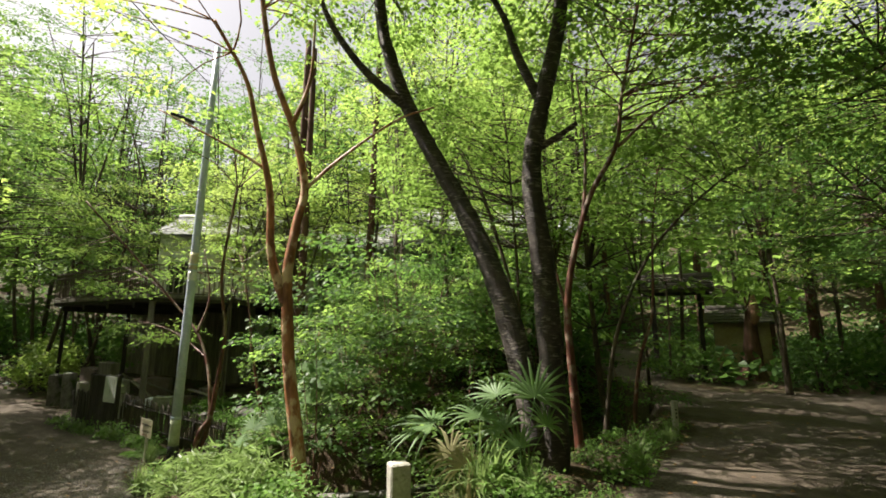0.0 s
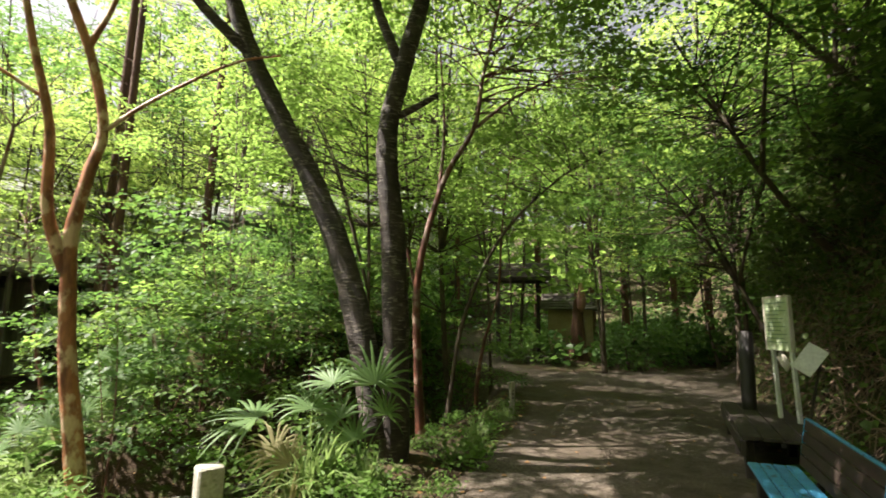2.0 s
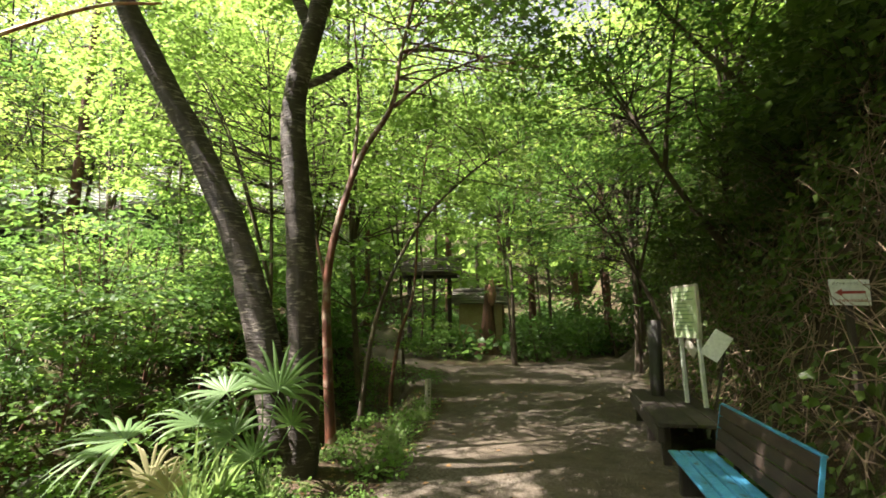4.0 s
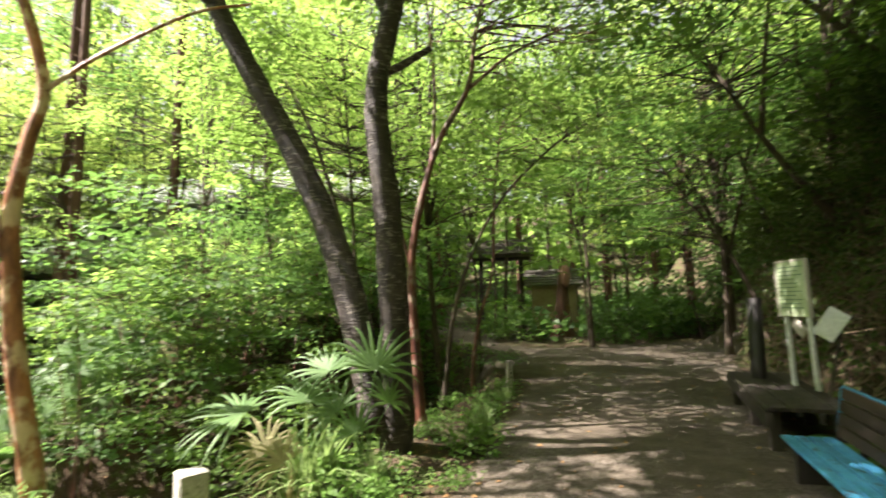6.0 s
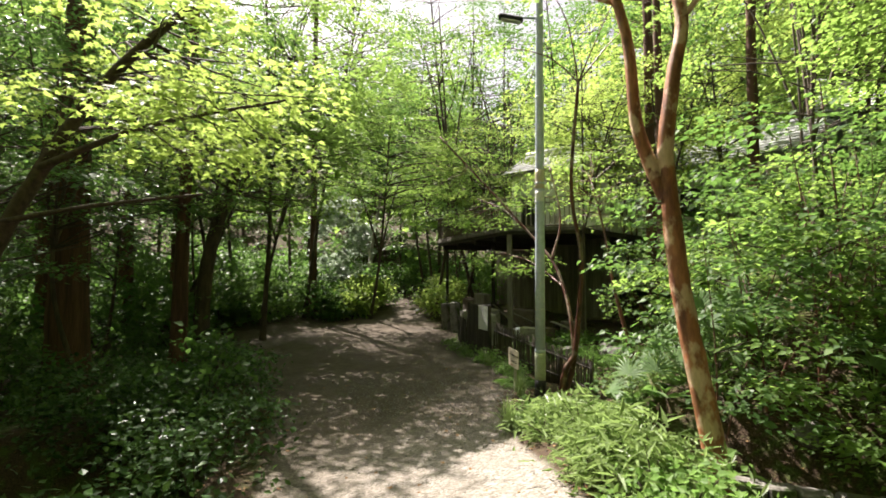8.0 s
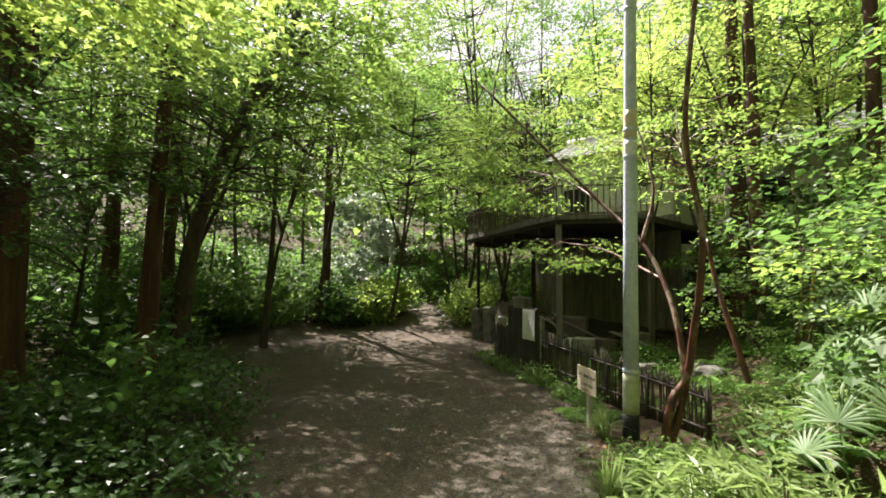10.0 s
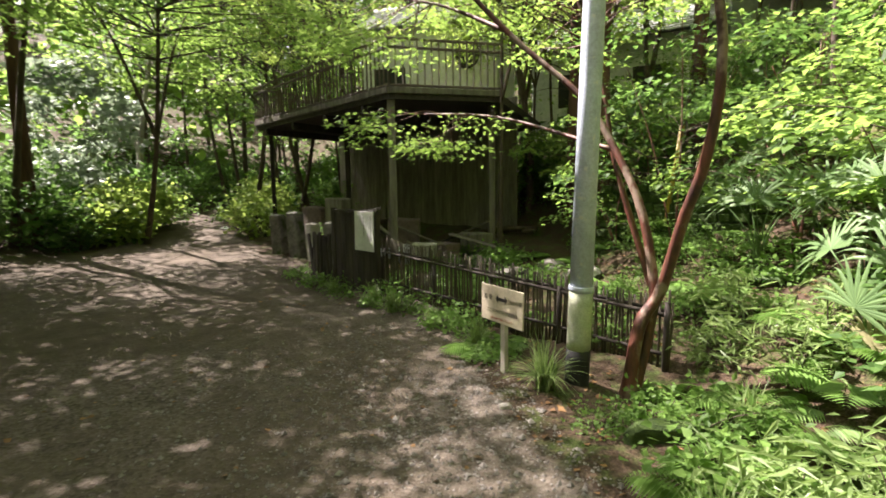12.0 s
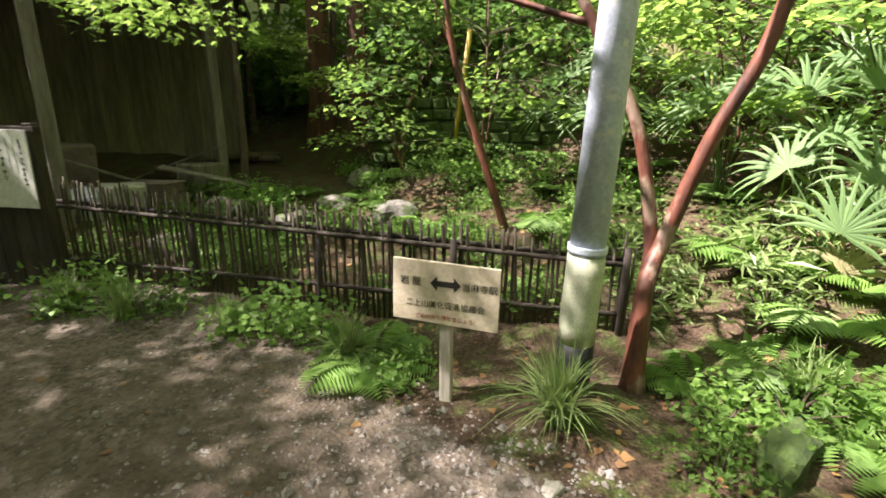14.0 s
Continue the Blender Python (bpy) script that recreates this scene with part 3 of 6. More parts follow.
# ---- the large near trees ----
tree("cherry_tree", (1.4, 6.0, zat(1.4, 6.0)),
     [([(1.45, 6.22, -0.35), (1.44, 6.2, 0.35), (1.41, 6.14, 1.47), (1.34, 6.16, 2.63), (1.24, 6.18, 3.9), (1.42, 6.14, 4.88), (1.65, 6.08, 5.9), (1.78, 6.04, 6.8), (2.1, 5.9, 8.5)], 0.195, 0.09),
      ([(1.25, 6.25, 0.25), (1.07, 6.38, 1.30), (0.82, 6.70, 2.40), (0.41, 7.0, 3.46), (-0.07, 7.16, 4.42), (-0.49, 7.21, 5.26), (-0.83, 7.19, 6.2), (-1.0, 7.2, 7.03), (-1.1, 7.1, 8.8)], 0.18, 0.08),
      ([(1.42, 6.14, 4.82), (1.12, 6.3, 5.68), (0.93, 6.34, 6.35), (0.53, 6.45, 7.2)], 0.078, 0.03),
      ([(-0.49, 7.21, 5.26), (-1.19, 7.15, 5.86), (-1.75, 7.05, 6.6), (-2.13, 6.96, 7.48)], 0.09, 0.035),
      ([(1.38, 6.14, 4.2), (1.6, 6.07, 4.33), (1.85, 6.0, 4.5)], 0.05, 0.035)],
     [((2.2, 6.2, 8.4), (3.4, 3.0, 1.8), 110, 0), ((-1.2, 7.6, 9.0), (2.6, 2.6, 1.4), 76, 1)],
     M_CHERRY, L_MAPLE, "old twin-trunked cherry tree with dark ringed bark", seg=14, leaf=0.13, shape="oval", per=76, pad=0.8, lumps=0.12, seed=11)

tree("red_barked_tree", (-1.75, 6.57, zat(-1.75, 6.57) - 0.05),
     [([(-1.74, 6.58, -0.6), (-1.82, 6.56, 0.1), (-1.98, 6.53, 1.1), (-2.05, 6.5, 1.89), (-2.08, 6.49, 2.5), (-2.01, 6.52, 3.15), (-1.93, 6.54, 3.73), (-2.12, 6.48, 4.56), (-2.43, 6.38, 5.39), (-2.64, 6.3, 6.52), (-2.7, 6.2, 7.6)], 0.105, 0.03),
      ([(-2.10, 6.5, 2.08), (-2.30, 6.43, 2.72), (-2.37, 6.4, 3.6), (-2.58, 6.32, 4.48), (-2.77, 6.25, 5.22), (-3.2, 6.08, 6.0)], 0.07, 0.025),
      ([(-1.95, 6.54, 3.65), (-1.44, 6.5, 4.13), (-0.66, 6.55, 4.75), (-0.1, 6.6, 5.0)], 0.028, 0.012),
      ([(-2.15, 6.47, 4.6), (-1.9, 6.4, 5.3), (-1.85, 6.3, 6.2)], 0.04, 0.015),
      ([(-2.4, 6.4, 3.9), (-3.0, 6.3, 4.25), (-3.9, 6.2, 4.7)], 0.025, 0.01)],
     [((-2.6, 6.2, 7.3), (1.9, 1.8, 1.2), 20, 0), ((-3.4, 6.0, 5.9), (1.2, 1.4, 0.8), 16, 1)],
     M_RED, L_SUNNY, "slender tree with peeling orange-red bark beside the stream", seg=12, leaf=0.10, shape="oval", per=80, pad=0.6, lumps=0.07, seed=12)

tree("slim_maple", (1.95, 7.1, zat(1.95, 7.1)),
     [([(2.05, 7.1, -0.3), (1.96, 7.08, 0.96), (1.94, 7.08, 2.27), (2.27, 6.98, 3.65), (2.7, 6.82, 4.51), (2.83, 6.77, 5.33), (3.12, 6.63, 6.8)], 0.075, 0.02),
      ([(2.2, 7.0, 3.4), (2.35, 7.2, 4.6), (2.3, 7.3, 6.0)], 0.035, 0.012),
      ([(2.72, 6.8, 4.5), (3.3, 6.6, 5.0), (4.2, 6.4, 5.5)], 0.03, 0.01),
      ([(1.95, 7.1, 1.9), (1.75, 7.3, 2.9), (1.5, 7.5, 3.9)], 0.03, 0.01)],
     [((3.2, 7.2, 6.2), (2.2, 2.2, 1.3), 48, 0), ((4.2, 6.6, 5.2), (1.6, 1.6, 0.7), 24, 2)],
     M_RUST, L_MAPLE, "slim red-brown maple with forking upright stems", group="slim maples", leaf=0.10, shape="tri", per=80, pad=0.65, lumps=0.05, seed=13)

tree("slim_maple", (3.1, 8.9, zat(3.1, 8.9)),
     [([(3.0, 8.9, -0.3), (3.26, 8.75, 1.61), (3.88, 8.49, 3.13), (4.77, 8.02, 4.18), (5.5, 7.55, 4.7)], 0.05, 0.014)],
     [((4.8, 8.0, 4.6), (1.7, 1.7, 0.8), 30, 0)], M_BARK, L_MAPLE, "thin leaning maple arching over the path", group="slim maples", leaf=0.10, per=80, pad=0.65, seed=14, seg=9)
tree("slim_maple", (3.67, 9.07, zat(3.67, 9.07)),
     [([(3.67, 9.07, -0.3), (3.67, 9.07, 0.38), (3.81, 9.02, 1.28), (4.04, 8.91, 2.11), (4.2, 9.0, 3.6), (4.5, 9.2, 5)], 0.05, 0.014)],
     [((4.4, 9.3, 4.8), (1.7, 1.7, 1.1), 26, 0)], M_RUST, L_MAPLE, "thin brown maple sapling at the verge", group="slim maples", leaf=0.10, per=70, pad=0.65, seed=15, seg=9)

POLE_TREE_BASE = (-4.72, 9.9, zat(-4.72, 9.9))
tree("red_maple_clump", POLE_TREE_BASE,
     [([(-4.70, 9.88, -0.85), (-4.62, 9.95, -0.25), (-4.46, 10.0, 0.05), (-4.34, 9.88, 0.62), (-4.23, 9.73, 1.1), (-4.18, 9.66, 1.8), (-4.3, 9.6, 2.9), (-4.1, 9.5, 4.6)], 0.058, 0.026),
      ([(-4.66, 9.9, -0.85), (-4.52, 10.04, -0.2), (-4.5, 10.07, 0.05), (-4.59, 10.16, 0.64), (-4.78, 10.33, 1.15), (-5.1, 10.5, 1.7), (-5.8, 10.7, 2.4), (-6.7, 10.6, 3.4), (-7.6, 10.2, 4.5)], 0.050, 0.018),
      ([(-5.1, 10.5, 1.7), (-5.0, 10.7, 2.5), (-5.3, 10.9, 3.6)], 0.03, 0.012),
      ([(-5.8, 10.7, 2.4), (-6.6, 11.2, 2.9), (-7.6, 11.7, 3.3)], 0.025, 0.01),
      ([(-4.8, 10.35, 1.2), (-6.0, 11.4, 1.7), (-7.4, 12.6, 2.0)], 0.022, 0.008)],
     [((-7.2, 10.9, 4.2), (2.0, 1.6, 0.8), 14, 1), ((-4.2, 9.4, 5.4), (1.3, 1.2, 0.6), 8, 0), ((-7.3, 11.9, 3.0), (1.2, 1.0, 0.4), 12, 3), ((-7.2, 12.7, 1.85), (1.0, 0.8, 0.35), 12, 4)],
     M_RUST, L_MAPLE, "red-barked maple clump beside the steel lamp pole", leaf=0.09, shape="star", per=70, pad=0.6, lumps=0.06, seed=16, seg=12)
tree("red_maple", (-4.1, 12.3, zat(-4.1, 12.3)),
     [([(-4.05, 12.27, -0.9), (-4.17, 12.33, -0.4), (-4.46, 12.49, 0.58), (-4.67, 12.59, 1.37), (-4.8, 12.65, 2.2), (-5.2, 12.9, 3.6)], 0.06, 0.02)],
     [((-5.2, 13, 3.6), (1.7, 1.7, 0.9), 26, 0)], M_RUST, L_MAPLE, "leaning red-barked maple behind the stick fence", leaf=0.09, per=70, pad=0.6, seed=17, seg=10)

# ---- cedars and other trunks of the wood ----
def cedar(x, y, r, h, seed, label, lean=(0.0, 0.0), crown=True):
    z = zat(x, y)
    t = [([(x, y, z - 0.3), (x + 0.3 * lean[0], y + 0.3 * lean[1], z + 0.35 * h), (x + lean[0], y + lean[1], z + h)], r, r * 0.45)]
    c = [((x + 0.8 * lean[0], y + 0.8 * lean[1], z + 0.78 * h), (2.2, 2.2, 0.28 * h), 32, 0)] if crown else []
    tree("cedar_tree", (x, y, z), t, c, M_CEDAR, L_DEEP, label, group="cedars", leaf=0.28, shape="long", per=60, pad=0.9, seg=12, lumps=0.08, seed=seed, droop=0.5)


for n, (x, y, r, h, lean) in enumerate([(-13.1, 5.0, 0.42, 14, (0.2, 0)), (-12.8, 7.0, 0.20, 12, (0, 0.3)), (-19.3, 8.1, 0.26, 14, (0, 0)), (-18.9, 9.5, 0.22, 14, (0.3, 0)),
                                        (-15.5, 3.2, 0.22, 13, (0, 0)), (-19.5, 6.0, 0.25, 15, (0, 0)), (-18.2, 14.8, 0.2, 15, (0, 0)), (-5.1, 17.7, 0.26, 13, (0, 0)), (-2.5, 18.2, 0.2, 12, (0.2, 0)), (-4.6, 16.76, 0.20, 12, (0, 0)),
                                        (13.5, 24, 0.25, 15, (0, 0)), (16, 20, 0.22, 15, (0, 0)), (18, 17, 0.22, 14, (0, 0)), (17, 24, 0.2, 15, (0, 0)), (20, 21, 0.2, 14, (0, 0)), (9.5, 26, 0.2, 14, (0, 0))]):
    cedar(x, y, r, h, 40 + n, "tall cedar with fibrous red-brown bark", lean)

tree("leaning_broadleaf", (-13.4, 8.0, zat(-13.4, 8)),
     [([(-13.6, 7.9, -0.9), (-13.54, 7.98, 1.6), (-13.3, 8.45, 3.77), (-13.1, 9.0, 5.3), (-12.6, 9.8, 7.5)], 0.22, 0.07),
      ([(-13.3, 8.4, 3.6), (-12.3, 8.4, 4.6), (-10.8, 8.8, 5.4)], 0.08, 0.02)],
     [((-12.0, 9.6, 7.4), (3.4, 3.0, 1.4), 44, 0), ((-13.6, 10.8, 6.2), (2.4, 2.4, 1.0), 44, 0), ((-10.8, 8.8, 5.4), (2.0, 1.8, 0.8), 30, 1)], M_BARK, L_MAPLE, "dark leaning broadleaf tree at the clearing", leaf=0.13, per=80, pad=0.85, seed=70, seg=12)


def wood_maple(x, y, h, spread, seed, leaves, sprays=46, leaf=0.085, per=112, lean=(0, 0), r=0.058, low=0.45, pad=0.8, group="maples of the wood", label="slender green maple with layered sprays"):
    z = zat(x, y)
    g = np.random.default_rng(seed)
    top = (x + lean[0], y + lean[1], z + h)
    mid = (x + 0.35 * lean[0] + g.normal(0, 0.32), y + 0.35 * lean[1] + g.normal(0, 0.32), z + 0.36 * h)
    trunks = [([(x, y, z - 0.3), mid, top], r, r * 0.25)]
    for k in range(2):
        a = g.uniform(0, 6.28)
        trunks.append(([mid, (mid[0] + 0.3 * spread * math.cos(a), mid[1] + 0.3 * spread * math.sin(a), z + 0.68 * h), (mid[0] + 0.65 * spread * math.cos(a), mid[1] + 0.65 * spread * math.sin(a), z + 0.9 * h)], r * 0.6, r * 0.15))
    c = (x + 0.7 * lean[0], y + 0.7 * lean[1], z + h * (1 + low) / 2)
    tree("maple_tree", (x, y, z), trunks, [(c, (spread, spread, h * (1 - low) / 2), sprays, 0)], M_BARK, leaves, label, group=group, leaf=leaf, shape="broad", per=per, pad=pad, seg=8, seed=seed, tiers=4, droop=0.2)


for n, (x, y, h, s, lv, k, low) in enumerate([
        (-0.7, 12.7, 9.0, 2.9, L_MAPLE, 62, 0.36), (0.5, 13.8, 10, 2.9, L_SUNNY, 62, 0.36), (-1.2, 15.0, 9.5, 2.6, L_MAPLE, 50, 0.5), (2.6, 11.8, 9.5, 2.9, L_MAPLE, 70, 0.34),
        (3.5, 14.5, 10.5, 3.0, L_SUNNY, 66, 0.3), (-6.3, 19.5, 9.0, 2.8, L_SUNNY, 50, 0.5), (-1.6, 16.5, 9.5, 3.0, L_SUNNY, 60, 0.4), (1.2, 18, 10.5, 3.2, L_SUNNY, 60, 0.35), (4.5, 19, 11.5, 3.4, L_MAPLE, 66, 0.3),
        (6.0, 13.6, 9.5, 3.0, L_MAPLE, 110, 0.42), (11.5, 15.8, 10.5, 3.4, L_DEEP, 100, 0.35), (13.5, 16.5, 10, 3.2, L_DEEP, 66, 0.18), (16, 14.8, 9.5, 3.2, L_DEEP, 66, 0.18), (9.0, 18.5, 11.5, 3.4, L_MAPLE, 60, 0.4),
        (-5.6, 21.2, 9.5, 3.0, L_SUNNY, 56, 0.5), (-13.0, 21.5, 10, 3.2, L_MAPLE, 60, 0.4), (-16.0, 22.5, 10, 3.2, L_DEEP, 60, 0.38), (-19.5, 27, 10.5, 3.4, L_MAPLE, 56, 0.32),
        (-19.2, 10.8, 9.5, 3.2, L_MAPLE, 60, 0.38), (-10.2, 2.8, 7.5, 2.6, L_DEEP, 60, 0.3), (-15.6, 6.4, 8.5, 3.0, L_DEEP, 60, 0.22), (-16.8, 9.4, 9.0, 3.0, L_DEEP, 60, 0.28), (-14.0, 3.0, 8.0, 2.8, L_DEEP, 60, 0.2), (-17.4, 4.6, 8.5, 3.0, L_DEEP, 60, 0.15), (-12.5, 1.2, 8.5, 3.0, L_DEEP, 60, 0.22), (-9.2, 0.2, 8.0, 2.6, L_DEEP, 56, 0.3),
        (-6.6, 15.6, 8.5, 2.6, L_SUNNY, 20, 0.70), (-11.8, 5.0, 7.5, 2.6, L_DEEP, 56, 0.34), (1.6, 10.2, 8.4, 2.8, L_MAPLE, 92, 0.5)]):
    wood_maple(x, y, h, s, 100 + n, lv, int(k * (0.78 if y > 11 else 1.0)), low=low, lean=(RNG.normal(0, 0.5), RNG.normal(0, 0.5)))

# boughs that hang over the clearing and the paths
tree("overhanging_maple", (-7.6, 2.6, zat(-7.6, 2.6)),
     [([(-7.8, 2.4, -1.0), (-7.2, 2.7, 1.0), (-6.6, 3.2, 2.6), (-5.9, 3.7, 3.6), (-5.0, 4.4, 4.4)], 0.10, 0.03),
      ([(-6.7, 3.1, 2.4), (-5.6, 3.6, 2.7), (-4.6, 4.3, 2.9)], 0.04, 0.01), ([(-6.9, 2.9, 1.9), (-6.0, 3.3, 2.0), (-5.2, 3.9, 2.1)], 0.03, 0.01)],
     [((-6.2, 4.0, 3.4), (1.5, 1.3, 0.7), 34, 0), ((-5.6, 4.0, 2.75), (1.0, 0.9, 0.25), 14, 1)], M_TWIG, L_SUNNY, "maple bough with bright star-shaped leaves over the stream", leaf=0.085, shape="star", per=75, pad=0.55, seed=80, seg=10)
# several of these crowns are out of view, added to darken the ground below
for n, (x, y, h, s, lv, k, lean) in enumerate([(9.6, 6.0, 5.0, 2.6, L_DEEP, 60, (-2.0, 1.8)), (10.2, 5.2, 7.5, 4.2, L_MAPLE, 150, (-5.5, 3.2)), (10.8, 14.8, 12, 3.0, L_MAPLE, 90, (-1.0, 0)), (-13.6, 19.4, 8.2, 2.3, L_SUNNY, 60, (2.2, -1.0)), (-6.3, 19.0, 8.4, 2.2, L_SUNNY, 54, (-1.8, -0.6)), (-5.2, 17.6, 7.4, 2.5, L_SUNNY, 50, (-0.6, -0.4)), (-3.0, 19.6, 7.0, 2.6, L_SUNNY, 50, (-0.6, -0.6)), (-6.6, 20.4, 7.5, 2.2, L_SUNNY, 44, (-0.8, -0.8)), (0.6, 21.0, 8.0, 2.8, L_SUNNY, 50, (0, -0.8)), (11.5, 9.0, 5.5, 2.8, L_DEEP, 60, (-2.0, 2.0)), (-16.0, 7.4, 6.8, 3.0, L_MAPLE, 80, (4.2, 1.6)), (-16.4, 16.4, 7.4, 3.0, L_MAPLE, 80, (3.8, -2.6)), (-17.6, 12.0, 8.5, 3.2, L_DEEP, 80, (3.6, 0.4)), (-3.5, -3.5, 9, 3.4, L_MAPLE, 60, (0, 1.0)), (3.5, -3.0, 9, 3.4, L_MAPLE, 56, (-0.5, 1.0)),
                                               (-8.5, -1.0, 8.5, 3.2, L_MAPLE, 56, (0.5, 0.5)), (13.0, 9.5, 7.0, 3.0, L_DEEP, 56, (-1.5, 1.0)),
                                               (9.8, 0.6, 9.5, 3.4, L_DEEP, 84, (-3.6, 3.2)), (11.8, 4.0, 10.0, 3.4, L_DEEP, 84, (-3.4, 3.0)), (13.4, 7.2, 10.5, 3.4, L_DEEP, 70, (-3.2, 2.4)), (-18.0, 14.2, 15, 3.4, L_DEEP, 84, (3.4, 0.6)), (-13.6, 20.4, 16, 3.2, L_DEEP, 70, (-1.4, -1.8))]):
    wood_maple(x, y, h, s, 160 + n, lv, k, lean=lean, low=0.5, r=0.09, leaf=0.09, label="broad maple crown hanging over the path")


# taller crowns that close the wood overhead; some stand unseen, added only to shade it
g0 = np.random.default_rng(21)
for n, (x, y, h) in enumerate([(15.5, 18.2, 12), (18.5, 13.5, 12), (-14.5, 25.0, 12), (-19.0, 24.0, 13), (-20.5, 10.0, 13), (-19.0, 2.5, 12),
                               (-14.5, -1.0, 11), (0.0, 24.0, 13), (20.5, 17.0, 13), (12.0, 5.5, 9), (16.0, 9.5, 10), (-17.5, 31, 13), (-24.5, 36, 14), (-6.0, -6.5, 10), (2.5, -7.0, 10), (8.5, -2.0, 9), (5.6, 0.1, 10), (-4.2, -2.2, 11), (10.2, 7.2, 11), (0.8, -4.0, 11), (7.4, 2.2, 10), (12.5, 11.0, 12), (4.0, 11.4, 12), (14.5, 12.4, 11), (-13.8, 23.6, 15), (-5.6, 22.6, 14), (-15.2, 19.4, 14), (-12.6, 25.5, 16), (-23.5, 6.5, 14), (-25.5, 11.5, 15), (-22.0, 1.0, 13), (-17.0, -3.5, 12), (-12.5, -2.5, 12), (-27, 3.0, 14), (-15.8, 11.0, 15), (-3.4, 22.0, 17), (2.6, 22.5, 17), (6.6, 22.5, 17), (-0.4, 19.6, 16), (10.5, 20.5, 16), (-12.0, 31, 20), (-8.0, 33.5, 21), (-21.5, 26.0, 18), (-18.5, 27.5, 18), (-16.8, 24.8, 17), (-25.5, 28.0, 17), (-21.8, 13.2, 13), (-22.4, 16.6, 12)]):
    # left of x = -10 the leaves are a step darker, shade put into their colour
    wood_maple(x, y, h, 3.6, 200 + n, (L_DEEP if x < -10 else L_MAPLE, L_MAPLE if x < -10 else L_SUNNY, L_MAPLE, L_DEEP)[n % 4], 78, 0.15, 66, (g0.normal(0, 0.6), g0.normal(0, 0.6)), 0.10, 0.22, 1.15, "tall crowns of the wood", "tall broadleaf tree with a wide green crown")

# unseen tree, added so that its high crowns shade the bench and right-hand path
tree("shade_maple", (3.4, -3.4, zat(3.4, -3.4)),
     [([(3.4, -3.4, zat(3.4, -3.4) - 0.3), (2.9, -1.8, 5.0), (1.2, 1.6, 7.4), (-0.4, 4.0, 8.6)], 0.22, 0.05), ([(2.2, -0.3, 6.5), (3.2, 2.0, 8.0), (3.8, 4.2, 8.8)], 0.10, 0.03)],
     [((-0.6, 4.3, 8.9), (2.6, 2.3, 1.2), 100, 0), ((3.6, 3.6, 9.0), (2.6, 2.6, 1.2), 130, 1), ((5.0, 6.0, 9.6), (2.6, 2.6, 0.9), 90, 1), ((-2.6, 3.4, 9.4), (1.7, 1.7, 0.8), 56, 0)], M_BARK, L_MAPLE, "unseen maple added to shade the fork of the paths", leaf=0.16, shape="broad", per=70, pad=0.9, seed=95)


def far_woods():
    """The wooded slopes around, past any tree that can be told apart."""
    g = np.random.default_rng(5)
    Cs, Ds, Ns, Ss, trunks = [], [], [], [], []
    n = 0
    while n < 185:
        a, r = g.uniform(0, 2 * math.pi), 23 + 42 * g.random()
        x, y = -3 + r * math.sin(a), 8 + r * math.cos(a)
        if beyond(np.array(x), np.array(y), LEFT_PATH) < 1.5 or beyond(np.array(x), np.array(y), BACK_PATH) < 1.0:
            continue
        if -11 < x < 10 and 21 < y < 31:
            continue
        az = math.degrees(math.atan2(x, y))
        h = g.uniform(11, 19)
        if x < -22 and 15 < y < 24:
            h *= 0.6
        z = zat(x, y)
        k = 56
        E = np.array((x, y, z + 0.56 * h)) + ball(k, g, 0.3) * (0.25 * h, 0.25 * h, 0.46 * h)
        E = E[~in_clearing(E, 0.8)]
        k = len(E)
        C = (E[:, None] + g.normal(0, 0.55, (k, 11, 3)) * (1, 1, 0.5)).reshape(-1, 3)
        Cs.append(C)
        Ds.append(g.normal(0, 1, C.shape) * (1, 1, 0.4))
        Ns.append(g.normal(0, 0.6, C.shape) + (0, 0, 0.8))
        Ss.append(0.64 * g.uniform(0.6, 1.3, len(C)))
        trunks.append(tube(np.array([(x, y, z - 0.4), (x + g.normal(0, 0.2), y, z + 0.4 * h), (x + g.normal(0, 0.4), y, z + 0.9 * h)]), [0.13, 0.09, 0.04], 6, False))
        n += 1
    th = thing("far_woods", (0, 0, 0), 0, "dense green broadleaf woods on the slopes around", "woods", kind="stuff")
    solid("crowns", leaf_mesh("crowns", np.vstack(Cs), np.vstack(Ds), np.vstack(Ns), np.concatenate(Ss), "broad", L_MAPLE), th)
    V, F = merged(trunks)
    solid("trunks", mesh_fast("trunks", V, np.array(F), M_BARK, True), th)


far_woods()


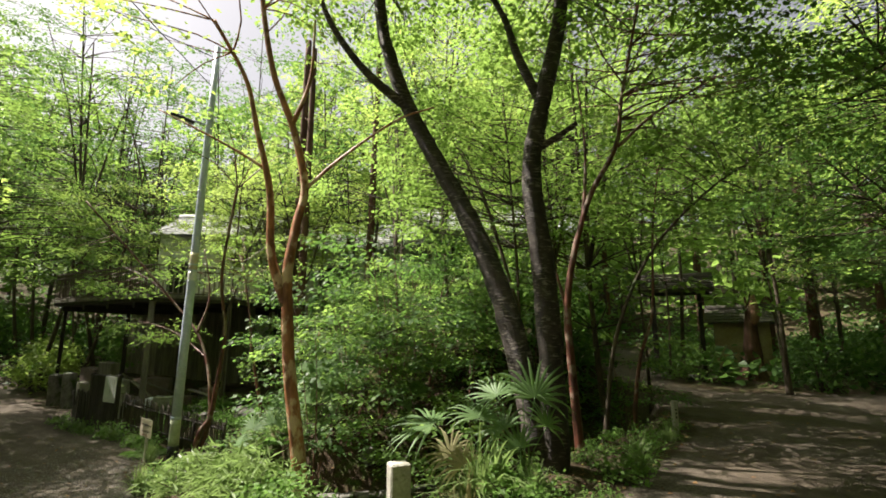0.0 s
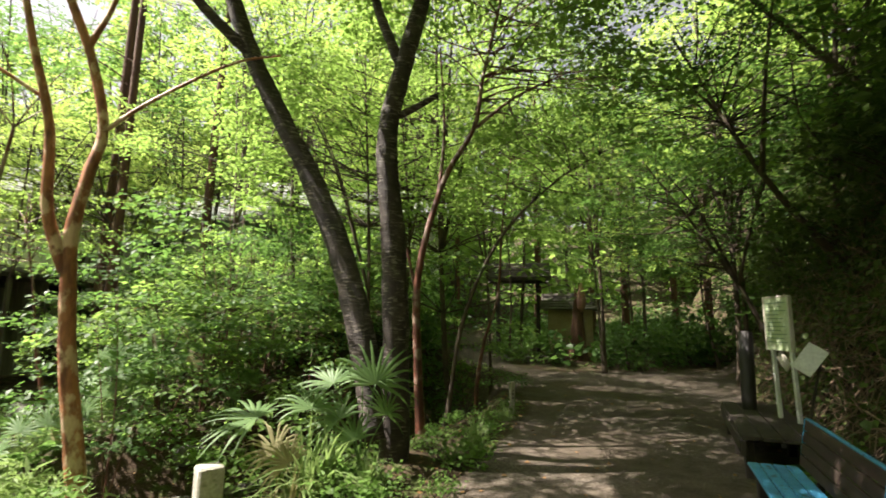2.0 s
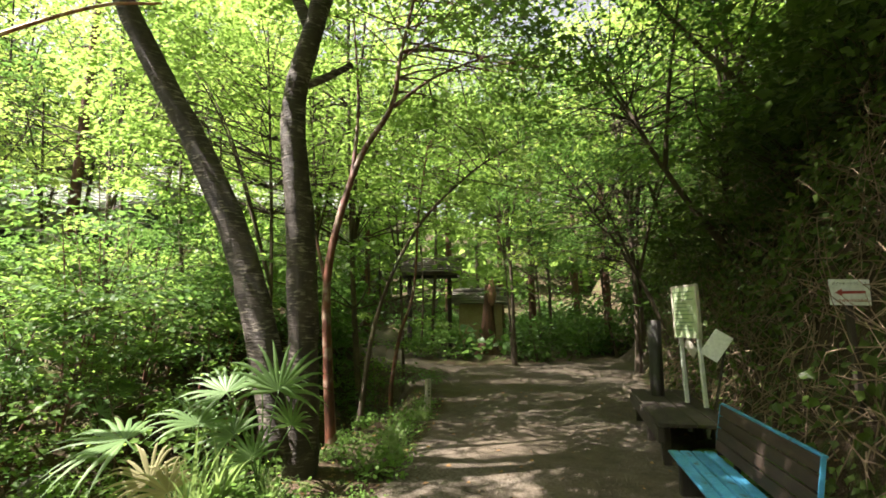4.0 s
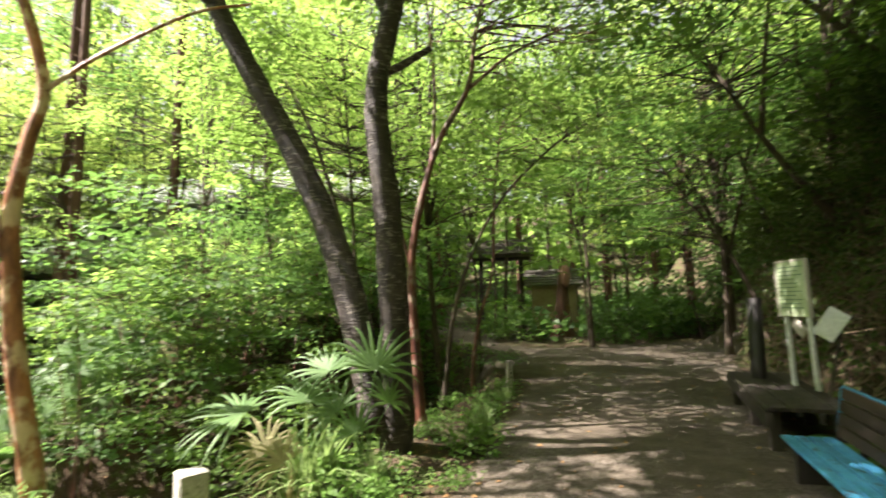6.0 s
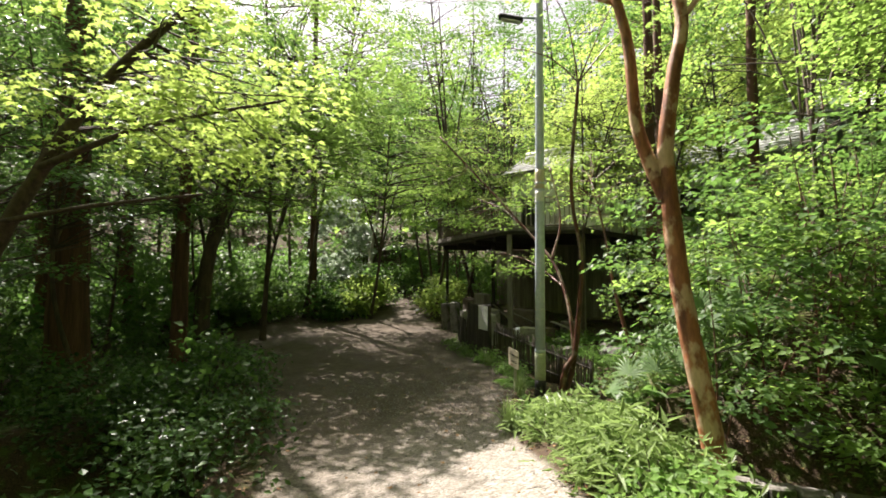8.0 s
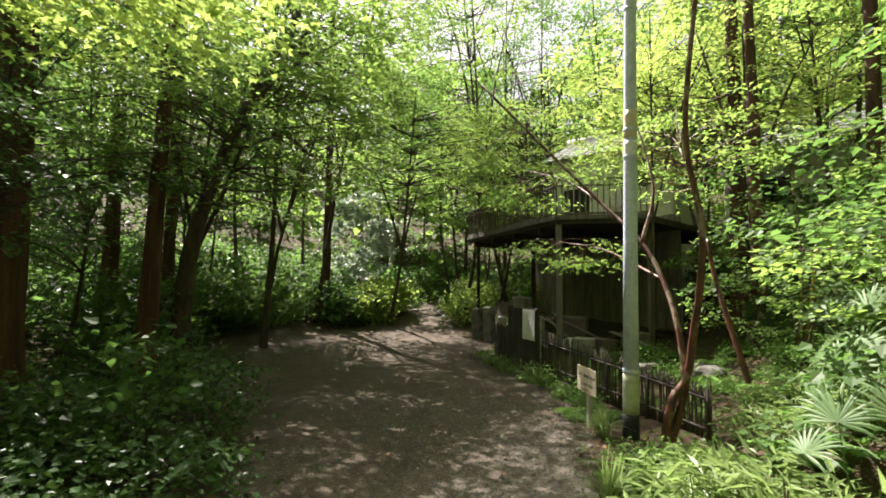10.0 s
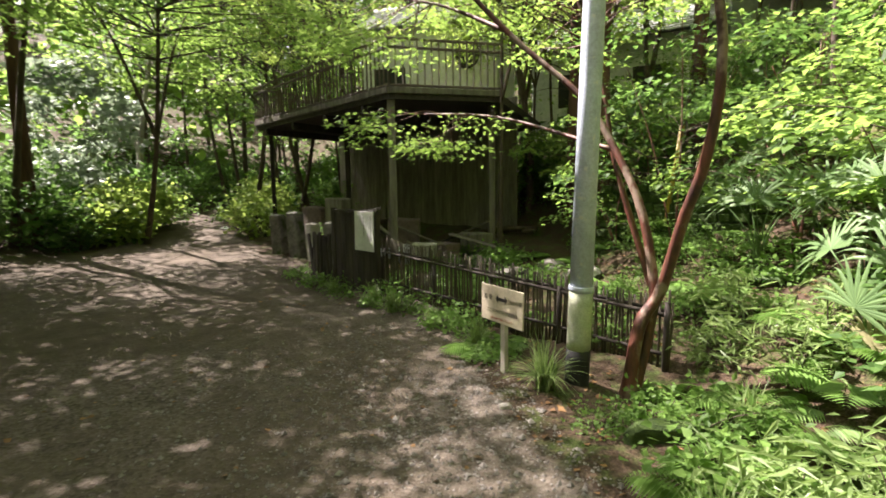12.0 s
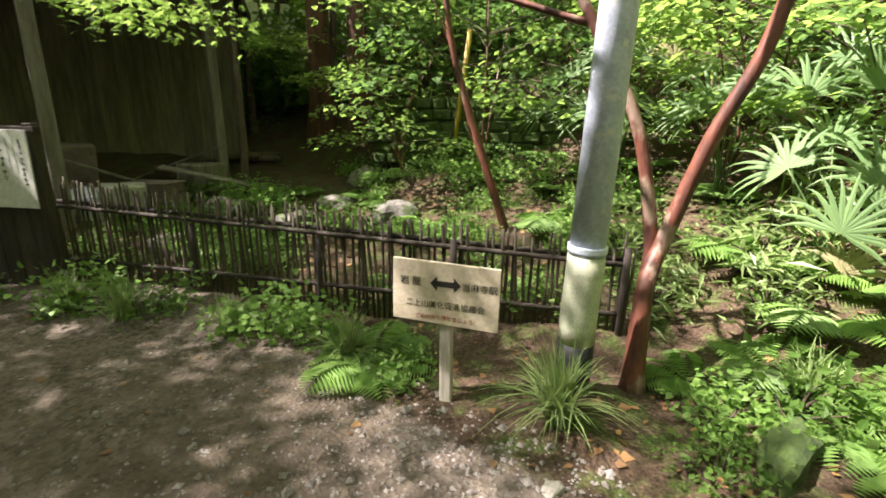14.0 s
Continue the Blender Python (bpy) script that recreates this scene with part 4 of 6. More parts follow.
def slope_cover():
    """Low leafy growth over the slopes beyond the nearer shrubs."""
    g = np.random.default_rng(15)
    n = 4400
    a, r = g.uniform(0, 6.283, n), 15 + 40 * g.random(n) ** 0.9
    x, y = -3 + r * np.sin(a), 8 + r * np.cos(a)
    d = np.minimum(np.minimum(beyond(x, y, LEFT_PATH), beyond(x, y, RIGHT_PATH)), beyond(x, y, BACK_PATH))
    keep = (d > 0.6) & ~((x > -15) & (x < -5) & (y > 14) & (y < 21))
    x, y = x[keep], y[keep]
    E = np.stack([x, y, land(x, y) + g.uniform(0.15, 0.9, len(x))], -1)
    C = (E[:, None] + g.normal(0, 0.42, (len(x), 15, 3)) * (1, 1, 0.5)).reshape(-1, 3)
    C[:, 2] = np.maximum(C[:, 2], land(C[:, 0], C[:, 1]) + 0.05)
    k = len(C)
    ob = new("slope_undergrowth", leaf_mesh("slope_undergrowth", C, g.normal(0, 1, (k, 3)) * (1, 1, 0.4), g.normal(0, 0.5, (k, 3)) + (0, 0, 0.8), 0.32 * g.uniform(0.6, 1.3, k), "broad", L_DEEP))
    tagged(ob, "low dark green undergrowth over the wooded slopes", "undergrowth", kind="stuff")


slope_cover()

# ---- lamp pole with its cables ----
def lamp_pole():
    foot, head = np.array((-5.10, 9.94, zat(-5.10, 9.94))), np.array((-4.86, 9.70, 7.9))
    th = thing("street_lamp", tuple(foot), 0, "leaning grey galvanised steel lamp pole with black foot", "lamp pole")
    axis = head - foot
    at = lambda u: axis * u
    r = lambda u: 0.095 - 0.035 * u
    def piece(name, a, b, k, mat, lab="", seg=20):
        V, F = tube(np.array([at(u) for u in np.linspace(a, b, 6)]), [k * r(u) for u in np.linspace(a, b, 6)], seg)
        return solid(name, mesh_from(name, V, F, mat, True), th, lab)
    piece("foot_sleeve", -0.02, 0.034, 1.06, M_BLACK, "black coated pole foot")
    piece("lower_sleeve", 0.034, 0.090, 1.05, M_STEEL_PALE, "pale worn sleeve")
    piece("pole", 0.088, 1.0, 1.0, M_STEEL)
    for u in (0.092, 0.40, 0.44, 0.62):
        piece("band", u, u + 0.004, 1.10, M_STEEL)
    piece("number_plate", 0.40, 0.425, 1.03, M_WHITE, "white plate round the pole")
    piece("number_plate", 0.43, 0.47, 1.03, M_PLY, "cream plate round the pole")
    arm = at(0.79)
    V, F = tube(np.array([arm, arm + (-0.18, -0.1, 0.03), arm + (-0.34, -0.22, 0.03)]), [0.025, 0.022, 0.02], 8)
    solid("arm", mesh_from("arm", V, F, M_STEEL, True), th)
    bm = box_bm((0.46, 0.15, 0.09), tuple(arm + (-0.42, -0.30, 0.02)), (0, 14, 32), 0.03)
    part("lamp_head", bm, M_BLACK, th, "dark lamp head")
    part("lens", box_bm((0.36, 0.12, 0.02), tuple(arm + (-0.42, -0.30, -0.035)), (0, 14, 32), 0.006), M_WHITE, th)
    for n, far in enumerate([(-12.5, 3.0, 9.4), (-9.0, -1.0, 11.5)]):
        a, b = foot + axis * (0.97 - 0.08 * n), np.array(far)
        L = np.array([a + (b - a) * u - (0, 0, 0.9 * u * (1 - u)) for u in np.linspace(0, 1, 24)])
        V, F = tube(L - a, np.full(24, 0.010), 5)
        w = new("overhead_cable", mesh_from("overhead_cable", V, F, M_WIRE, True))
        w.matrix_basis = pose(*a)
        tagged(w, "black overhead cable strung from the lamp pole", "cable", "overhead cables")


lamp_pole()


def writing(text, size, at, turn, material, parent, name="lettering", squeeze=1.0):
    cu = bpy.data.curves.new("lettering", "FONT")
    cu.body, cu.size, cu.align_x, cu.align_y, cu.extrude = text, size, "CENTER", "CENTER", 0.0006
    cu.resolution_u = 2
    tmp = new("lettering_form", cu)
    dg = bpy.context.evaluated_depsgraph_get()
    me = bpy.data.meshes.new_from_object(tmp.evaluated_get(dg))
    bpy.data.objects.remove(tmp)
    me.transform(pose(*at, *turn) @ Matrix.Diagonal((squeeze, 1, 1, 1)))
    me.materials.clear()
    me.materials.append(material)
    return attach(new(name, me), parent)


def flat_shape(pts, at, turn, thick=0.0012):
    bm = bmesh.new()
    f = bm.faces.new([bm.verts.new((x, y, 0)) for x, y in pts])
    r = bmesh.ops.extrude_face_region(bm, geom=[f])
    bmesh.ops.translate(bm, vec=(0, 0, thick), verts=[v for v in r["geom"] if isinstance(v, bmesh.types.BMVert)])
    bmesh.ops.recalc_face_normals(bm, faces=bm.faces[:])
    bm.transform(pose(*at, *turn))
    return bm


ARROW2 = [(-0.083, 0), (-0.045, 0.040), (-0.045, 0.016), (0.045, 0.016), (0.045, 0.040), (0.083, 0), (0.045, -0.040), (0.045, -0.016), (-0.045, -0.016), (-0.045, -0.040)]


def guide_sign():
    x, y = -5.745, 10.18
    z = zat(x, y)
    th = thing("guide_sign", (x, y, z), -41.5, "cream wooden guide sign with black double arrow on a post", "sign")
    part("post", box_bm((0.065, 0.045, 1.0), (0, 0, 0.285), (0, 0, 0), 0.005, 0.002), M_POSTWOOD, th, "weathered pale wooden post")
    up = 0.63
    t = (0, 1.2, 0)
    board = part("board", box_bm((0.575, 0.014, 0.338), (0.0, -0.031, up), t, 0.003), M_PLY, th)
    f = (90, 0, 0)
    part("double_arrow", flat_shape(ARROW2, (0.005, -0.0395, up + 0.055), f), M_INK, board, "black double-headed arrow")
    writing("岩 屋", 0.052, (-0.185, -0.039, up + 0.055), f, M_INK, board)
    writing("当麻寺駅", 0.046, (0.185, -0.039, up + 0.048), f, M_INK, board)
    writing("二上山美化促進協議会", 0.043, (0.0, -0.039, up - 0.065), f, M_INK, board)
    writing("ごみは持ち帰りましょう!", 0.029, (0.0, -0.039, up - 0.135), f, M_REDINK, board)


guide_sign()

# ---- stick fence and dark gate boards ----
def stick_fence():
    a, b = np.array((-4.32, 10.42)), np.array((-8.28, 13.52))
    g = np.random.default_rng(3)
    d = b - a
    n = int(np.linalg.norm(d) / 0.045)
    yaw = math.degrees(math.atan2(d[1], d[0]))
    th = thing("stick_fence", (a[0], a[1], zat(*a)), 0, "low dark fence of thin upright bamboo sticks", "fence")
    o = Vector((a[0], a[1], zat(*a)))
    fall = zat(*b) - zat(*a)
    V, F = tube(np.array([(0, 0, 0), (0.003, 0.002, 0.3), (-0.002, 0.003, 0.6), (0.002, 0, 0.84)]), [0.0125, 0.012, 0.0115, 0.010], 6)
    stick = mesh_from("slat", V, F, M_BAMBOO, True)
    for i in range(n):
        p = a + d * (i + g.uniform(-0.25, 0.25)) / n
        s = solid("slat", stick, th)
        s.matrix_basis = pose(p[0] - o.x, p[1] - o.y, fall * i / n - 0.10, g.normal(0, 1.6), g.normal(0, 1.6), g.uniform(0, 360)) @ Matrix.Diagonal((1, 1, 0.88 + 0.36 * i / n + g.normal(0, 0.03), 1))
    nx, ny = -d[1] / np.linalg.norm(d), d[0] / np.linalg.norm(d)
    for h, s in ((0.60, -0.02), (0.57, 0.022), (0.16, 0.022)):
        L = np.array([(a[0] + d[0] * u + s * nx - o.x, a[1] + d[1] * u + s * ny - o.y, fall * u + h * (0.88 + 0.36 * u)) for u in np.linspace(0, 1, 18)])
        V, F = tube(L, np.full(18, 0.019), 7)
        solid("rail", mesh_from("rail", V, F, M_DARKWOOD, True), th)
    for u in (0.0, 0.24, 0.46, 0.70, 1.0):
        p = a + d * u
        V, F = tube(np.array([(0, 0, -0.2), (0, 0, 0.3), (0.01, 0, 0.62)]), [0.028, 0.027, 0.026], 9)
        s = solid("fence_post", mesh_from("fence_post", V, F, M_DARKWOOD, True), th)
        s.matrix_basis = pose(p[0] - o.x + 0.03 * nx, p[1] - o.y + 0.03 * ny, zat(*p) - o.z)


stick_fence()


def notice_board():
    c = np.array((-8.63, 13.36))
    z = zat(*c)
    th = thing("notice_board", (c[0], c[1], z), -28, "dark timber gate boarding bearing a white notice", "notice board")
    for i in range(7):
        part("board", box_bm((0.155, 0.03, 1.42 + 0.02 * (i % 2)), (-0.62 + i * 0.16, 0, 0.64), (0, 0, 0), 0.004, 0.003), M_DARKWOOD, th)
    part("cap_rail", box_bm((1.25, 0.06, 0.05), (-0.14, 0, 1.38), (0, 0, 0), 0.006), M_DARKWOOD, th)
    part("post", box_bm((0.09, 0.09, 1.5), (0.42, 0.02, 0.68), (0, 0, 0), 0.008, 0.003), M_DARKWOOD, th)
    part("post", box_bm((0.09, 0.09, 1.5), (-0.76, 0.02, 0.68), (0, 0, 0), 0.008, 0.003), M_DARKWOOD, th)
    panel = part("notice_panel", box_bm((0.50, 0.016, 0.66), (0.16, -0.035, 1.05), (0, 1.5, 0), 0.002), M_WHITE, th, "white notice panel")
    g = np.random.default_rng(9)
    for col, (x, w, n) in enumerate([(0.30, 0.035, 9), (0.24, 0.018, 13), (0.185, 0.018, 12), (0.12, 0.045, 6), (0.05, 0.014, 9), (0.01, 0.014, 7)]):
        bm = bmesh.new()
        top = 1.36
        for i in range(n):
            s = w * 1.02
            zz = top - (i + 1) * s * 1.25 - 0.04
            for k in range(3):
                q = bmesh.ops.create_cube(bm, size=1.0)["verts"]
                horiz = g.random() < 0.6
                bmesh.ops.scale(bm, vec=(w * (0.8 if horiz else 0.16), 0.001, s * (0.14 if horiz else 0.8)), verts=q)
                bmesh.ops.translate(bm, vec=(x + 0.04 + g.uniform(-0.2, 0.2) * w, -0.0440, zz + g.uniform(-0.3, 0.3) * s), verts=q)
        part("lettering", bm, M_INK if w > 0.03 else M_GREENINK, panel)
    # a second, older run of upright boards towards the clearing
    th2 = thing("old_board_fence", (-9.75, 14.1, zat(-9.75, 14.1)), -34, "short rotten fence of dark upright boards", "fence")
    for i in range(9):
        part("board", box_bm((0.10, 0.03, 0.95 + 0.18 * g.random()), (-0.5 + i * 0.125, 0.02 * g.normal(), 0.42), (g.normal(0, 2), g.normal(0, 2), 0), 0.005, 0.004), M_DARKWOOD, th2)
    part("rail", box_bm((1.2, 0.04, 0.06), (0, 0.04, 0.6), (0, 0, 0), 0.006), M_DARKWOOD, th2)


notice_board()

# ---- the raised deck, and the house behind it ----
DA, DB, DC = np.array((-13.65, 17.7)), np.array((-8.6, 14.8)), np.array((-6.6, 15.9))
DECK = 2.85


def deck():
    th = thing("raised_deck", (DB[0], DB[1], zat(*DB)), 0, "old raised veranda deck on thin posts with iron railing", "deck")
    o = np.array((DB[0], DB[1], zat(*DB)))
    back = np.array((3.0, 6.2)) * 0.9
    corners = [DA, DB, DC, DC + (0.5, 4.5), DA + back]
    bm = bmesh.new()
    f = bm.faces.new([bm.verts.new((p[0] - o[0], p[1] - o[1], DECK - 0.16 - o[2])) for p in corners])
    r = bmesh.ops.extrude_face_region(bm, geom=[f])
    bmesh.ops.translate(bm, vec=(0, 0, 0.16), verts=[v for v in r["geom"] if isinstance(v, bmesh.types.BMVert)])
    bmesh.ops.recalc_face_normals(bm, faces=bm.faces[:])
    part("deck_slab", bm, M_DARKWOOD, th, "dark sagging deck floor")
    part_edge = lambda p, q, h, w, mat, name: part(name, box_bm((float(np.linalg.norm(q - p)), w, h), ((p[0] + q[0]) / 2 - o[0], (p[1] + q[1]) / 2 - o[1], DECK - o[2]), (0, 0, math.degrees(math.atan2(q[1] - p[1], q[0] - p[0]))), 0.01, 0.006, 0), mat, th)
    part_edge(DA, DB, 0.12, 0.10, M_GREYWOOD, "edge_beam")
    part_edge(DB, DC, 0.12, 0.10, M_GREYWOOD, "edge_beam")
    V, F = tube(np.array([(0, 0, 0), (0, 0, 0.92)]), [0.019, 0.019], 6)
    bar = mesh_from("baluster", V, F, M_IRON)
    bar2 = mesh_from("baluster", V, F, M_GREYWOOD)
    for (p, q, mesh) in ((DA, DB, bar), (DB, DC, bar2), (DA, DA + back * 0.6, bar)):
        L = float(np.linalg.norm(q - p))
        n = int(L / 0.135)
        for i in range(n + 1):
            c = p + (q - p) * i / n
            s = solid("baluster", mesh, th)
            s.matrix_basis = pose(c[0] - o[0], c[1] - o[1], DECK + 0.04 - o[2])
        for h in (0.96, 0.10, 0.80):
            c = (p + q) / 2
            part("handrail", box_bm((L, 0.05, 0.045), (c[0] - o[0], c[1] - o[1], DECK + h - o[2]), (0, 0, math.degrees(math.atan2(q[1] - p[1], q[0] - p[0]))), 0.006), M_IRON, th)
    for u, v, w, mat in ((0.02, 0.06, 0.10, M_DARKWOOD), (0.45, 0.2, 0.12, M_DARKWOOD), (0.985, 0.02, 0.15, M_GREYWOOD), (0.30, 0.75, 0.12, M_DARKWOOD), (0.75, 0.75, 0.12, M_DARKWOOD)):
        c = DA + (DB - DA) * u + back * v
        zz = zat(*c)
        part("support_post", box_bm((w, w, DECK - zz + 0.1), (c[0] - o[0], c[1] - o[1], (DECK - 0.2 + zz - 0.2) / 2 - o[2]), (0, 0, 20), 0.012, 0.006), mat, th)
    c = DC + (-0.3, 0.6)
    zz = zat(*c)
    part("support_post", box_bm((0.14, 0.14, DECK - zz + 0.1), (c[0] - o[0], c[1] - o[1], (DECK - 0.2 + zz - 0.2) / 2 - o[2]), (0, 0, 20), 0.012, 0.006), M_GREYWOOD, th)
    for k in range(4):
        u = 0.1 + 0.25 * k
        p, q = DA + (DB - DA) * u, DA + (DB - DA) * u + back * 0.95
        c = (p + q) / 2
        part("joist", box_bm((float(np.linalg.norm(q - p)), 0.10, 0.16), (c[0] - o[0], c[1] - o[1], DECK - 0.26 - o[2]), (0, 0, math.degrees(math.atan2(back[1], back[0]))), 0.008), M_DARKWOOD, th)


deck()


def gable_house(name, at, rz, size, roof_h, eave, label, wall, roof, curve=0.0, windows=(), rows=9):
    """A house of four walls and a two-sided roof in courses; curve lifts the eaves' ends."""
    w, d, h = size
    th = thing(name, at, rz, label, "house")
    for nm, s, p in (("wall", (w, 0.16, h), (0, -d / 2, h / 2)), ("wall", (w, 0.16, h), (0, d / 2, h / 2)), ("wall", (0.16, d - 0.17, h), (-w / 2 + 0.08, 0, h / 2)), ("wall", (0.16, d - 0.17, h), (w / 2 - 0.08, 0, h / 2))):
        part(nm, box_bm(s, p, (0, 0, 0), 0.01), wall, th)
    for sx in (-1, 1):
        bm = bmesh.new()
        f = bm.faces.new([bm.verts.new((sx * (w / 2 - 0.12), y, z)) for y, z in ((-d / 2, h), (d / 2, h), (0, h + roof_h * 0.92))])
        r = bmesh.ops.extrude_face_region(bm, geom=[f])
        bmesh.ops.translate(bm, vec=(sx * 0.12, 0, 0), verts=[v for v in r["geom"] if isinstance(v, bmesh.types.BMVert)])
        bmesh.ops.recalc_face_normals(bm, faces=bm.faces[:])
        part("gable", bm, wall, th)
    nx = 26
    for sy in (-1, 1):
        for i in range(rows):
            V, F = [], []
            for e, (u, lift) in enumerate(((i / rows, 0.05), ((i + 1.08) / rows, 0.0), ((i + 1.08) / rows, -0.06), (i / rows, -0.01))):
                for k in range(nx + 1):
                    x = (k / nx - 0.5) * (w + 2 * eave)
                    y = sy * (d / 2 + eave) * (1 - u)
                    end = abs(2 * k / nx - 1)
                    z = h - 0.25 * eave + (roof_h + 0.25 * eave) * (u + 0.10 * curve * (u * u - u) * 4) + curve * 0.5 * end**4 * (1 - u) + lift
                    z += 0.02 * (k % 2)
                    V.append((x, y, z + 0.06))
            m = nx + 1
            for e in range(4):
                for k in range(nx):
                    F.append((e * m + k, e * m + k + 1, ((e + 1) % 4) * m + k + 1, ((e + 1) % 4) * m + k))
            solid("roof_course", mesh_from("roof_course", V, F, roof), th)
    V, F = tube(np.array([((k / 12 - 0.5) * (w + 2 * eave), 0, h + roof_h + 0.1 + curve * 0.4 * abs(k / 6 - 1) ** 4) for k in range(13)]), np.full(13, 0.14), 10)
    solid("ridge", mesh_from("ridge", V, F, roof, True), th)
    for x, z, ww, hh in windows:
        win = part("window", box_bm((ww, 0.05, hh), (x, -d / 2 - 0.06, z), (0, 0, 0), 0.006), M_DARKWOOD, th, "dark timber window")
        for k in (-1, 1):
            part("pane", box_bm((ww * 0.42, 0.02, hh * 0.84), (x + k * ww * 0.235, -d / 2 - 0.09, z), (0, 0, 0), 0.004), M_WATER, win)
    return th


WHITE_Z = zat(-9.5, 22.5) - 0.6
gable_house("white_house", (-9.5, 22.5, WHITE_Z), 0, (4.3, 4.0, 5.9 - WHITE_Z), 1.2, 0.35, "white plastered house with grey roof behind the deck", M_PLASTER, M_TILE, 0.0, ((-1.2, 4.0 - WHITE_Z, 1.0, 1.5),))
th = thing("round_window", (-8.25, 20.43, 5.0), 0, "dark round window with a timber rim in the plaster", "window", kind="structure")
ang = np.linspace(0, 6.2832, 29)
V, F = tube(np.stack([0.34 * np.cos(ang), 0 * ang - 0.02, 0.42 * np.sin(ang)], -1), np.full(29, 0.045), 8, False)
solid("rim", mesh_from("rim", V, F, M_DARKWOOD, True), th)
V, F = tube(np.array([(0, 0.05, 0), (0, 0.0, 0), (0, -0.02, 0)]), [0.34, 0.34, 0.335], 24)
solid("pane", mesh_from("pane", V * (1, 1, 1.22), F, M_WATER), th)
for k in (-0.14, 0.0, 0.14):
    part("muntin", box_bm((0.025, 0.02, 0.74), (k, -0.035, 0), (0, 0, 0), 0.003), M_DARKWOOD, th)
th = thing("veranda_chair", (-8.6, 18.6, 2.855), 20, "pale old wooden chair standing on the deck", "chair")
for x in (-0.2, 0.2):
    part("leg", box_bm((0.05, 0.05, 0.42), (x, -0.2, 0.21), (0, 0, 0), 0.006), M_POSTWOOD, th)
    part("leg", box_bm((0.05, 0.05, 0.85), (x, 0.2, 0.425), (0, 0, 0), 0.006), M_POSTWOOD, th)
part("seat", box_bm((0.46, 0.46, 0.04), (0, 0, 0.44), (0, 0, 0), 0.008), M_POSTWOOD, th)
part("backrest", box_bm((0.40, 0.03, 0.28), (0, 0.2, 0.68), (0, 0, 0), 0.008), M_POSTWOOD, th)
gable_house("hillside_house", (-3.6, 27.0, zat(-3.6, 27.0) - 0.4), -10, (5.6, 4.4, 3.4), 1.5, 0.8, "pale-roofed timber house on the slope", M_PLASTER, M_TILE, 0.3, ((-1.2, 1.8, 1.2, 1.2), (1.4, 1.8, 1.2, 1.2)))
gable_house("temple_hall", (3.9, 27.5, zat(3.9, 27.5) - 0.4), 4, (8.4, 4.6, 3.2), 1.9, 1.1, "temple hall with upswept grey tiled eaves", M_PLASTER, M_TILE, 1.2, ((-2.4, 1.6, 1.4, 1.6), (1.6, 1.6, 1.4, 1.6)))
gable_house("garden_hut", (13.3, 20.6, zat(13.3, 20.6) - 0.1), -35, (2.0, 1.6, 2.2), 0.55, 0.35, "small ochre-walled hut with shingled roof", M_OCHRE, M_OLDROOF, 0.0, (), 5)


def gate():
    at = (10.4, 20.4, zat(10.4, 20.4))
    th = thing("roofed_gate", at, -28, "old roofed timber gate with mossy shingles", "gate")
    for x in (-0.9, 0.9):
        for y in (-0.4, 0.4):
            part("post", box_bm((0.16, 0.16, 3.4), (x, y, 1.6), (0, 0, 0), 0.01, 0.006), M_DARKWOOD, th)
    part("beam", box_bm((2.6, 0.18, 0.2), (0, 0, 3.3), (0, 0, 0), 0.012), M_DARKWOOD, th)
    for sy in (-1, 1):
        for i in range(6):
            part("roof_course", box_bm((2.9, 0.34, 0.05), (0, sy * (1.05 - i * 0.2), 3.35 + i * 0.11), (sy * 26, 0, 0), 0.01, 0.01, 0), M_OLDROOF, th)
    part("ridge", box_bm((2.9, 0.2, 0.14), (0, 0, 4.06), (0, 0, 0), 0.03), M_OLDROOF, th)


gate()

# ---- beside the right-hand path ----
def bench():
    a, b = np.array((3.70, 2.52)), np.array((4.98, 3.92))
    c, d = (a + b) / 2, b - a
    L = float(np.linalg.norm(d))
    z = zat(*c) - 0.05
    th = thing("bench", (c[0], c[1], z), math.degrees(math.atan2(d[1], d[0])), "worn bench with blue painted seat and brown backrest", "bench")
    for i in range(4):
        part("seat_slat", box_bm((L, 0.095, 0.03), (0, 0.46 - i * 0.108, 0.40 + 0.004 * (i == 3)), (0, 0, 0), 0.007, 0.002), M_BLUE, th)
    for i in range(4):
        s = part("backrest_board", box_bm((L, 0.028, 0.098), (0, 0.055 - 0.022 * i, 0.485 + i * 0.108), (10, 0, 0), 0.006, 0.002), M_BENCHWOOD, th)
    part("top_strip", box_bm((L + 0.01, 0.036, 0.018), (0, -0.028, 0.868), (10, 0, 0), 0.004), M_BLUE, th, "blue painted top edge")
    for x in (-1, 1):
        part("end_strip", box_bm((0.012, 0.032, 0.42), (x * (L / 2 + 0.004), 0.02, 0.655), (10, 0, 0), 0.003), M_BLUE, th, "blue painted board ends")
        part("leg", box_bm((0.09, 0.40, 0.36), (x * (L / 2 - 0.28), 0.28, 0.18), (0, 0, 0), 0.012, 0.004), M_DARKWOOD, th)
        part("back_post", box_bm((0.06, 0.05, 0.86), (x * (L / 2 - 0.28), -0.03, 0.43), (6, 0, 0), 0.008), M_DARKWOOD, th)


bench()


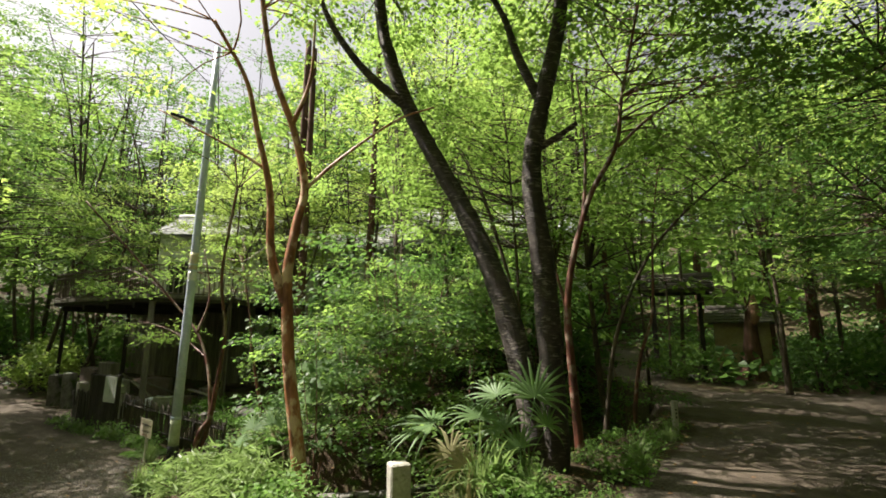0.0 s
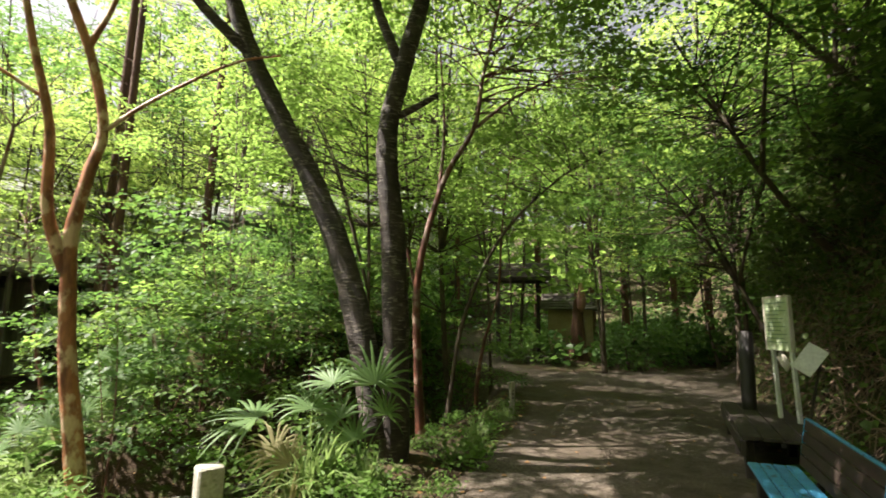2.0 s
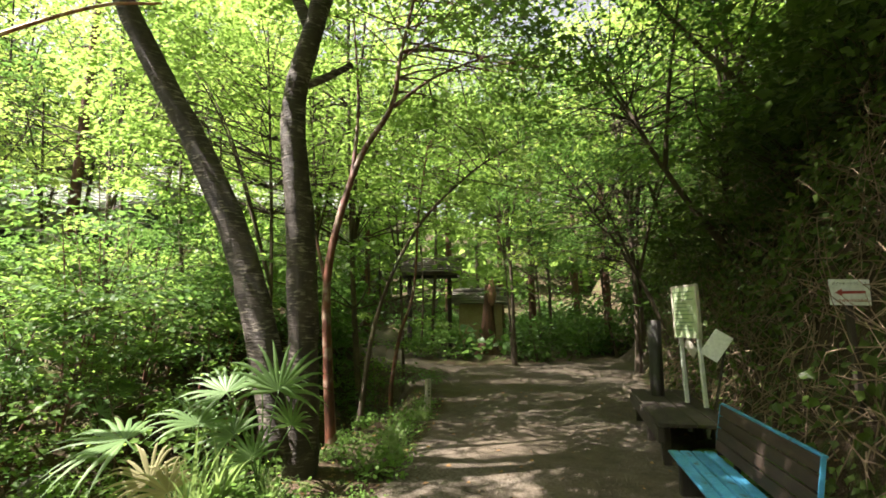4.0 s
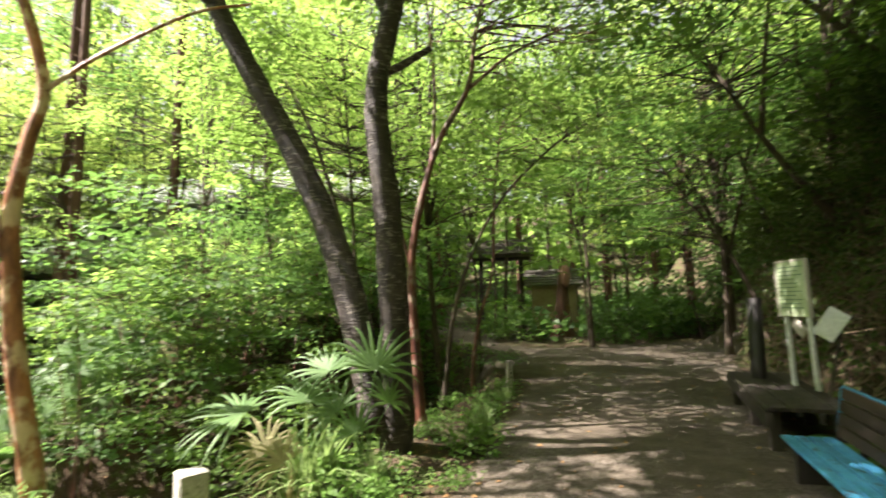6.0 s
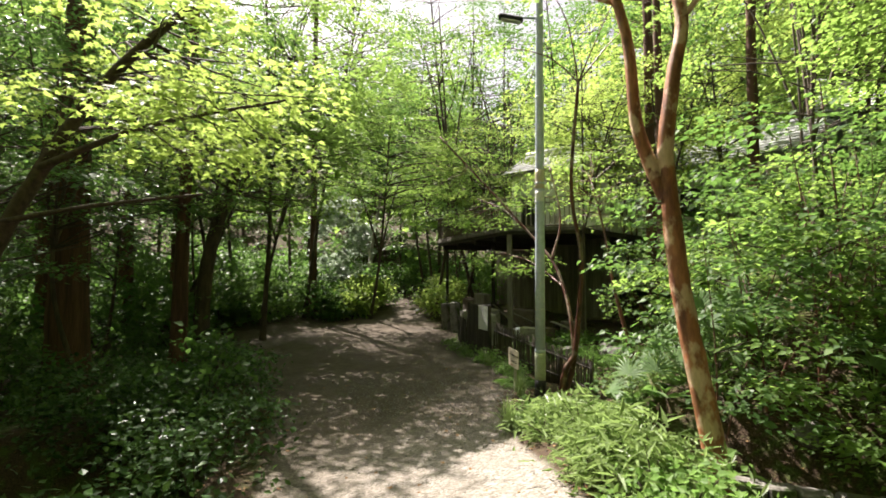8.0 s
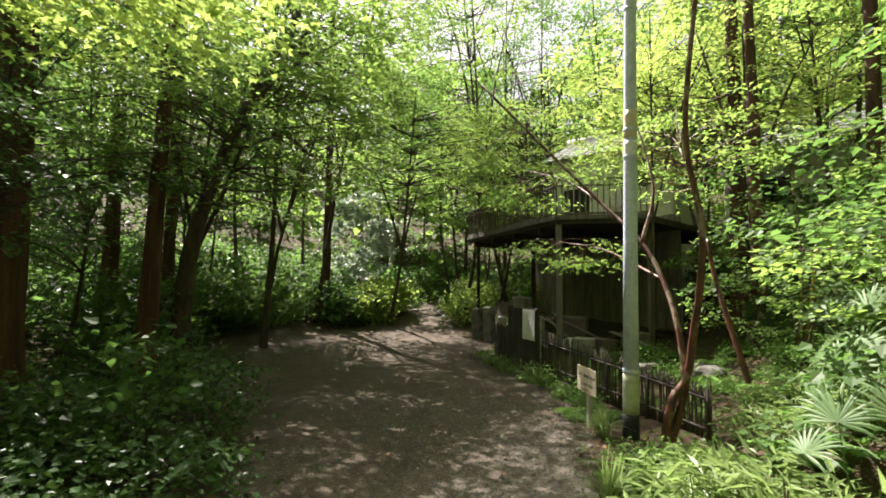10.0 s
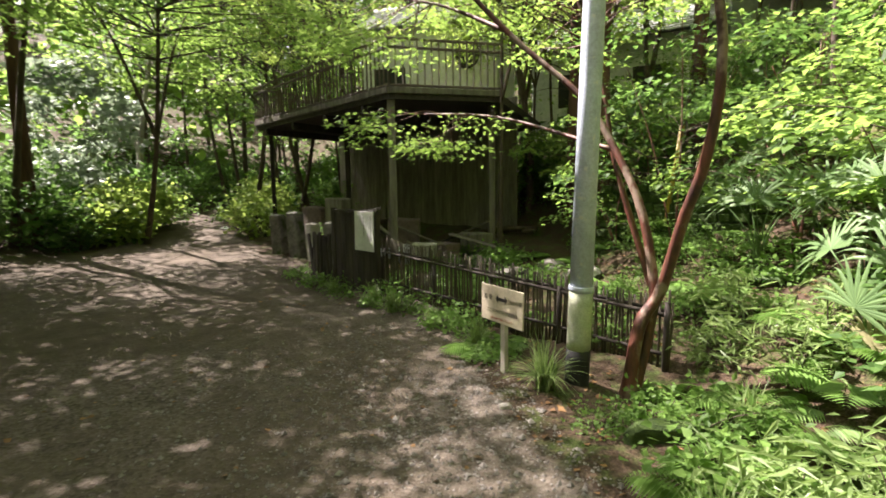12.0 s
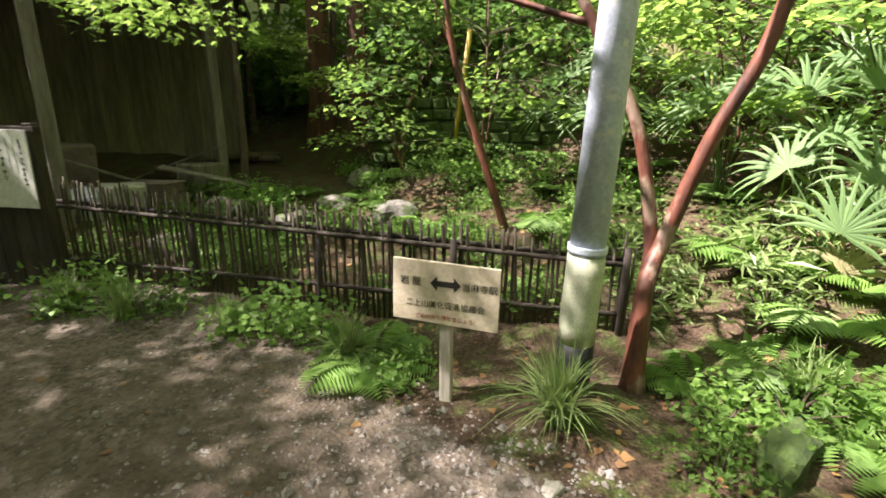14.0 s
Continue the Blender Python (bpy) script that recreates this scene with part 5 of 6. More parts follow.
def stone_ledge():
    a, b = np.array((5.35, 4.35)), np.array((7.3, 6.35))
    c, d = (a + b) / 2, b - a
    th = thing("timber_platform", (c[0], c[1], zat(*c)), math.degrees(math.atan2(d[1], d[0])), "low dark wet timber platform against the bank", "platform")
    L = float(np.linalg.norm(d))
    for i in range(4):
        part("plank", box_bm((L, 0.19, 0.045), (0, 0.36 - i * 0.2, 0.42), (0, 0, 0), 0.006, 0.003), M_DARKWOOD, th)
    part("front_beam", box_bm((L, 0.07, 0.16), (0, 0.44, 0.31), (0, 0, 0), 0.008), M_DARKWOOD, th)
    for x in (-0.45, -0.05, 0.42):
        part("leg", box_bm((0.10, 0.10, 0.42), (x * L, 0.38, 0.18), (0, 0, 0), 0.01), M_DARKWOOD, th)
        part("leg", box_bm((0.10, 0.10, 0.42), (x * L, -0.2, 0.18), (0, 0, 0), 0.01), M_DARKWOOD, th)


stone_ledge()


def info_board():
    at = (6.42, 5.18, zat(6.42, 5.18))
    base = 0.52
    th = thing("information_board", (at[0], at[1], base), -114, "pale green information board on two white legs", "sign")
    rz = 0
    b = part("panel", box_bm((0.56, 0.03, 0.70), (0, 0, 1.10), (0, 0, 0), 0.004), M_PALEGREEN, th)
    part("panel_frame", box_bm((0.03, 0.045, 0.72), (-0.285, 0, 1.10), (0, 0, 0), 0.004), M_POSTWOOD, th)
    part("panel_frame", box_bm((0.03, 0.045, 0.72), (0.285, 0, 1.10), (0, 0, 0), 0.004), M_POSTWOOD, th)
    part("panel_frame", box_bm((0.60, 0.045, 0.025), (0, 0, 1.46), (0, 0, 0), 0.004), M_POSTWOOD, th)
    g = np.random.default_rng(4)
    for i in range(11):
        w = g.uniform(0.28, 0.46)
        part("writing_bar", box_bm((w, 0.001, 0.014), (-0.24 + w / 2, -0.0165, 1.38 - i * 0.052), (0, 0, 0), 0), M_GREENINK, b)
    for x, h in ((-0.20, 0.78), (0.22, 0.84)):
        part("leg", box_bm((0.05, 0.045, h + 0.55), (x, 0.03, h / 2 - 0.25), (0, -2, 0), 0.005, 0.003), M_WHITE, th, "white painted wooden leg")
    part("brace", box_bm((0.26, 0.02, 0.16), (0, 0.03, 0.62), (0, 40, 0), 0.004), M_POSTWOOD, th)


info_board()
V, F = tube(np.array([(0, 0, -0.3), (0.0, 0.0, 0.6), (0.06, 0.02, 1.58)]), [0.105, 0.10, 0.095], 14, True, 0.04)
ob = new("timber_post", mesh_from("timber_post", V, F, M_CHAR, True))
ob.matrix_basis = pose(6.72, 5.96, zat(6.72, 5.96))
tagged(ob, "dark round timber post at the platform's end", "post")
th = thing("fallen_board", (6.13, 4.61, 1.02), -62, "white board hanging askew on the bank", "board")
part("board", box_bm((0.22, 0.012, 0.36), (0, 0, 0.18), (-14, 34, 0), 0.002), M_WHITE, th)
part("stick", box_bm((0.03, 0.03, 1.2), (-0.02, 0.05, -0.35), (-6, 12, 0), 0.004), M_DARKWOOD, th)


def trail_sign():
    th = thing("trail_sign", (5.6, 2.98, 1.76), -36, "white trail sign with a red-brown arrow on the bank", "sign")
    b = part("board", box_bm((0.34, 0.016, 0.235), (0, 0, 0), (0, 2, 0), 0.002), M_WHITE, th)
    f = (90, 0, 0)
    writing("ダイヤモンドトレール", 0.030, (0, -0.0088, 0.078), f, M_INK, b)
    part("arrow", flat_shape([(-0.13, 0), (-0.07, 0.034), (-0.07, 0.013), (0.13, 0.013), (0.13, -0.013), (-0.07, -0.013), (-0.07, -0.034)], (0, -0.0085, 0.0), f), M_REDINK, b)
    writing("大阪府営自然遊歩道", 0.031, (0, -0.0088, -0.078), f, M_REDINK, b)
    part("post", box_bm((0.05, 0.05, 2.0), (0, 0.04, -0.90), (0, 0, 0), 0.005), M_DARKWOOD, th)


trail_sign()
th = thing("marker_stake", (4.36, 9.0, zat(4.36, 9.0)), 10, "short white wooden marker stake at the path's edge", "stake")
part("stake", box_bm((0.095, 0.085, 0.62), (0, 0, 0.27), (1, 2, 0), 0.012, 0.004), M_POSTWOOD, th)
bm = bmesh.new()
for i in range(4):
    q = bmesh.ops.create_cube(bm, size=1.0)["verts"]
    bmesh.ops.scale(bm, vec=(0.03, 0.001, 0.04), verts=q)
    bmesh.ops.translate(bm, vec=(0.0, -0.0445, 0.50 - i * 0.07), verts=q)
part("lettering", bm, M_INK, th)
th = thing("concrete_post", (-0.47, 5.8, zat(-0.47, 5.8)), 20, "square pale weathered guard post beside the stream", "post")
part("shaft", box_bm((0.24, 0.20, 1.5), (0, 0, 0.20 - zat(-0.47, 5.8) - 0.75), (0, 0, 0), 0.02, 0.01, 2), M_PALESTONE, th)


def broken_stump():
    """The torn stump of a large cedar, pale red where it split."""
    x, y = 12.0, 18.15
    z = zat(x, y)
    th = thing("broken_stump", (x, y, z), 0, "tall torn cedar stump with a raw red split top", "tree stump")
    g = np.random.default_rng(2)
    L = smooth_line([(0, 0, -0.3), (0, 0, 0.5), (0.05, 0, 1.6), (0.12, 0, 2.9)], 14)
    R = 0.42 + 0.42 * np.exp(-np.linspace(0, 6, 14)) - 0.02 * np.arange(14)
    V, F = tube(L, R, 18, True, 0.12, 5)
    top = V.reshape(14, 18, 3)
    top[-1, :, 2] += g.uniform(-0.4, 0.45, 18)
    solid("trunk", mesh_from("trunk", top.reshape(-1, 3), F, M_CEDAR, True), th)
    V, F = tube(smooth_line([(0.0, -0.33, 2.0), (0.06, -0.28, 2.6), (0.16, -0.16, 3.25)], 8), [0.03, 0.16, 0.19, 0.20, 0.18, 0.13, 0.09, 0.02], 9, True, 0.2, 3)
    solid("torn_wood", mesh_from("torn_wood", V, F, surface("raw_red_wood", [(0.3, (0.30, 0.13, 0.09)), (0.7, (0.52, 0.30, 0.23))], 10, 0.8, 0.5, (1, 1, 0.1)), True), th, "raw pinkish split wood")


broken_stump()
V, F = tube(np.array([(0, 0, 0), (0.1, -0.05, 0.9), (0.22, -0.1, 1.9)]), [0.038, 0.038, 0.038], 10)
th = thing("cable_guard", (-3.65, 14.87, zat(-3.65, 14.87)), 0, "yellow plastic guard tube on a stay cable", "guard tube")
solid("tube", mesh_from("tube", V, F, M_YELLOW, True), th)
V, F = tube(np.array([(0.2, -0.09, 1.7), (0.9, -0.4, 7.0)]), [0.006, 0.006], 5)
solid("stay_cable", mesh_from("stay_cable", V, F, M_WIRE), th)

# ---- plants ----
def scaled(x, y, k, rz, dz=0.0, tip=(0, 0)):
    return pose(x, y, zat(x, y) + dz, tip[0], tip[1], rz) @ Matrix.Scale(k, 4)


def place_copies(kinds, spots, g, lo=0.75, hi=1.3, dz=-0.03):
    """The first spot of each kind holds the built one; the rest are copies, turned and sized."""
    for n, (x, y) in enumerate(spots):
        ob = kinds[n % len(kinds)]
        m = scaled(x, y, g.uniform(lo, hi), g.uniform(0, 360), dz)
        if n < len(kinds):
            ob.matrix_basis = m
        else:
            c = copy_thing(ob, Matrix.Identity(4))
            c.matrix_basis = m


def spots_in(n, g, xr, yr, off=0.25, test=None, apart=0.5, wet=True):
    out = []
    for _ in range(n * 60):
        x, y = g.uniform(*xr), g.uniform(*yr)
        d = min(float(beyond(np.array(x), np.array(y), q)) for q in (LEFT_PATH, RIGHT_PATH, BACK_PATH))
        if d < off or (test and not test(x, y)) or (not wet and float(beyond(np.array(x), np.array(y), GULLY)) < 0.1):
            continue
        if all((x - a) ** 2 + (y - b) ** 2 > apart * apart for a, b in out):
            out.append((x, y))
        if len(out) == n:
            break
    return out


def sapling(name, h, spread, sprays, leaves, seed, leaf=0.088, per=84, shape="broad", pad=0.62, label="", group=""):
    g = np.random.default_rng(seed)
    trunks = [([(0, 0, -0.2), (g.normal(0, 0.06), g.normal(0, 0.06), 0.5 * h), (g.normal(0, 0.2), g.normal(0, 0.2), h)], 0.018, 0.005)]
    for k in range(2):
        a = g.uniform(0, 6.28)
        trunks.append(([(0, 0, 0.0), (0.25 * spread * math.cos(a), 0.25 * spread * math.sin(a), 0.45 * h), (0.6 * spread * math.cos(a), 0.6 * spread * math.sin(a), 0.85 * h)], 0.013, 0.004))
    return tree(name, (0, 0, 0), trunks, [((0, 0, 0.62 * h), (spread, spread, 0.40 * h), sprays, 0)], M_RUST, leaves, label, "sapling", group, leaf, 0.22, shape, per, pad, 6, 0.006, 0.04, seed, 0.12, tiers=3)


gp = np.random.default_rng(33)
SAPS = [sapling("maple_sapling", 2.2, 1.3, 12, L_MAPLE, 301, shape="broad", label="young maple with flat layered sprays of green leaves", group="maple saplings"),
        sapling("maple_sapling", 1.7, 1.25, 11, L_MAPLE, 302, shape="broad", label="young maple with flat layered sprays of green leaves", group="maple saplings"),
        sapling("maple_sapling", 2.9, 1.4, 16, L_DEEP, 303, shape="broad", label="young maple with flat layered sprays of green leaves", group="maple saplings")]
centre = spots_in(17, gp, (-4.4, 1.2), (8.7, 11.8), 0.5, lambda x, y: not (x < -2.0 and y < 12.0) or (-3.0 < x and y < 9.4), 0.62, True)
hill = spots_in(34, gp, (-7.0, 4.5), (11.6, 19.5), 0.5, lambda x, y: (x + 4.3) * 0.63 + (y - 10.3) * 0.78 > 3.2 and not (x < -5.0 and y > 13.5), 0.9, True)
place_copies(SAPS, centre + hill, gp, 0.85, 1.35)

BUSH = [bush("leafy_shrub", (0, 0, 0), (0.75, 0.75, 0.55), 30, 20, 0.132, L_SHRUB, "rounded green shrub of the woodland floor", 311, "broad", group="woodland shrubs", clump=0.17),
        bush("leafy_shrub", (0, 0, 0), (0.9, 0.8, 0.7), 34, 20, 0.13, L_DEEP, "dark green shrub of the woodland floor", 312, "broad", group="woodland shrubs", clump=0.18),
        bush("leafy_shrub", (0, 0, 0), (0.7, 0.9, 0.45), 30, 20, 0.11, L_SHRUB, "low spreading green shrub", 313, "oval", group="woodland shrubs", clump=0.17),
        bush("leafy_shrub", (0, 0, 0), (0.8, 0.8, 0.8), 34, 20, 0.14, L_DEEP, "dense dark evergreen shrub", 314, "broad", group="woodland shrubs", clump=0.2)]
left_wood = spots_in(72, gp, (-24, -8.2), (-1.5, 17), 0.35, lambda x, y: not (x > -10.3 and y > 6.5), 0.85)
far_left = spots_in(52, gp, (-34, -12), (9, 34), 0.5, lambda x, y: not (-15 < x < -5 and 15 < y < 20.5), 1.2)
clearing = spots_in(26, gp, (-21.8, -14.2), (7.5, 21.5), 0.35, lambda x, y: not (x > -16 and y > 16.5), 0.8)
behind_deck = spots_in(6, gp, (-13.5, -5.0), (19.3, 21.8), 0.4, lambda x, y: not (-12.2 < x < -6.8), 0.9)
back = spots_in(40, gp, (-5.5, 8), (11.5, 24), 0.35, lambda x, y: (x + 4.3) * 0.63 + (y - 10.3) * 0.78 > (2.4 if x > 0.5 else 5.4), 1.0)
right_back = spots_in(46, gp, (6.8, 24), (12.5, 27), 0.4, lambda x, y: not (11.0 < x < 14.3 and 17 < y < 21.5) and abs((x - 6.0) * 0.822 - (y - 9.5) * 0.570) > 1.3, 0.95)
place_copies(BUSH, far_left + back + right_back, gp, 0.8, 1.5, -0.08)
for x, y in clearing + behind_deck:
    c = copy_thing(BUSH[int(gp.integers(3))], Matrix.Identity(4))
    c.matrix_basis = scaled(x, y, gp.uniform(0.95, 1.5), gp.uniform(0, 360), -0.05)
for x, y in left_wood:
    c = copy_thing(BUSH[int(gp.integers(4))], Matrix.Identity(4))
    c.matrix_basis = scaled(x, y, gp.uniform(0.5, 0.85) * (1.0 if x > -14.5 else 1.5), gp.uniform(0, 360), -0.05)

GLOSS = [bush("evergreen_shrub", (0, 0, 0), (0.8, 0.8, 0.55), 36, 30, 0.095, L_GLOSSY, "glossy dark evergreen shrub over the stream", 321, "oval", group="stream shrubs", clump=0.17)]
place_copies(GLOSS, [(-6.7, 3.5), (-7.6, 4.3), (-6.0, 2.6), (-8.6, 4.9), (-7.3, 2.2), (-5.2, 2.2), (-9.6, 5.5), (-8.7, 3.0), (-6.35, 4.45), (-7.1, 5.2), (-7.9, 5.7), (-8.7, 6.2), (-9.7, 6.7), (-8.1, 4.9), (-9.3, 4.3), (-10.4, 4.6), (-10.6, 6.2), (-11.5, 5.6), (-11.6, 7.3), (-12.6, 7.6), (-5.6, 3.5), (-6.9, 2.9), (-12.4, 6.4), (-13.6, 8.6)], gp, 0.75, 1.1, -0.3)
SASA = [bush("bamboo_grass", (0, 0, 0), (0.42, 0.42, 0.32), 20, 16, 0.22, L_GRASS, "bright green bamboo grass with long blades", 331, "long", category="bamboo grass", group="bamboo grass", clump=0.13, stems=16),
        bush("bamboo_grass", (0, 0, 0), (0.38, 0.45, 0.40), 20, 16, 0.20, L_GRASS, "bright green bamboo grass with long blades", 332, "long", category="bamboo grass", group="bamboo grass", clump=0.13, stems=16)]
place_copies(SASA, [(-2.45, 6.0), (-2.2, 6.35), (-2.6, 6.35), (-2.75, 6.75), (-2.35, 6.6), (-1.95, 6.1), (-3.1, 7.2), (-2.6, 6.95), (-1.7, 6.3), (-2.9, 7.0), (-3.8, 7.6), (-3.5, 9.95), (-3.9, 10.5), (-2.3, 10.0), (-3.6, 11.2), (-3.2, 8.95), (-3.15, 10.2), (-2.75, 6.2), (-2.1, 5.7), (-3.3, 7.6), (-2.3, 6.2), (-2.62, 6.55), (-2.95, 6.95), (-3.25, 7.3), (-3.55, 7.65), (-3.85, 8.05), (-2.45, 6.9), (-2.85, 7.35), (-2.15, 6.55), (-3.4, 8.0), (-4.1, 8.35), (-1.9, 6.3)], gp, 0.6, 0.95, -0.04)
VERGE = [bush("verge_herb", (0, 0, 0), (0.30, 0.30, 0.16), 18, 20, 0.065, L_SHRUB, "low leafy herbs at the path's edge", 341, "oval", category="herb", group="verge herbs", clump=0.10, stems=4),
         bush("verge_herb", (0, 0, 0), (0.34, 0.30, 0.20), 18, 20, 0.07, L_FERN, "low leafy herbs at the path's edge", 342, "broad", category="herb", group="verge herbs", clump=0.10, stems=4)]
herbs = [(-4.95, 9.15), (-4.6, 9.4), (-4.2, 9.3), (-4.55, 8.85), (-4.4, 8.4), (1.7, 5.3), (2.2, 6.1), (1.9, 6.6), (2.7, 6.7), (2.4, 7.4), (3.1, 7.4), (3.4, 8.1), (3.0, 8.4), (3.9, 8.6), (4.5, 9.4), (0.4, 5.9), (0.9, 5.5), (-6.3, 11.3), (-7.4, 12.2), (-8.0, 12.6), (-9.2, 13.4), (-9.7, 13.7), (-8.8, 12.9), (-10.4, 14.3), (-5.9, 10.5), (-6.6, 11.5), (-4.0, 9.0), (-3.8, 8.6), (-3.5, 8.6), (-3.3, 9.3), (-3.6, 9.6), (-4.25, 8.1), (-1.5, 5.3), (-1.1, 5.5), (-0.8, 5.25), (-0.2, 5.2), (0.2, 5.05), (0.55, 5.1), (-1.75, 5.55), (0.9, 5.2), (-0.95, 5.9), (-1.3, 6.1), (0.95, 6.6), (0.65, 6.75), (1.05, 6.9), (0.4, 6.6), (-1.8, 5.0), (-1.4, 4.95), (-0.9, 4.9), (-0.45, 4.9), (0.0, 4.8), (0.4, 4.75), (0.9, 4.9), (-1.6, 6.6), (-1.3, 7.0), (-2.2, 7.2), (-2.8, 7.3), (-1.0, 6.7), (-3.2, 7.4), (-2.5, 8.3), (-1.5, 8.3), (-0.6, 8.4), (-2.0, 6.9), (-3.0, 8.3)]
herbs += spots_in(60, gp, (-8.2, -2.6), (10.6, 16), 0.2, lambda x, y: (x + 4.3) * 0.63 + (y - 10.3) * 0.78 > 0.3, 0.36)
herbs = [(x, y) for x, y in herbs if not (-1.6 < x < 1.05 and y < 5.65) and math.hypot(x + 4.5, y - 8.95) > 0.34 and not (-4.05 < x < -3.2 and 8.5 < y < 9.7)]
herbs += [(-1.35, 5.75), (-1.0, 6.05), (-0.15, 5.45), (0.75, 5.35), (1.05, 5.2), (0.1, 6.1), (1.15, 5.5), (-1.5, 6.15), (-0.75, 6.2)]
place_copies(VERGE, herbs, gp, 0.55, 1.0, -0.02)


def tuft(name, blades, length, seed, label, group, leaves=L_GRASS, width=0.006):
    g = np.random.default_rng(seed)
    th = thing(name, (0, 0, 0), 0, label, "grass", group)
    n = 6
    a, lean, L = g.uniform(0, 6.283, blades), g.uniform(0.15, 1.0, blades), length * g.uniform(0.6, 1.1, blades)
    u = np.linspace(0, 1, n)
    r = L[:, None] * lean[:, None] * (0.30 * u + 0.55 * u * u)
    h = L[:, None] * (u * (1.0 - 0.25 * lean[:, None]) - 0.62 * lean[:, None] * u**2.4)
    bx, by = g.normal(0, 0.035, blades), g.normal(0, 0.035, blades)
    mid = np.stack([bx[:, None] + np.cos(a)[:, None] * r, by[:, None] + np.sin(a)[:, None] * r, h], -1)
    side = np.stack([-np.sin(a), np.cos(a), 0 * a], -1)[:, None] * (width * (1 - u**2) + 0.0004)[None, :, None]
    V = np.stack([mid - side, mid + side], 2).reshape(-1, 3)
    i = (np.arange(blades)[:, None] * n * 2 + 2 * np.arange(n - 1)[None]).ravel()
    solid("foliage", mesh_fast("foliage", V, np.stack([i, i + 1, i + 3, i + 2], 1), leaves, True), th)
    return th


TUFTS = [tuft("grass_tuft", 190, 0.62, 351, "full tuft of arching green sedge", "sedge tufts"), tuft("grass_tuft", 130, 0.50, 352, "tuft of arching green sedge", "sedge tufts")]
place_copies(TUFTS, [(-5.13, 9.72), (-6.85, 11.55), (-8.05, 12.5), (3.3, 7.7), (2.6, 6.5), (-4.0, 9.35), (-6.15, 10.9), (-9.1, 13.2), (0.1, 6.2), (-7.6, 12.15), (1.0, 5.4), (3.9, 8.3), (-4.55, 7.9)], gp, 0.7, 1.1)
TUFTS[0].matrix_basis = scaled(-5.36, 9.70, 0.92, 20)
BLADES = [tuft("grass_tuft", 50, 1.15, 354, "upright tuft of broad yellow-green blades by the palms", "palm-side grass", L_GRASS, 0.018), tuft("grass_tuft", 26, 0.85, 355, "withered straw-coloured tuft below the palms", "palm-side grass", L_DRYPALM, 0.013)]
place_copies(BLADES, [(0.46, 5.66), (0.12, 5.62), (0.60, 5.60), (0.30, 5.50), (0.36, 5.74)], gp, 0.75, 1.1)
terrace = [tuft("grass_tuft", 150, 0.50, 353, "upright bright grass on the stone terrace", "terrace grass")]
place_copies(terrace, spots_in(26, gp, (-4.6, -0.4), (14.6, 17.2), 0.3, lambda x, y: (x + 4.3) * 0.63 + (y - 10.3) * 0.78 > 4.4, 0.35), gp, 0.8, 1.2)


def fern(seed, fronds=7, length=0.55):
    g = np.random.default_rng(seed)
    th = thing("fern", (0, 0, 0), 0, "green fern with arching feathery fronds", "fern", "ferns")
    for f in range(fronds):
        a = 6.283 * (f + g.uniform(-0.3, 0.3)) / fronds
        L = length * g.uniform(0.7, 1.15)
        u = np.linspace(0.12, 1, 20)
        mid = np.stack([np.cos(a) * L * 0.8 * u, np.sin(a) * L * 0.8 * u, L * (0.75 * u - 0.62 * u * u)], -1)
        C = np.repeat(mid, 2, 0)
        sgn = np.tile([1.0, -1.0], 20)
        out = np.stack([-np.sin(a) * sgn + 0.35 * np.cos(a), np.cos(a) * sgn + 0.35 * np.sin(a), np.full(40, -0.2)], -1)
        size = np.repeat(L * 0.34 * np.sin(np.pi * np.clip(u * 0.93 + 0.06, 0, 1)) ** 0.8, 2) + 0.01
        N = np.tile([0.15 * np.cos(a), 0.15 * np.sin(a), 1.0], (40, 1)) + g.normal(0, 0.12, (40, 3))
        solid("frond", leaf_mesh("frond", C, out, N, size, "long", L_FERN), th)
    return th


FERNS = [fern(361), fern(363, 8, 0.62), fern(365, 6, 0.45)]
ferns = [(-6.02, 10.72), (-5.95, 10.95), (-4.35, 9.75), (-4.1, 9.15), (-3.9, 9.6), (-3.5, 9.2), (4.4, 3.0), (4.9, 3.5), (4.2, 2.3), (5.4, 3.6), (5.8, 4.2), (-1.0, 6.6), (0.0, 6.8), (0.7, 6.0)]
ferns += [(-1.5, 6.8), (-2.4, 7.1), (-1.9, 8.4), (-0.9, 8.3), (-2.9, 7.6), (-1.2, 7.3), (-4.2, 8.6), (-3.9, 8.3), (-3.6, 8.9), (-3.7, 9.3), (-3.3, 9.7), (-3.1, 10.3), (-4.0, 8.9), (-3.2, 9.1), (-4.35, 8.25), (-2.9, 9.6)]
ferns += spots_in(24, gp, (-8, -2), (11, 15.5), 0.3, lambda x, y: (x + 4.3) * 0.63 + (y - 10.3) * 0.78 > 0.4, 0.5)
place_copies(FERNS, ferns, gp, 0.75, 1.25)


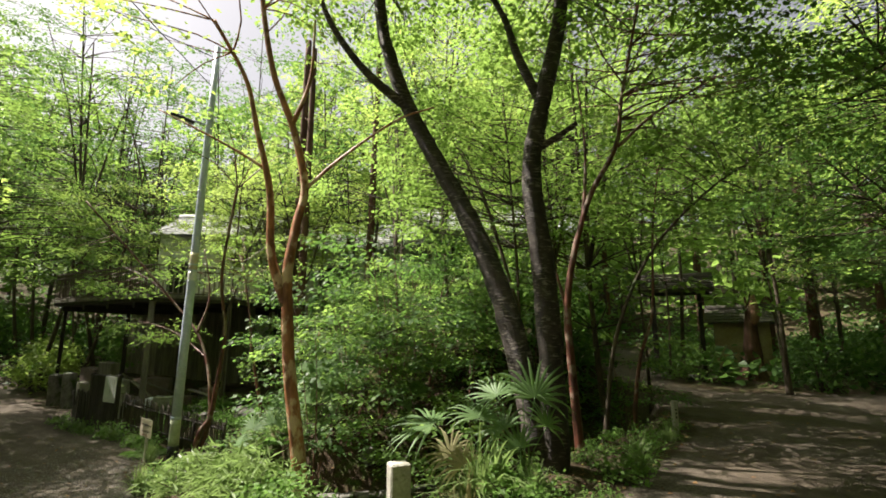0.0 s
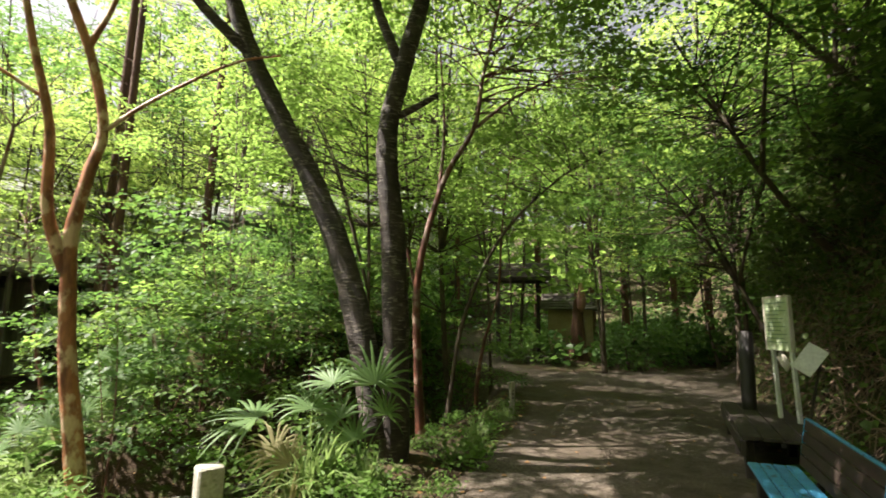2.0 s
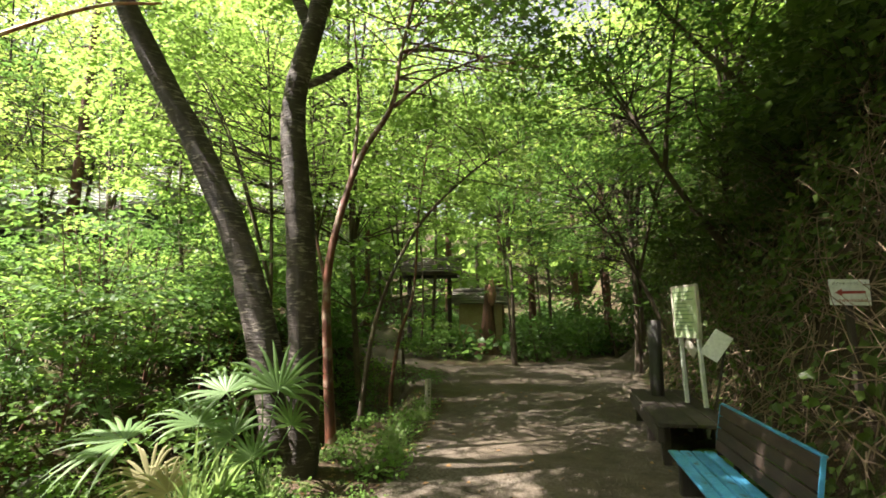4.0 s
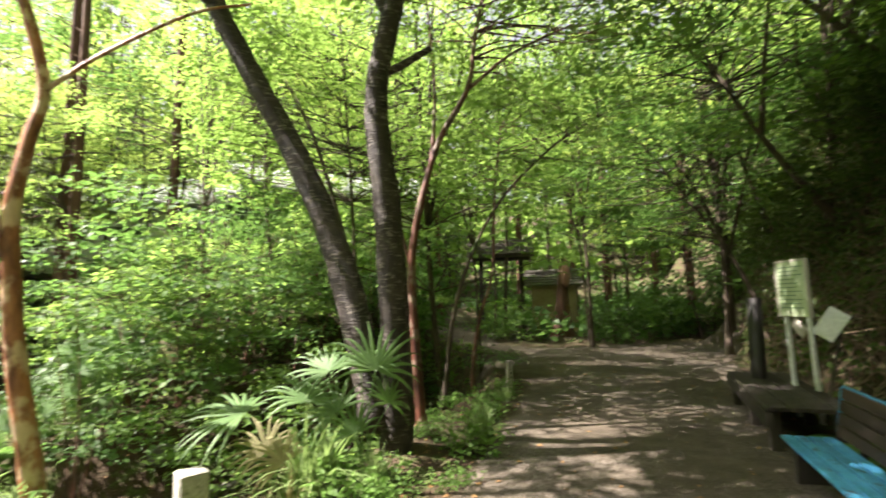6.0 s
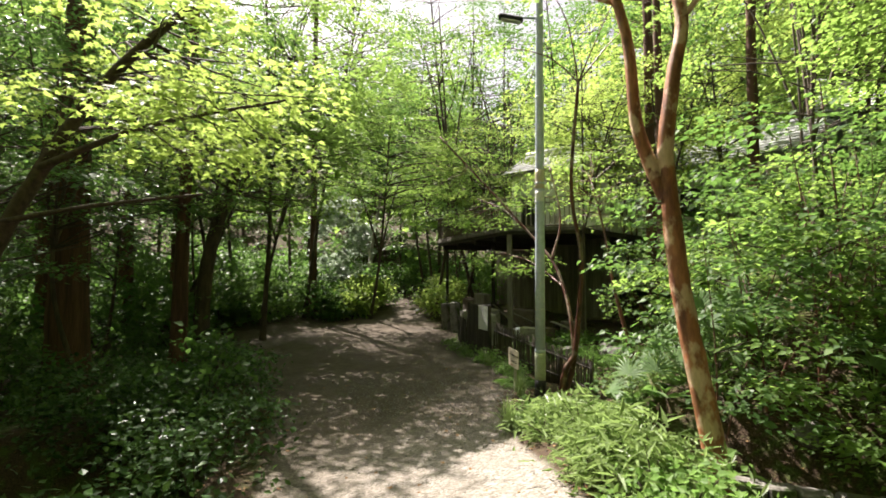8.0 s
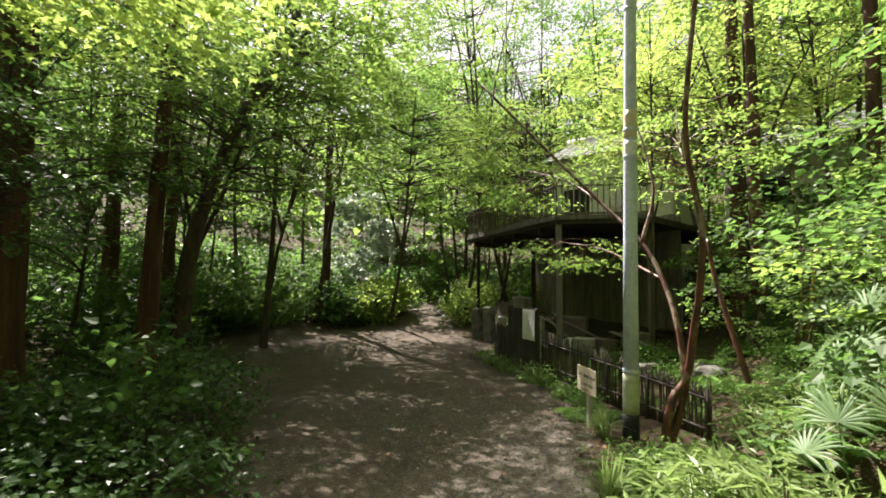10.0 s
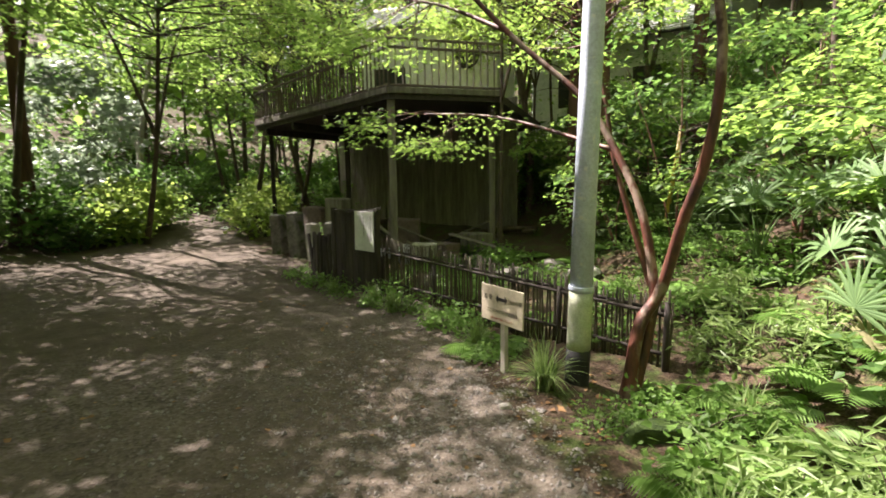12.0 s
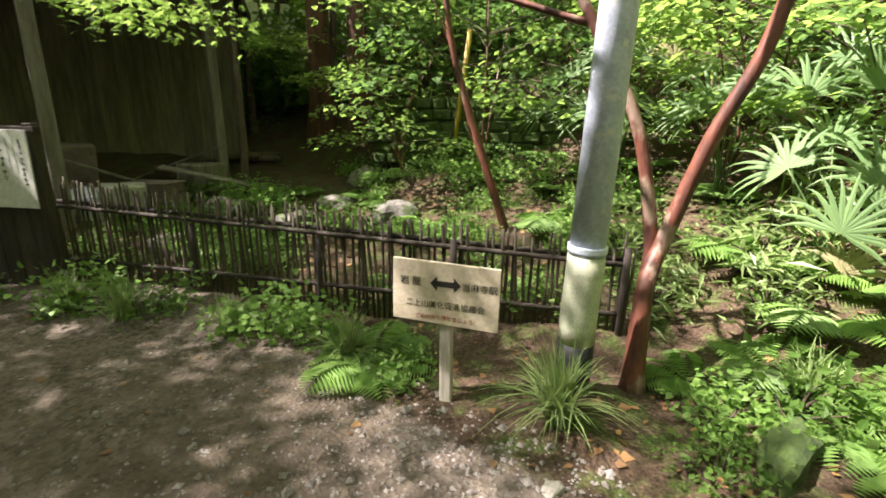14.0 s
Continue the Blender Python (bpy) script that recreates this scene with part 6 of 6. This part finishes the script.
def fan_palm(at, fans, label, seed, dry=()):
    """Fan leaves on long stalks. fans: (place of the fan's hub, the way it faces, radius)."""
    g = np.random.default_rng(seed)
    th = thing("fan_palm", at, 0, label, "palm", "fan palms")
    o = np.array(at)
    for k, (hub, face, R) in enumerate(fans):
        mat = L_DRYPALM if k in dry else L_PALM
        h = np.array(hub) - o
        P = smooth_line([(g.normal(0, 0.05), g.normal(0, 0.05), 0), h * (0.3, 0.3, 0.55), h], 8)
        V, F = tube(P, np.linspace(0.010, 0.006, 8), 6)
        st = solid("stalk", mesh_from("stalk", V, F, mat, True), th)
        n = np.array(face, float)
        n /= np.linalg.norm(n)
        d = h - h * (0.3, 0.3, 0.55)
        d = d - n * (d @ n)
        d /= np.linalg.norm(d) + 1e-9
        s = np.cross(n, d)
        m, nu = 15, 7
        Vs, Fs = [], []
        for i in range(m):
            a = -1.85 + 3.7 * (i + 0.5) / m + g.normal(0, 0.04)
            L = R * (1.0 - 0.25 * abs(a / 1.85) ** 2) * g.uniform(0.92, 1.06)
            way = math.cos(a) * d + math.sin(a) * s
            acr = -math.sin(a) * d + math.cos(a) * s
            b = len(Vs)
            fold = g.uniform(0.5, 1.0)
            for j in range(nu):
                u = j / (nu - 1)
                w = R * 0.036 * min(u / 0.22, 1.0) * (1.0 if u < 0.34 else (1 - ((u - 0.34) / 0.66) ** 1.3) + 0.03)
                c = h + way * L * u - n * 0.06 * R * u - np.array((0, 0, 1)) * R * (0.55 if k in dry else 0.34) * fold * max(0, u - 0.45) ** 2 / 0.4
                Vs += [c - acr * w, c + n * 0.22 * w, c + acr * w]
            for j in range(nu - 1):
                q = b + 3 * j
                Fs += [(q, q + 1, q + 4, q + 3), (q + 1, q + 2, q + 5, q + 4)]
        solid("fan_leaf", mesh_fast("fan_leaf", np.array(Vs), np.array(Fs), mat, False), th)
    return th


fan_palm((0.98, 5.72, zat(0.98, 5.72)), [((1.10, 5.70, 0.93), (0.0, -1, 0.25), 0.60), ((0.72, 5.62, 0.60), (-0.3, -0.8, 0.6), 0.46), ((1.22, 5.65, 0.62), (0.6, -0.8, 0.4), 0.42), ((0.66, 5.72, 0.95), (-0.2, -0.7, 0.75), 0.48), ((0.88, 5.55, 0.40), (0.1, -1, 0.4), 0.40), ((0.98, 5.85, 0.98), (-0.3, -0.3, 0.9), 0.50)],
         "fan palm with stiff pale green fans on long stalks", 371, ())
fan_palm((0.40, 5.85, zat(0.40, 5.85)), [((-0.08, 5.92, 0.60), (0.0, -0.40, 0.92), 0.62), ((0.45, 5.62, 0.72), (0.1, -0.7, 0.7), 0.46), ((0.12, 5.70, 0.30), (-0.3, -1.0, 0.2), 0.42), ((0.25, 5.60, 0.22), (0.2, -1.0, 0.2), 0.40)], "fan palm with a wide flat fan beside the guard post", 372, (2, 3))
fan_palm((-3.05, 9.95, zat(-3.05, 9.95)), [((-3.26, 9.75, 0.02), (-0.9, -0.5, 0.15), 0.46), ((-3.05, 9.70, 0.32), (-0.6, -0.8, 0.4), 0.50), ((-2.80, 9.80, 0.10), (-0.4, -0.9, 0.4), 0.44), ((-3.25, 10.15, 0.38), (-0.9, -0.2, 0.5), 0.44), ((-2.9, 10.1, 0.55), (-0.5, -0.6, 0.7), 0.46), ((-3.15, 9.75, -0.25), (-0.8, -0.7, 0.0), 0.40)], "fan palm with drooping sunlit fans above the stream", 374, (5,))
fan_palm((-2.95, 8.55, zat(-2.95, 8.55)), [((-3.05, 8.4, 0.12), (-0.3, -0.9, 0.5), 0.42), ((-2.7, 8.3, 0.22), (0.2, -0.9, 0.6), 0.40), ((-3.25, 8.3, -0.12), (-0.6, -0.6, 0.6), 0.36)], "young fan palm on the stream bank", 373)
for n, (x, y, k) in enumerate([(-2.5, 10.5, 1.05), (-2.4, 11.3, 1.1), (-2.2, 9.5, 0.9), (-1.75, 10.4, 1.0), (-3.0, 12.4, 1.15), (-1.0, 11.6, 1.1), (-0.6, 9.8, 0.8), (-2.2, 12.9, 1.2)]):
    g = np.random.default_rng(380 + n)
    z = zat(x, y)
    fans = []
    for i in range(7 if n else 8):
        a = 6.283 * i / 7 + g.uniform(-0.3, 0.3)
        r = 0.45 * k * g.uniform(0.6, 1.1)
        fans.append(((x + r * math.cos(a), y + r * math.sin(a), z + k * g.uniform(0.65, 1.15)), (0.55 * math.cos(a) - 0.25, 0.55 * math.sin(a) - 0.55, g.uniform(0.3, 0.9)), 0.42 * k * g.uniform(0.85, 1.1)))
    fan_palm((x, y, z), fans, "fan palm with glossy pleated leaves behind the fence", 390 + n, (6,) if n % 2 else ())


def bank_cover():
    """The creeper, dry twigs and leaves that clothe the steep bank along the right-hand path."""
    g = np.random.default_rng(8)
    n = 62000
    u, dr = g.uniform(-5, 20, n), g.random(n) * 3.3 - 0.15
    x = 3.5 + 0.70 * u + 0.714 * dr
    y = 1.1 + 0.714 * u - 0.70 * dr
    z = land(x, y)
    lump = np.sin(1.7 * u + 0.6 * z) * np.sin(1.3 * z - 0.5 * u)
    out = g.random(n) ** 1.6 * (0.55 + 0.25 * lump)
    C = np.stack([x - 0.714 * out, y + 0.70 * out, z + out * 0.4 - 0.02], -1)
    keep = (path_share(C[:, 0], C[:, 1]) < 0.1) & (C[:, 2] > land(C[:, 0], C[:, 1])) & (g.random(n) < np.clip(0.30 + 0.22 * (z - 0.4) + 0.25 * lump, 0.12, 1.0))
    for q in ((5.6, 2.98, 1.76), (5.1, 2.9, 1.75), (6.13, 4.61, 1.2), (5.8, 4.5, 1.3)):
        keep &= np.linalg.norm(C - np.array(q), axis=1) > 0.5
    C = C[keep]
    n = len(C)
    D = np.stack([g.normal(-0.3, 0.7, n), g.normal(0.3, 0.7, n), g.normal(-0.5, 0.5, n)], -1)
    N = np.stack([g.normal(-0.6, 0.5, n), g.normal(0.6, 0.5, n), g.normal(0.8, 0.4, n)], -1)
    th = thing("bank_creeper", (6, 3.5, 1.0), 0, "tangled creeper, dry twigs and leaves on the steep bank", "creeper", kind="stuff")
    o = np.array((6, 3.5, 1.0))
    solid("leaves", leaf_mesh("leaves", C - o, D, N, 0.095 * g.uniform(0.5, 1.4, n), "broad", L_VINE), th)
    rods = []
    for _ in range(2200):
        u, dr = g.uniform(-1, 13), g.uniform(0.0, 2.2)
        px, py = 3.5 + 0.70 * u + 0.714 * dr, 1.1 + 0.714 * u - 0.70 * dr
        a = np.array((px, py, zat(px, py) + 0.1))
        b = a + np.array((-0.714, 0.70, 0.2)) * g.uniform(0.05, 0.6) + np.array((0.70, 0.714, 0)) * g.normal(0, 0.4) + (0, 0, g.normal(-0.3, 0.6))
        rods.append(tube(smooth_line([a, (a + b) / 2 + g.normal(0, 0.14, 3), b], 5) - o, np.linspace(0.009, 0.003, 5), 3, False))
    V, F = merged(rods)
    solid("twigs", mesh_fast("twigs", V, np.array(F), M_DRYTWIG, True), th)


bank_cover()
bank_spots = []
for u, dr in zip(gp.uniform(-4, 19, 44), gp.uniform(0.7, 3.4, 44)):
    bank_spots.append((3.5 + 0.70 * u + 0.714 * dr, 1.1 + 0.714 * u - 0.70 * dr))
BANKS = [bush("bank_shrub", (0, 0, 0), (0.8, 0.8, 0.6), 34, 26, 0.11, L_VINE, "dark twiggy shrub hanging from the bank", 401, "oval", group="bank shrubs", clump=0.2, stems=20)]
place_copies(BANKS, bank_spots, gp, 0.9, 1.6, -0.15)


def floor_litter():
    """Fallen leaves and small stones, too many to count."""
    g = np.random.default_rng(14)
    n = 9000
    x, y = g.uniform(-10, 8, n), g.uniform(0.5, 15, n)
    p = path_share(x, y)
    keep = g.random(n) < np.where(p > 0.5, 0.13, 0.9)
    x, y = x[keep], y[keep]
    n = len(x)
    C = np.stack([x, y, land(x, y) + 0.008], -1)
    a = g.uniform(0, 6.283, n)
    D = np.stack([np.cos(a), np.sin(a), g.normal(0.05, 0.15, n)], -1)
    N = np.stack([g.normal(0, 0.3, n), g.normal(0, 0.3, n), np.ones(n)], -1)
    th = new("leaf_litter", leaf_mesh("leaf_litter", C, D, N, 0.055 * g.uniform(0.5, 1.4, n), "broad", L_LITTER))
    tagged(th, "scattered brown fallen leaves on the ground", "fallen leaves", kind="stuff")
    n = 7500
    x, y = g.normal(-5.9, 1.2, n), g.normal(9.1, 1.3, n)
    keep = path_share(x, y) > 0.05
    x, y = x[keep], y[keep]
    n = len(x)
    base = np.array([(1, 0, 0), (0, 1, 0), (-1, 0, 0), (0, -1, 0), (0.1, 0.1, 0.75), (0, 0, -0.6)])
    faces = np.array([(0, 1, 4), (1, 2, 4), (2, 3, 4), (3, 0, 4), (1, 0, 5), (2, 1, 5), (3, 2, 5), (0, 3, 5)])
    s = 0.0095 * np.exp(g.normal(0, 0.45, n))
    a = g.uniform(0, 6.283, n)
    J = base[None] * g.uniform(0.6, 1.3, (n, 6, 3))
    X = J[..., 0] * np.cos(a)[:, None] - J[..., 1] * np.sin(a)[:, None]
    Y = J[..., 0] * np.sin(a)[:, None] + J[..., 1] * np.cos(a)[:, None]
    V = np.stack([X, Y, J[..., 2]], -1) * s[:, None, None] + np.stack([x, y, land(x, y) + 0.2 * s], -1)[:, None]
    F = (np.arange(n)[:, None, None] * 6 + faces[None]).reshape(-1, 3)
    tagged(new("gravel", mesh_fast("gravel", V.reshape(-1, 3), F, M_PEBBLE)), "small grey stones trodden into the path", "gravel", kind="stuff")


M_PEBBLE = surface("grey_pebble", [(0.25, (0.07, 0.06, 0.05)), (0.75, (0.33, 0.31, 0.28))], 30, 0.9, 0.1)
floor_litter()


# ---- stone walls, clutter under the deck ----
def stone_mesh(seed, w, d, h, mat):
    g = np.random.default_rng(seed)
    bm = bmesh.new()
    bmesh.ops.create_cube(bm, size=1.0)
    for v in bm.verts:
        v.co.x *= w * g.uniform(0.85, 1.05)
        v.co.y *= d * g.uniform(0.85, 1.05)
        v.co.z *= h * g.uniform(0.82, 1.05)
    bmesh.ops.bevel(bm, geom=bm.edges[:], offset=0.022, segments=1, affect="EDGES", profile=0.6)
    me = bpy.data.meshes.new("stone")
    bm.to_mesh(me)
    bm.free()
    me.materials.append(mat)
    return me


def stone_wall(name, line, low, courses, label, mat, seed, w=0.30, h=0.17, back=0.0):
    g = np.random.default_rng(seed)
    kinds = [stone_mesh(seed * 10 + k, w * (0.7 + 0.12 * k), 0.26, h, mat) for k in range(6)]
    o = (line[0][0], line[0][1], low)
    th = thing(name, o, 0, label, "wall", kind="structure")
    P = smooth_line([(x, y, 0) for x, y in line], 60)
    cum = np.concatenate([[0], np.cumsum(np.linalg.norm(np.diff(P, axis=0), axis=1))])
    for c in range(courses):
        s = g.uniform(0, 0.2)
        while s < cum[-1]:
            k = int(g.integers(6))
            ww = w * (0.7 + 0.12 * k)
            q = np.array([np.interp(s + ww / 2, cum, P[:, i]) for i in range(2)])
            q2 = np.array([np.interp(s + ww / 2 + 0.05, cum, P[:, i]) for i in range(2)])
            t = (q2 - q) / (np.linalg.norm(q2 - q) + 1e-9)
            nrm = np.array((-t[1], t[0]))
            q = q + nrm * (back * c + g.normal(0, 0.015))
            ob = solid("stone", kinds[k], th)
            ob.matrix_basis = pose(q[0] - o[0], q[1] - o[1], (c + 0.5) * h * 0.98, g.normal(0, 3), g.normal(0, 3), math.degrees(math.atan2(t[1], t[0])) + g.normal(0, 4))
            s += ww * 1.0
    return th


stone_wall("terrace_wall", [(-0.6, 12.7), (-1.9, 13.75), (-3.4, 14.75), (-4.6, 15.6)], 0.0, 6, "mossy dry-stone terrace wall behind the fence", M_MOSS, 5, 0.30, 0.165, -0.02)
stone_wall("stream_wall", [(-3.95, 8.55), (-3.0, 8.55), (-1.6, 8.60), (0.0, 9.15), (1.2, 10.1)], -1.80, 5, "grey stone revetment along the stream", M_STONE, 6, 0.34, 0.165, 0.03)
stone_wall("culvert_wall", [(-3.0, 6.75), (-3.5, 7.3), (-4.0, 7.95)], -1.75, 5, "mossy stone culvert face under the path", M_STONE, 7, 0.30, 0.165, 0.0)
stone_wall("culvert_wall", [(-6.3, 5.6), (-5.75, 4.95), (-5.25, 4.3)], -1.7, 5, "stone culvert face under the path", M_STONE, 8, 0.30, 0.165, 0.0)


def rock(x, y, s, seed, mat, label, flat=0.6, dz=0.0, name="rock"):
    g = np.random.default_rng(seed)
    bm = bmesh.new()
    bmesh.ops.create_icosphere(bm, subdivisions=3, radius=1.0)
    off = Vector(g.uniform(-9, 9, 3))
    for v in bm.verts:
        k = 1 + 0.55 * noise.noise(v.co * 0.9 + off) + 0.22 * noise.noise(v.co * 2.6 + off)
        v.co = Vector((v.co.x * k * s, v.co.y * k * s * 0.8, v.co.z * k * s * flat))
    me = bpy.data.meshes.new(name)
    bm.to_mesh(me)
    bm.free()
    me.materials.append(mat)
    ob = new(name, me)
    ob.matrix_basis = pose(x, y, zat(x, y) + dz, 0, 0, g.uniform(0, 360))
    return tagged(ob, label, "rock")


stone = rock(-4.55, 9.06, 0.16, 1, M_MOSS, "long boulder thick with green moss", 0.95, 0.06)
stone.matrix_basis = pose(-4.5, 9.12, zat(-4.5, 9.12) + 0.0, 0, 6, 24) @ Matrix.Diagonal((1.7, 0.8, 0.85, 1.0))
for n, (x, y, s) in enumerate([(-6.9, 14.8, 0.35), (-6.2, 13.9, 0.28), (-5.0, 13.6, 0.35), (-4.9, 15.4, 0.3), (-7.4, 13.8, 0.22), (9.6, 17.8, 0.35), (9.0, 18.6, 0.28), (-5.5, 14.6, 0.24), (-1.2, 9.4, 0.25)]):
    rock(x, y, s, 20 + n, M_STONE, "mossy grey stone half sunk in the ground")
rock(-5.62, 9.35, 0.055, 40, M_PALESTONE, "small pale stone lying on the path")
rock(-6.1, 11.0, 0.04, 41, M_PALESTONE, "small pale stone lying on the path")


def under_deck():
    g = np.random.default_rng(77)
    # added boards, standing in for the deep shade at the back of the deck
    th = thing("shed_wall", (-9.6, 19.3, zat(-9.6, 19.3)), -26, "boards added to stand in for the dark shade under the deck", "wall")
    for i in range(34):
        part("board", box_bm((0.20, 0.03, 3.2), (-3.4 + i * 0.205, g.normal(0, 0.006), 1.45), (0, 0, 0), 0.004), M_GREYWOOD, th)
    for n, (x, y, w, h, rz) in enumerate([(-11.5, 16.0, 0.42, 1.15, -20), (-10.9, 15.75, 0.36, 0.95, -35), (-10.2, 15.4, 0.46, 1.05, -28), (-9.3, 14.95, 0.5, 0.95, -40), (-12.3, 16.5, 0.4, 1.05, -15)]):
        s = thing("stone_slab", (x, y, zat(x, y)), rz, "upright weathered stone slab under the deck", "stone slab", "stone slabs")
        part("slab", box_bm((w, 0.22, h), (0, 0, h / 2 - 0.06), (3, 0, 0), 0.03, 0.02, 2), M_PALESTONE if n % 2 else M_STONE, s)
    bag = rock(-8.55, 15.3, 0.32, 50, M_BAG, "crumpled pale plastic sack on the ground", 0.7, 0.16, "plastic_sack")
    bag["category"] = "sack"
    bag = rock(-9.35, 15.75, 0.24, 51, M_BAG, "crumpled pale plastic sack on the ground", 0.5, 0.08, "plastic_sack")
    bag["category"] = "sack"
    s = thing("wooden_crate", (-7.75, 15.4, zat(-7.75, 15.4)), -30, "dusty brown wooden crate under the deck", "crate")
    for i in range(3):
        part("side_board", box_bm((0.62, 0.02, 0.11), (0, -0.2, 0.08 + 0.125 * i), (0, 0, 0), 0.004), M_BRICK, s)
        part("side_board", box_bm((0.02, 0.40, 0.11), (0.31, 0, 0.08 + 0.125 * i), (0, 0, 0), 0.004), M_BRICK, s)
        part("side_board", box_bm((0.02, 0.40, 0.11), (-0.31, 0, 0.08 + 0.125 * i), (0, 0, 0), 0.004), M_BRICK, s)
    part("lid", box_bm((0.66, 0.44, 0.02), (0, 0, 0.40), (0, 0, 0), 0.004), M_BRICK, s)
    for n, (x, y, w, d, h, rz, mat) in enumerate([(-8.05, 15.1, 0.5, 0.35, 0.5, 10, M_PALESTONE), (-9.9, 15.9, 0.5, 0.4, 0.9, -30, M_PALESTONE), (-10.6, 16.4, 0.6, 0.3, 1.3, -20, M_GREYWOOD), (-8.9, 16.3, 0.7, 0.5, 0.8, 15, M_BRICK), (-7.2, 16.2, 0.6, 0.4, 0.45, 40, M_GREYWOOD), (-11.6, 17.2, 0.8, 0.4, 1.0, -25, M_BRICK)]):
        s = thing("stacked_block", (x, y, zat(x, y)), rz, "dusty pale block stacked among junk under the deck", "block", "stacked blocks")
        part("block", box_bm((w, d, h), (0, 0, h / 2 - 0.04), (2, 3, 0), 0.025, 0.02, 2), mat, s)
    for n, (x, y, L, a, b) in enumerate([(-8.2, 16.0, 1.7, 24, 30), (-7.6, 16.6, 1.9, -18, -40), (-9.6, 16.8, 2.0, 32, 70), (-8.8, 15.6, 1.3, 40, 10), (-7.0, 15.6, 1.5, 12, -20)]):
        s = thing("loose_plank", (x, y, zat(x, y) + 0.3), b, "loose grey plank leaning in the junk under the deck", "plank", "loose planks")
        part("plank", box_bm((L, 0.14, 0.03), (0, 0, 0.05), (8, a, 0), 0.005, 0.004), M_GREYWOOD, s)
    for n in range(7):
        x, y = -8.6 + 0.33 * n + g.normal(0, 0.2), 15.9 + 0.25 * n + g.normal(0, 0.2)
        V, F = tube(np.array([(-0.7, 0, 0), (0, 0.03, 0.05), (0.7, 0, 0)]), [0.05, 0.06, 0.05], 8, True, 0.05, n)
        ob = new("log", mesh_from("log", V, F, M_BARK, True))
        ob.matrix_basis = pose(x, y, zat(x, y) + 0.05 + 0.05 * (n % 3), 0, g.normal(0, 6), g.uniform(-60, 40))
        tagged(ob, "old log lying under the deck", "log", "logs")


under_deck()

# pale-leaved shrub and bright tree at the far bend of the path
tree("pale_trunk_tree", (-20.3, 20.4, zat(-20.3, 20.4)), [([(-20.4, 20.3, 0), (-20.35, 20.2, 2.5), (-20.0, 20.4, 5.0), (-19.6, 20.8, 8)], 0.15, 0.05), ([(-20.35, 20.2, 2.4), (-20.9, 20.0, 4.2), (-21.4, 19.9, 6.5)], 0.08, 0.03)],
     [((-20, 20.5, 7.0), (2.4, 2.4, 1.6), 40, 0)], M_PALE_BARK, L_MAPLE, "pale-barked tree at the bend of the path", leaf=0.16, shape="broad", per=60, pad=0.9, seed=90)
b = bush("silver_shrub", (-20.1, 17.9, zat(-20.1, 17.9) + 0.6), (1.4, 1.4, 2.3), 64, 36, 0.24, L_PALE, "shrub with pale silvery leaves catching the sun", 91, "broad", clump=0.25)
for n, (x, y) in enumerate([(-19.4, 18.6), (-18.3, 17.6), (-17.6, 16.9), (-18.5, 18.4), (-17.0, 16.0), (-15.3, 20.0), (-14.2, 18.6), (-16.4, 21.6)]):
    # lighter leaves carry the sun on these shrubs in their colour
    bush("sunlit_shrub", (x, y, zat(x, y)), (0.9, 0.9, 0.7), 40, 34, 0.14, L_SUNNY, "pale green shrub beside the far path, sunlight put into its leaf colour", 410 + n, "broad", group="sunlit shrubs", clump=0.22)
